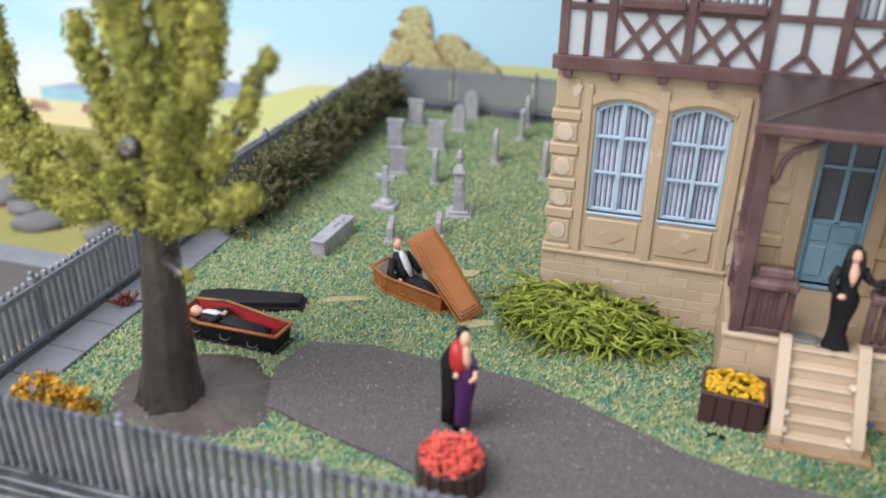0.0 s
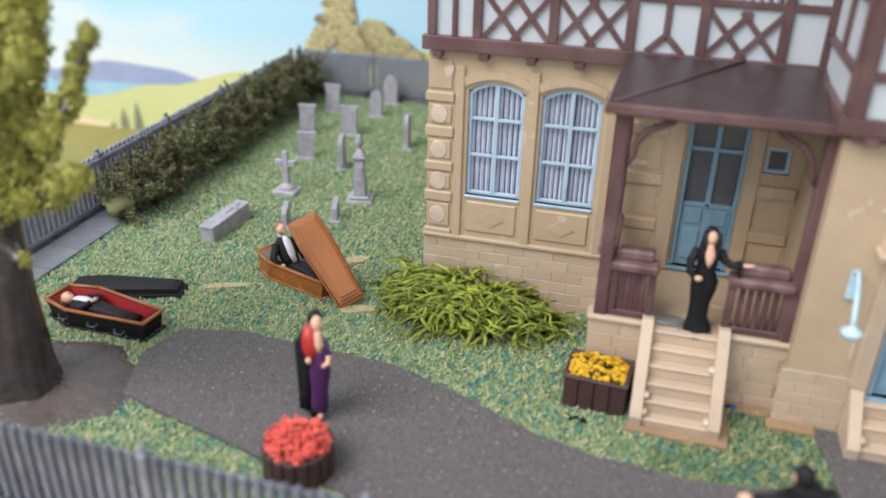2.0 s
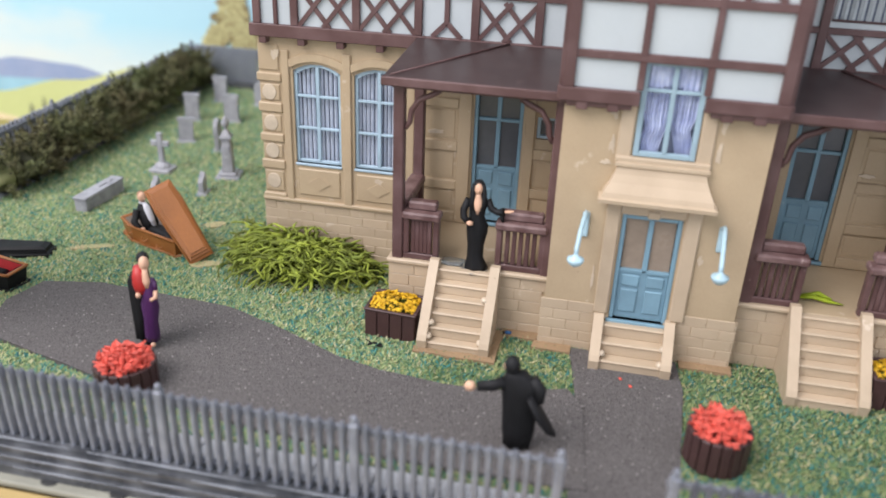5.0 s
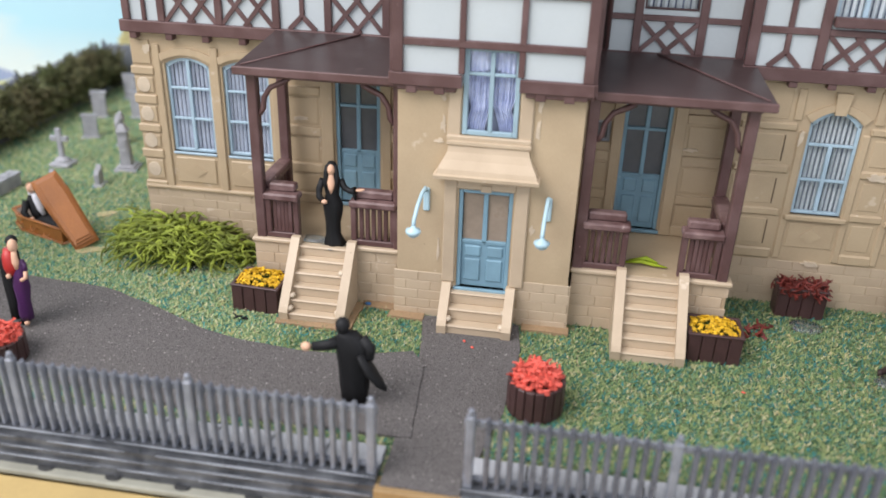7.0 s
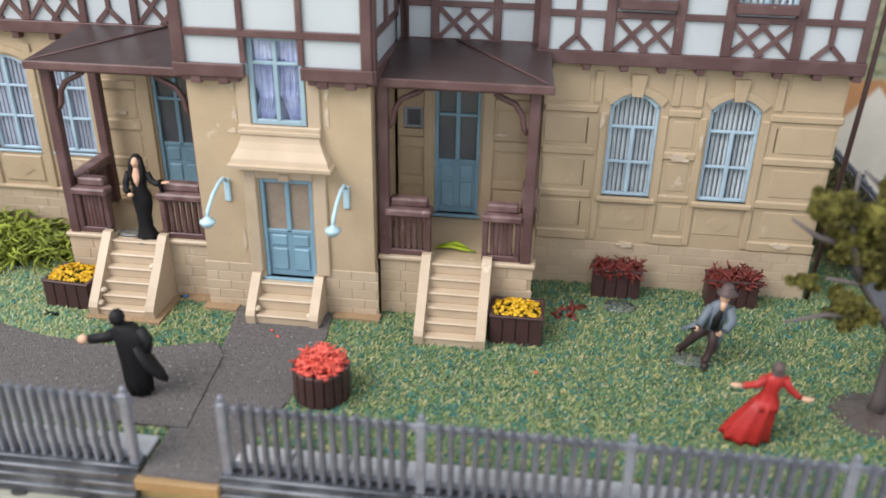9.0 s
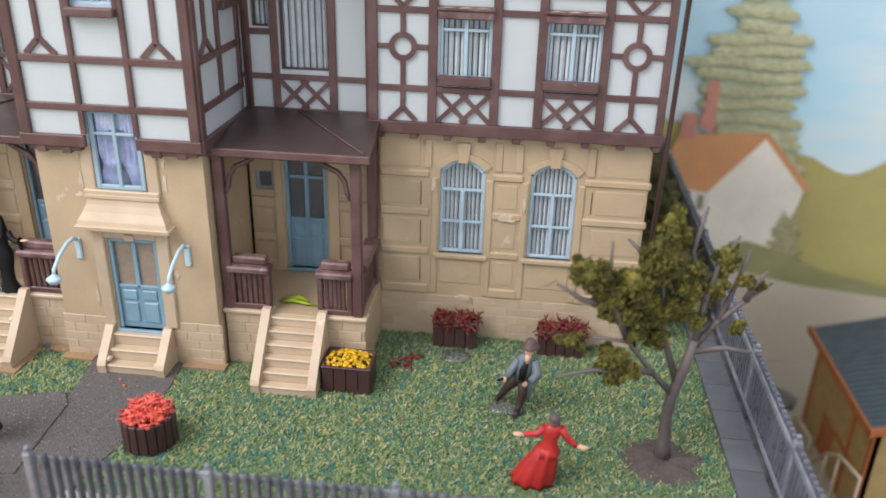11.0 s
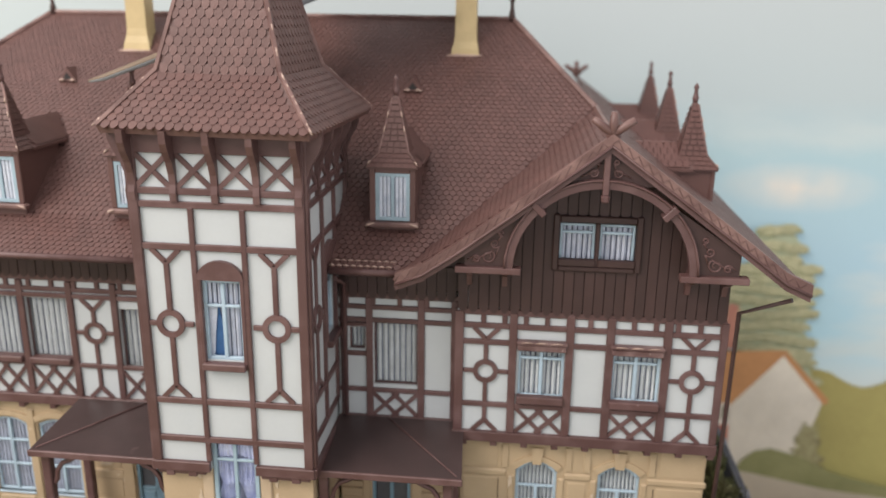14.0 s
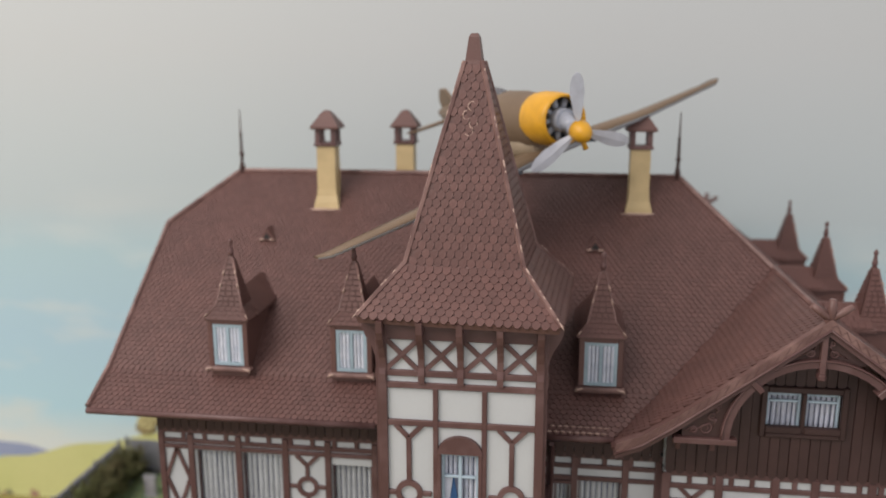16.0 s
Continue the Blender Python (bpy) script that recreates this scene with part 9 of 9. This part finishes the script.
part("undercarriage_leg", Shape().tube([(3.05, -1.75, -0.9), (3.0, -1.75, -2.0)], [0.06, 0.09], 6), ENGINE, plane, "dark strut under the wing")


# ---- the painted backdrop ----
def sky_material():
    m = bpy.data.materials.new("painted_sky")
    m.use_nodes = True
    n, l = m.node_tree.nodes, m.node_tree.links
    b = n["Principled BSDF"]
    b.inputs["Roughness"].default_value, b.inputs["Specular IOR Level"].default_value = 0.9, 0.1
    tc = n.new("ShaderNodeTexCoord")
    sep = n.new("ShaderNodeSeparateXYZ")
    l.new(tc.outputs["Object"], sep.inputs[0])
    h = n.new("ShaderNodeMapRange")
    h.inputs["From Min"].default_value, h.inputs["From Max"].default_value = -4 * S, 16 * S
    l.new(sep.outputs["Z"], h.inputs["Value"])
    ramp = n.new("ShaderNodeValToRGB")
    e = ramp.color_ramp.elements
    stops = [(0.0, (0.70, 0.70, 0.62)), (0.16, (0.66, 0.74, 0.74)), (0.26, (0.42, 0.66, 0.76)), (0.42, (0.40, 0.60, 0.70)), (0.60, (0.40, 0.57, 0.62)), (0.70, (0.45, 0.54, 0.56)), (1.0, (0.48, 0.53, 0.535))]
    while len(e) < len(stops):
        e.new(0.5)
    for el, (p, c) in zip(e, stops):
        el.position, el.color = p, (*c, 1)
    l.new(h.outputs[0], ramp.inputs[0])
    mp = n.new("ShaderNodeMapping")
    mp.inputs["Scale"].default_value = (0.13 / S, 1, 0.42 / S)
    l.new(tc.outputs["Object"], mp.inputs[0])
    cl = n.new("ShaderNodeTexNoise")
    cl.inputs["Scale"].default_value, cl.inputs["Detail"].default_value = 1.0, 5
    l.new(mp.outputs[0], cl.inputs["Vector"])
    cr = n.new("ShaderNodeMapRange")
    cr.inputs["From Min"].default_value, cr.inputs["From Max"].default_value, cr.inputs["To Max"].default_value = 0.50, 0.70, 0.75
    l.new(cl.outputs["Fac"], cr.inputs["Value"])
    low = n.new("ShaderNodeMapRange")
    low.inputs["From Min"].default_value, low.inputs["From Max"].default_value = 11 * S, 6 * S
    l.new(sep.outputs["Z"], low.inputs["Value"])
    mul = n.new("ShaderNodeMath")
    mul.operation = "MULTIPLY"
    l.new(cr.outputs[0], mul.inputs[0])
    l.new(low.outputs[0], mul.inputs[1])
    mx = n.new("ShaderNodeMix")
    mx.data_type = "RGBA"
    l.new(mul.outputs[0], mx.inputs["Factor"])
    l.new(ramp.outputs[0], mx.inputs["A"])
    mx.inputs["B"].default_value = (0.72, 0.72, 0.66, 1)
    # a low peach cloud bank
    away, far, bank = n.new("ShaderNodeMapping"), n.new("ShaderNodeVectorMath"), n.new("ShaderNodeMapRange")
    away.vector_type = "TEXTURE"
    away.inputs["Location"].default_value, away.inputs["Scale"].default_value = (20.9 * S, 26 * S, 6.9 * S), (3.0 * S, 9 * S, 0.95 * S)
    l.new(tc.outputs["Object"], away.inputs[0])
    far.operation = "LENGTH"
    l.new(away.outputs[0], far.inputs[0])
    bank.inputs["From Min"].default_value, bank.inputs["From Max"].default_value, bank.inputs["To Max"].default_value = 1.0, 0.0, 1.5
    l.new(far.outputs["Value"], bank.inputs["Value"])
    wisp, fac, peach = n.new("ShaderNodeTexNoise"), n.new("ShaderNodeMath"), n.new("ShaderNodeMix")
    wisp.inputs["Scale"].default_value, wisp.inputs["Detail"].default_value = 0.9 / S, 4
    l.new(tc.outputs["Object"], wisp.inputs["Vector"])
    fac.operation, fac.use_clamp = "MULTIPLY", True
    l.new(bank.outputs[0], fac.inputs[0])
    l.new(wisp.outputs["Fac"], fac.inputs[1])
    peach.data_type = "RGBA"
    l.new(fac.outputs[0], peach.inputs["Factor"])
    l.new(mx.outputs["Result"], peach.inputs["A"])
    peach.inputs["B"].default_value = (0.76, 0.70, 0.62, 1)
    l.new(peach.outputs["Result"], b.inputs["Base Color"])
    return m


PAINT = lambda name, c, o=None, sc=0.5, isle=0.0: material(name, c, 0.9, 0.08, sc, 6, 0.05, other=o, spec=0.1, isle=isle)
DAB = lambda name, c: PAINT(name, c, isle=0.16)
P_PALE = PAINT("painted_pale_green_meadow", (0.60, 0.62, 0.30), (0.54, 0.58, 0.26), 0.25)
P_HILL3 = PAINT("painted_olive_slope", (0.47, 0.44, 0.17), (0.33, 0.29, 0.12), 0.16)
P_HILL2 = PAINT("painted_pale_meadow", (0.66, 0.65, 0.37), (0.72, 0.62, 0.40), 0.3)
P_SEA = PAINT("painted_water", (0.36, 0.60, 0.72))
P_MOUNT = PAINT("painted_blue_hills", (0.25, 0.33, 0.51), (0.40, 0.42, 0.55), 0.5)
P_FIELD = PAINT("painted_cornfield", (0.74, 0.60, 0.38), (0.68, 0.61, 0.34), 0.3)
P_WALL = PAINT("painted_cottage_wall", (0.80, 0.76, 0.67))
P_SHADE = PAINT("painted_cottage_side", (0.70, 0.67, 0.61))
P_ROOF = PAINT("painted_cottage_roof", (0.58, 0.30, 0.14), (0.46, 0.24, 0.12), 1.2)
P_DOOR = PAINT("painted_red_door", (0.55, 0.17, 0.10))
P_CHIM = PAINT("painted_chimney", (0.55, 0.26, 0.20))
P_TREE = DAB("painted_tree_dark", (0.365, 0.40, 0.27))
P_TREE2 = DAB("painted_tree_light", (0.50, 0.49, 0.29))
P_TREE3 = DAB("painted_tree_middle", (0.43, 0.44, 0.265))
P_HEDGE = PAINT("painted_hedge", (0.22, 0.235, 0.11), (0.33, 0.33, 0.17), 0.9)
P_ROAD = PAINT("painted_road", (0.56, 0.50, 0.41), (0.50, 0.45, 0.37))
P_CYP = PAINT("painted_cypress", (0.24, 0.25, 0.16))
P_PINK = PAINT("painted_far_roofs", (0.42, 0.26, 0.20))

backdrop = single("backdrop", Shape().box(-60, 60, 26.0, 26.15, -10, 22), [sky_material()], "painted backdrop board with sky, hills and cottage", "backdrop", kind="structure")
LAYER = [25.99]


def painted(name, pts, mat, label=""):
    LAYER[0] -= 0.003
    s = Shape()
    vs = s.verts([(x, LAYER[0], z) for x, z in pts])
    s.faces(vs, [tuple(range(len(pts)))])
    return part(name, s, mat, backdrop, label)


def blob(s, x, z, rx, rz, y, seed, n=14):
    vs = s.verts([(x + rx * math.cos(a) * (1 + 0.22 * noise.noise(Vector((2 * math.cos(a) + seed, 2 * math.sin(a), seed)))), y, z + rz * math.sin(a) * (1 + 0.22 * noise.noise(Vector((2 * math.cos(a) + seed, 2 * math.sin(a), seed + 5))))) for a in [2 * math.pi * k / n for k in range(n)]])
    s.faces(vs, [tuple(range(n))])


def wave(x0, x1, heights, low):
    """A hill line through the heights, smoothly, closed at the bottom."""
    n = len(heights) - 1
    pts = []
    for i in range(n * 6 + 1):
        t = i / 6
        k = min(int(t), n - 1)
        q = (1 - math.cos(math.pi * (t - k))) / 2
        pts.append((x0 + (x1 - x0) * i / (n * 6), heights[k] * (1 - q) + heights[k + 1] * q))
    return pts + [(x1, low), (x0, low)]


painted("blue_hills", wave(-24.0, -12.6, [-1.5, -1.15, -0.95, -0.45, -0.55, -1.0], -1.6), P_MOUNT, "far blue hills painted over the water")
painted("water", [(-24, -1.5), (-11, -1.05), (-11, -2.3), (-24, -2.3)], P_SEA, "strip of pale water")
painted("left_hill", wave(-60, -16.0, [-0.5, -0.8, -1.2, -2.2, -2.0, -1.9], -9), P_HILL2)
painted("meadow", wave(-22, -1.0, [-2.3, -1.9, -1.15, -0.35, 0.35, 0.95, 0.9], -9), P_PALE, "green meadow rising to the wood")
painted("cornfield", wave(-60, -12, [-2.4, -2.5, -2.9, -3.2, -2.6, -3.4], -9), P_FIELD)
painted("lower_meadow", wave(-60, -10, [-4.2, -4.0, -4.4, -4.6, -4.0, -4.6], -9), P_HILL2)
painted("far_roofs", [(-24.8, -2.5), (-23.6, -2.5), (-23.8, -2.1), (-24.6, -2.1)], P_PINK)
for x, z, w in ((-16.6, -3.9, 0.9), (-15.7, -3.2, 0.8), (-14.8, -3.4, 0.7), (-14.4, -3.0, 0.5)):
    painted("far_roofs", [(x - w * 0.5, z - 0.35), (x + w * 0.5, z - 0.35), (x + w * 0.4, z + 0.2), (x - w * 0.3, z + 0.3)], P_PINK)
painted("far_roofs", [(-22.2, -2.4), (-21.0, -2.4), (-21.2, -2.0), (-22.0, -2.0)], P_PINK)
for x, z0, z1 in ((-16.9, -3.2, -2.2), (-16.3, -3.3, -1.9), (-15.6, -3.3, -2.7), (-17.4, -3.2, -2.8)):
    painted("cypress", [(x - 0.22, z0), (x + 0.22, z0), (x + 0.16, (z0 + z1) / 2), (x, z1), (x - 0.16, (z0 + z1) / 2)], P_CYP)
painted("right_meadow", [(16.0, 0.9), (17.4, 1.2), (18.4, 1.0), (19.6, 0.2), (21.6, 0.3), (22.9, 0.02), (23.3, -0.22), (23.7, -0.42), (24.1, -0.52), (24.4, -0.48), (24.8, -0.30), (25.7, 0.29), (27, 1.0), (30, 2.0), (36, 2.4), (60, 2.0), (60, -9), (16, -9)], P_HILL3, "olive-yellow slope behind the cottage")


def painted_tree(name, spots, label, seed, tones=None, fine=1.0, base=0.30):
    """Dabs of three near tones, thick in the middle and loose at the rim."""
    rng = random.Random(seed)
    t0, t1, t2 = tones or (P_TREE, P_TREE3, P_TREE2)
    for mat, lift, size, count in ((t0, -0.3, base, 26), (t1, 0.0, 0.16 * fine, 60), (t2, 0.3, 0.11 * fine, 55), (t0, -0.3, 0.09 * fine, 45), (t1, 0.0, 0.08 * fine, 50), (t2, 0.2, 0.07 * fine, 45)):
        LAYER[0] -= 0.002
        s = Shape()
        for i, (x, z, rx, rz) in enumerate(spots):
            for j in range(count):
                a, q = rng.uniform(0, 2 * math.pi), rng.random() ** 0.5
                LAYER[0] -= 0.000006
                blob(s, x + q * rx * math.cos(a), z + q * rz * math.sin(a) + lift * rz, size * rng.uniform(0.5, 1.1), size * rng.uniform(0.3, 0.6), LAYER[0], seed + i * 1.3 + j, 8)
        part(name, s, mat, backdrop, label)["kind"] = "stuff"


WOOD_TONES = (DAB("painted_wood_dark", (0.29, 0.235, 0.12)), DAB("painted_wood_middle", (0.45, 0.395, 0.20)), DAB("painted_wood_light", (0.58, 0.55, 0.29)))
for k, spots in enumerate(([(-8.0, 2.3, 0.42, 0.3), (-8.05, 1.8, 0.58, 0.34), (-8.0, 1.35, 0.5, 0.3)], [(-8.6, 1.1, 0.45, 0.32), (-8.9, 0.7, 0.35, 0.3)], [(-7.55, 1.1, 0.55, 0.35), (-7.5, 0.75, 0.6, 0.3)], [(-6.75, 1.5, 0.42, 0.28), (-6.65, 1.15, 0.45, 0.3)], [(-6.0, 0.95, 0.5, 0.3), (-6.2, 0.65, 0.6, 0.25), (-5.5, 0.7, 0.3, 0.2)])):
    painted_tree("wood", spots, "painted round trees on the hill", 2 + 7 * k, WOOD_TONES, 0.75)
CEDAR = ((5.38, 19.75, 20.95), (4.78, 19.3, 21.4), (4.35, 19.7, 21.2), (3.95, 18.9, 21.9), (3.55, 19.0, 21.7), (3.16, 18.2, 22.0), (2.72, 18.6, 21.8), (2.24, 18.8, 22.0), (1.78, 18.9, 21.7), (1.26, 18.9, 22.1), (0.80, 19.6, 22.0), (0.42, 20.9, 22.2), (-0.3, 21.4, 22.4), (-1.0, 21.8, 22.5))
spots = []
for z, xl, xr in CEDAR:
    n = max(2, round((xr - xl) / 0.62))
    spots += [(xl + (xr - xl) * (i + 0.5) / n, z + 0.07 * math.sin(5.0 * i + 3 * z), 0.42, 0.14) for i in range(n)]
left, right = [(xl + 0.12, z) for z, xl, xr in CEDAR], [(xr - 0.12, z) for z, xl, xr in CEDAR]
painted("cedar_haze", right + left[::-1], PAINT("painted_cedar_haze", (0.41, 0.46, 0.34), (0.37, 0.42, 0.27), 1.2), "blue-green shade between the cedar's branches")
painted_tree("cedar", spots, "painted layered cedar behind the cottage", 5, (DAB("painted_cedar_dark", (0.40, 0.43, 0.27)), DAB("painted_cedar_middle", (0.49, 0.50, 0.31)), DAB("painted_cedar_light", (0.58, 0.57, 0.37))), 0.75, 0.17)
painted("cottage_side", [(18.1, -3.9), (19.64, -4.0), (19.55, -1.3), (18.1, -1.2)], P_SHADE, "shaded side of the painted cottage")
painted("cottage_gable", [(19.64, -4.0), (22.2, -3.6), (22.75, -1.0), (21.17, 0.75), (19.5, -1.35)], P_WALL, "white gable of the painted cottage")
painted("cottage_roof", [(17.6, -1.15), (19.45, -1.42), (21.17, 0.72), (21.2, 0.88), (18.2, 0.66)], P_ROOF, "orange tiled roof of the painted cottage")
painted("cottage_verge", [(21.17, 0.88), (22.95, -1.05), (22.8, -1.25), (21.14, 0.62)], P_ROOF)
painted("cottage_chimney", [(18.85, 0.90), (19.35, 0.80), (19.3, 2.55), (18.95, 2.6)], P_CHIM)
painted("cottage_chimney", [(18.2, 0.5), (18.75, 0.5), (18.7, 1.42), (18.25, 1.42)], P_CHIM)
painted("cottage_window", [(19.17, -2.05), (19.38, -2.05), (19.36, -1.5), (19.15, -1.5)], P_CYP)
painted("cottage_door", [(18.98, -3.75), (19.5, -3.75), (19.44, -2.28), (18.96, -2.3)], P_DOOR)
painted_tree("cottage_shrub", [(22.4, -2.9, 0.35, 0.8), (22.5, -3.6, 0.4, 0.5)], "painted shrub by the cottage", 8, (DAB("painted_shrub_dark", (0.30, 0.27, 0.15)), DAB("painted_shrub_middle", (0.36, 0.34, 0.19)), DAB("painted_shrub_light", (0.43, 0.41, 0.24))))
painted("painted_hedge", [(19.9, -4.2), (20.1, -3.7), (20.5, -3.3), (21.1, -3.14), (22.2, -3.4), (23.2, -3.9), (24.2, -4.2), (26.7, -4.7), (34, -5.4), (60, -6.4), (60, -9), (19.9, -9)], P_HEDGE, "painted clipped hedge along the road")
painted("painted_road", [(17.2, -4.0), (19.4, -4.1), (20.5, -4.25), (23.3, -4.75), (26.7, -5.05), (34, -5.8), (60, -7), (60, -10), (17.2, -10)], P_ROAD, "painted pale road")

# ---- beyond the fences ----
single("far_road", Shape().box(-30, -9.6, 8.0, 15.2, -3.0, -2.97), [PATHM], "dark grey road beyond the fence", "road", kind="structure")
single("far_kerb", Shape().box(-30, -9.6, 15.2, 16.0, -3.0, -2.88, 0.03), [SLAB], "pale kerb beside the road", "kerb", kind="structure")
for x, y, a, b, c in ((-17.1, 17.6, 0.9, 0.6, 0.35), (-15.2, 18.0, 1.1, 0.5, 0.3), (-19.8, 19.4, 1.2, 0.7, 0.4), (-14.0, 17.4, 0.5, 0.4, 0.25), (-18.4, 18.3, 0.6, 0.4, 0.25)):
    s = Shape()
    lumps(s, (0, 0, 0), (a, b, c), random.Random(1), 2, 0.5)
    single("rock", s, [ROCK], "grey rock lying in the ochre field", "rock", "rocks", m=at(x, y, -2.9, 40 * x))
for x, y in ((22.0, 23.9), (21.4, 22.8), (22.4, 23.0)):
    s = Shape()
    lumps(s, (0, 0, 0), (0.7, 0.5, 0.35), random.Random(1), 2, 0.5)
    single("rock", s, [ROCK], "dark rubble lying beside the cabin", "rock", "rocks", m=at(x, y, -7.9, 70 * x))

cabin = thing("cabin", "small ochre cabin with orange trim and slate-blue ribbed roof", "cabin")
part("wall", wall_shape(22.95, 27.5, -8.0, -4.6, 16.9, 0.15, [(24.0, 24.9, -7.9, -5.6)]), SHEDW, cabin)
EASTF = Matrix(((0, 1, 0, 22.95), (-1, 0, 0, 21.8), (0, 0, 1, 0), (0, 0, 0, 1)))
part("wall", wall_shape(0, 4.9, -8.0, -4.6, 0, 0.15, [(1.3, 2.5, -8.0, -6.55)], EASTF), SHEDW, cabin)
part("wall", Shape().box(23.1, 27.5, 21.7, 21.85, -8.0, -4.6), SHEDW, cabin)
part("door", Shape(EASTF).box(1.3, 2.5, 0.04, 0.1, -8.0, -6.55, 0.02), RUST, cabin, "rust orange door")
for a, b in ((0.0, 0.16), (3.5, 3.62), (4.72, 4.9)):
    part("post", Shape(EASTF).box(a, b, -0.06, 0.03, -8.0, -4.6, 0.015), RUST, cabin, "orange wall post")
part("wall_rail", Shape(EASTF).box(2.55, 4.72, -0.05, 0.03, -6.62, -6.48, 0.015), RUST, cabin, "orange wall rail")
part("wall_rail", Shape(EASTF).box(0.16, 4.72, -0.05, 0.03, -4.95, -4.8, 0.015), RUST, cabin, "orange wall rail")
for a, b, z0, z1 in ((0.3, 1.2, -6.3, -5.05), (1.4, 3.35, -6.3, -5.05), (3.75, 4.6, -6.35, -5.05), (2.7, 3.4, -7.9, -6.75), (3.75, 4.6, -7.9, -6.75)):
    part("panel", Shape(EASTF).box(a, b, -0.03, 0.03, z0, z1, 0.025), SHEDW, cabin)
for pts in ([[22.5, 19.31, -7.83], [22.5, 18.43, -6.75], [22.5, 17.63, -6.2], [22.5, 16.2, -5.83]], [[22.6, 21.52, -7.61], [22.6, 19.98, -7.38]]):
    part("stair_rail", Shape().tube([tuple(p) for p in pts], 0.055, 6), PALE_RAIL, cabin, "pale cream stair rail")
    for x, y, z in pts:
        part("baluster", Shape().tube([(x, y, z), (x, y, -8.0)], 0.04, 5), PALE_RAIL, cabin)
for k in range(22):
    y0 = 16.5 + k * 0.25
    part("roof_rib", Shape().slab([(22.6, y0, -4.45), (22.6, y0 + 0.22, -4.45), (25.2, y0 + 0.22, -3.75), (25.2, y0, -3.75)], 0.09), SHEDR, cabin)
part("roof", Shape().slab([(22.6, 16.5, -4.52), (22.6, 22.0, -4.52), (25.2, 22.0, -3.82), (25.2, 16.5, -3.82)], 0.06).slab([(25.2, 16.5, -3.82), (25.2, 22.0, -3.82), (27.8, 22.0, -4.52), (27.8, 16.5, -4.52)], 0.06), SHEDR, cabin, "slate-blue ribbed roof")
part("fascia", Shape().box(22.52, 22.6, 16.4, 22.1, -4.70, -4.42, 0.02), RUST, cabin, "orange fascia board")
part("fascia", Shape().slab([(22.52, 16.42, -4.42), (25.2, 16.42, -3.72), (25.2, 16.5, -3.72), (22.52, 16.5, -4.42)], 0.25), RUST, cabin)
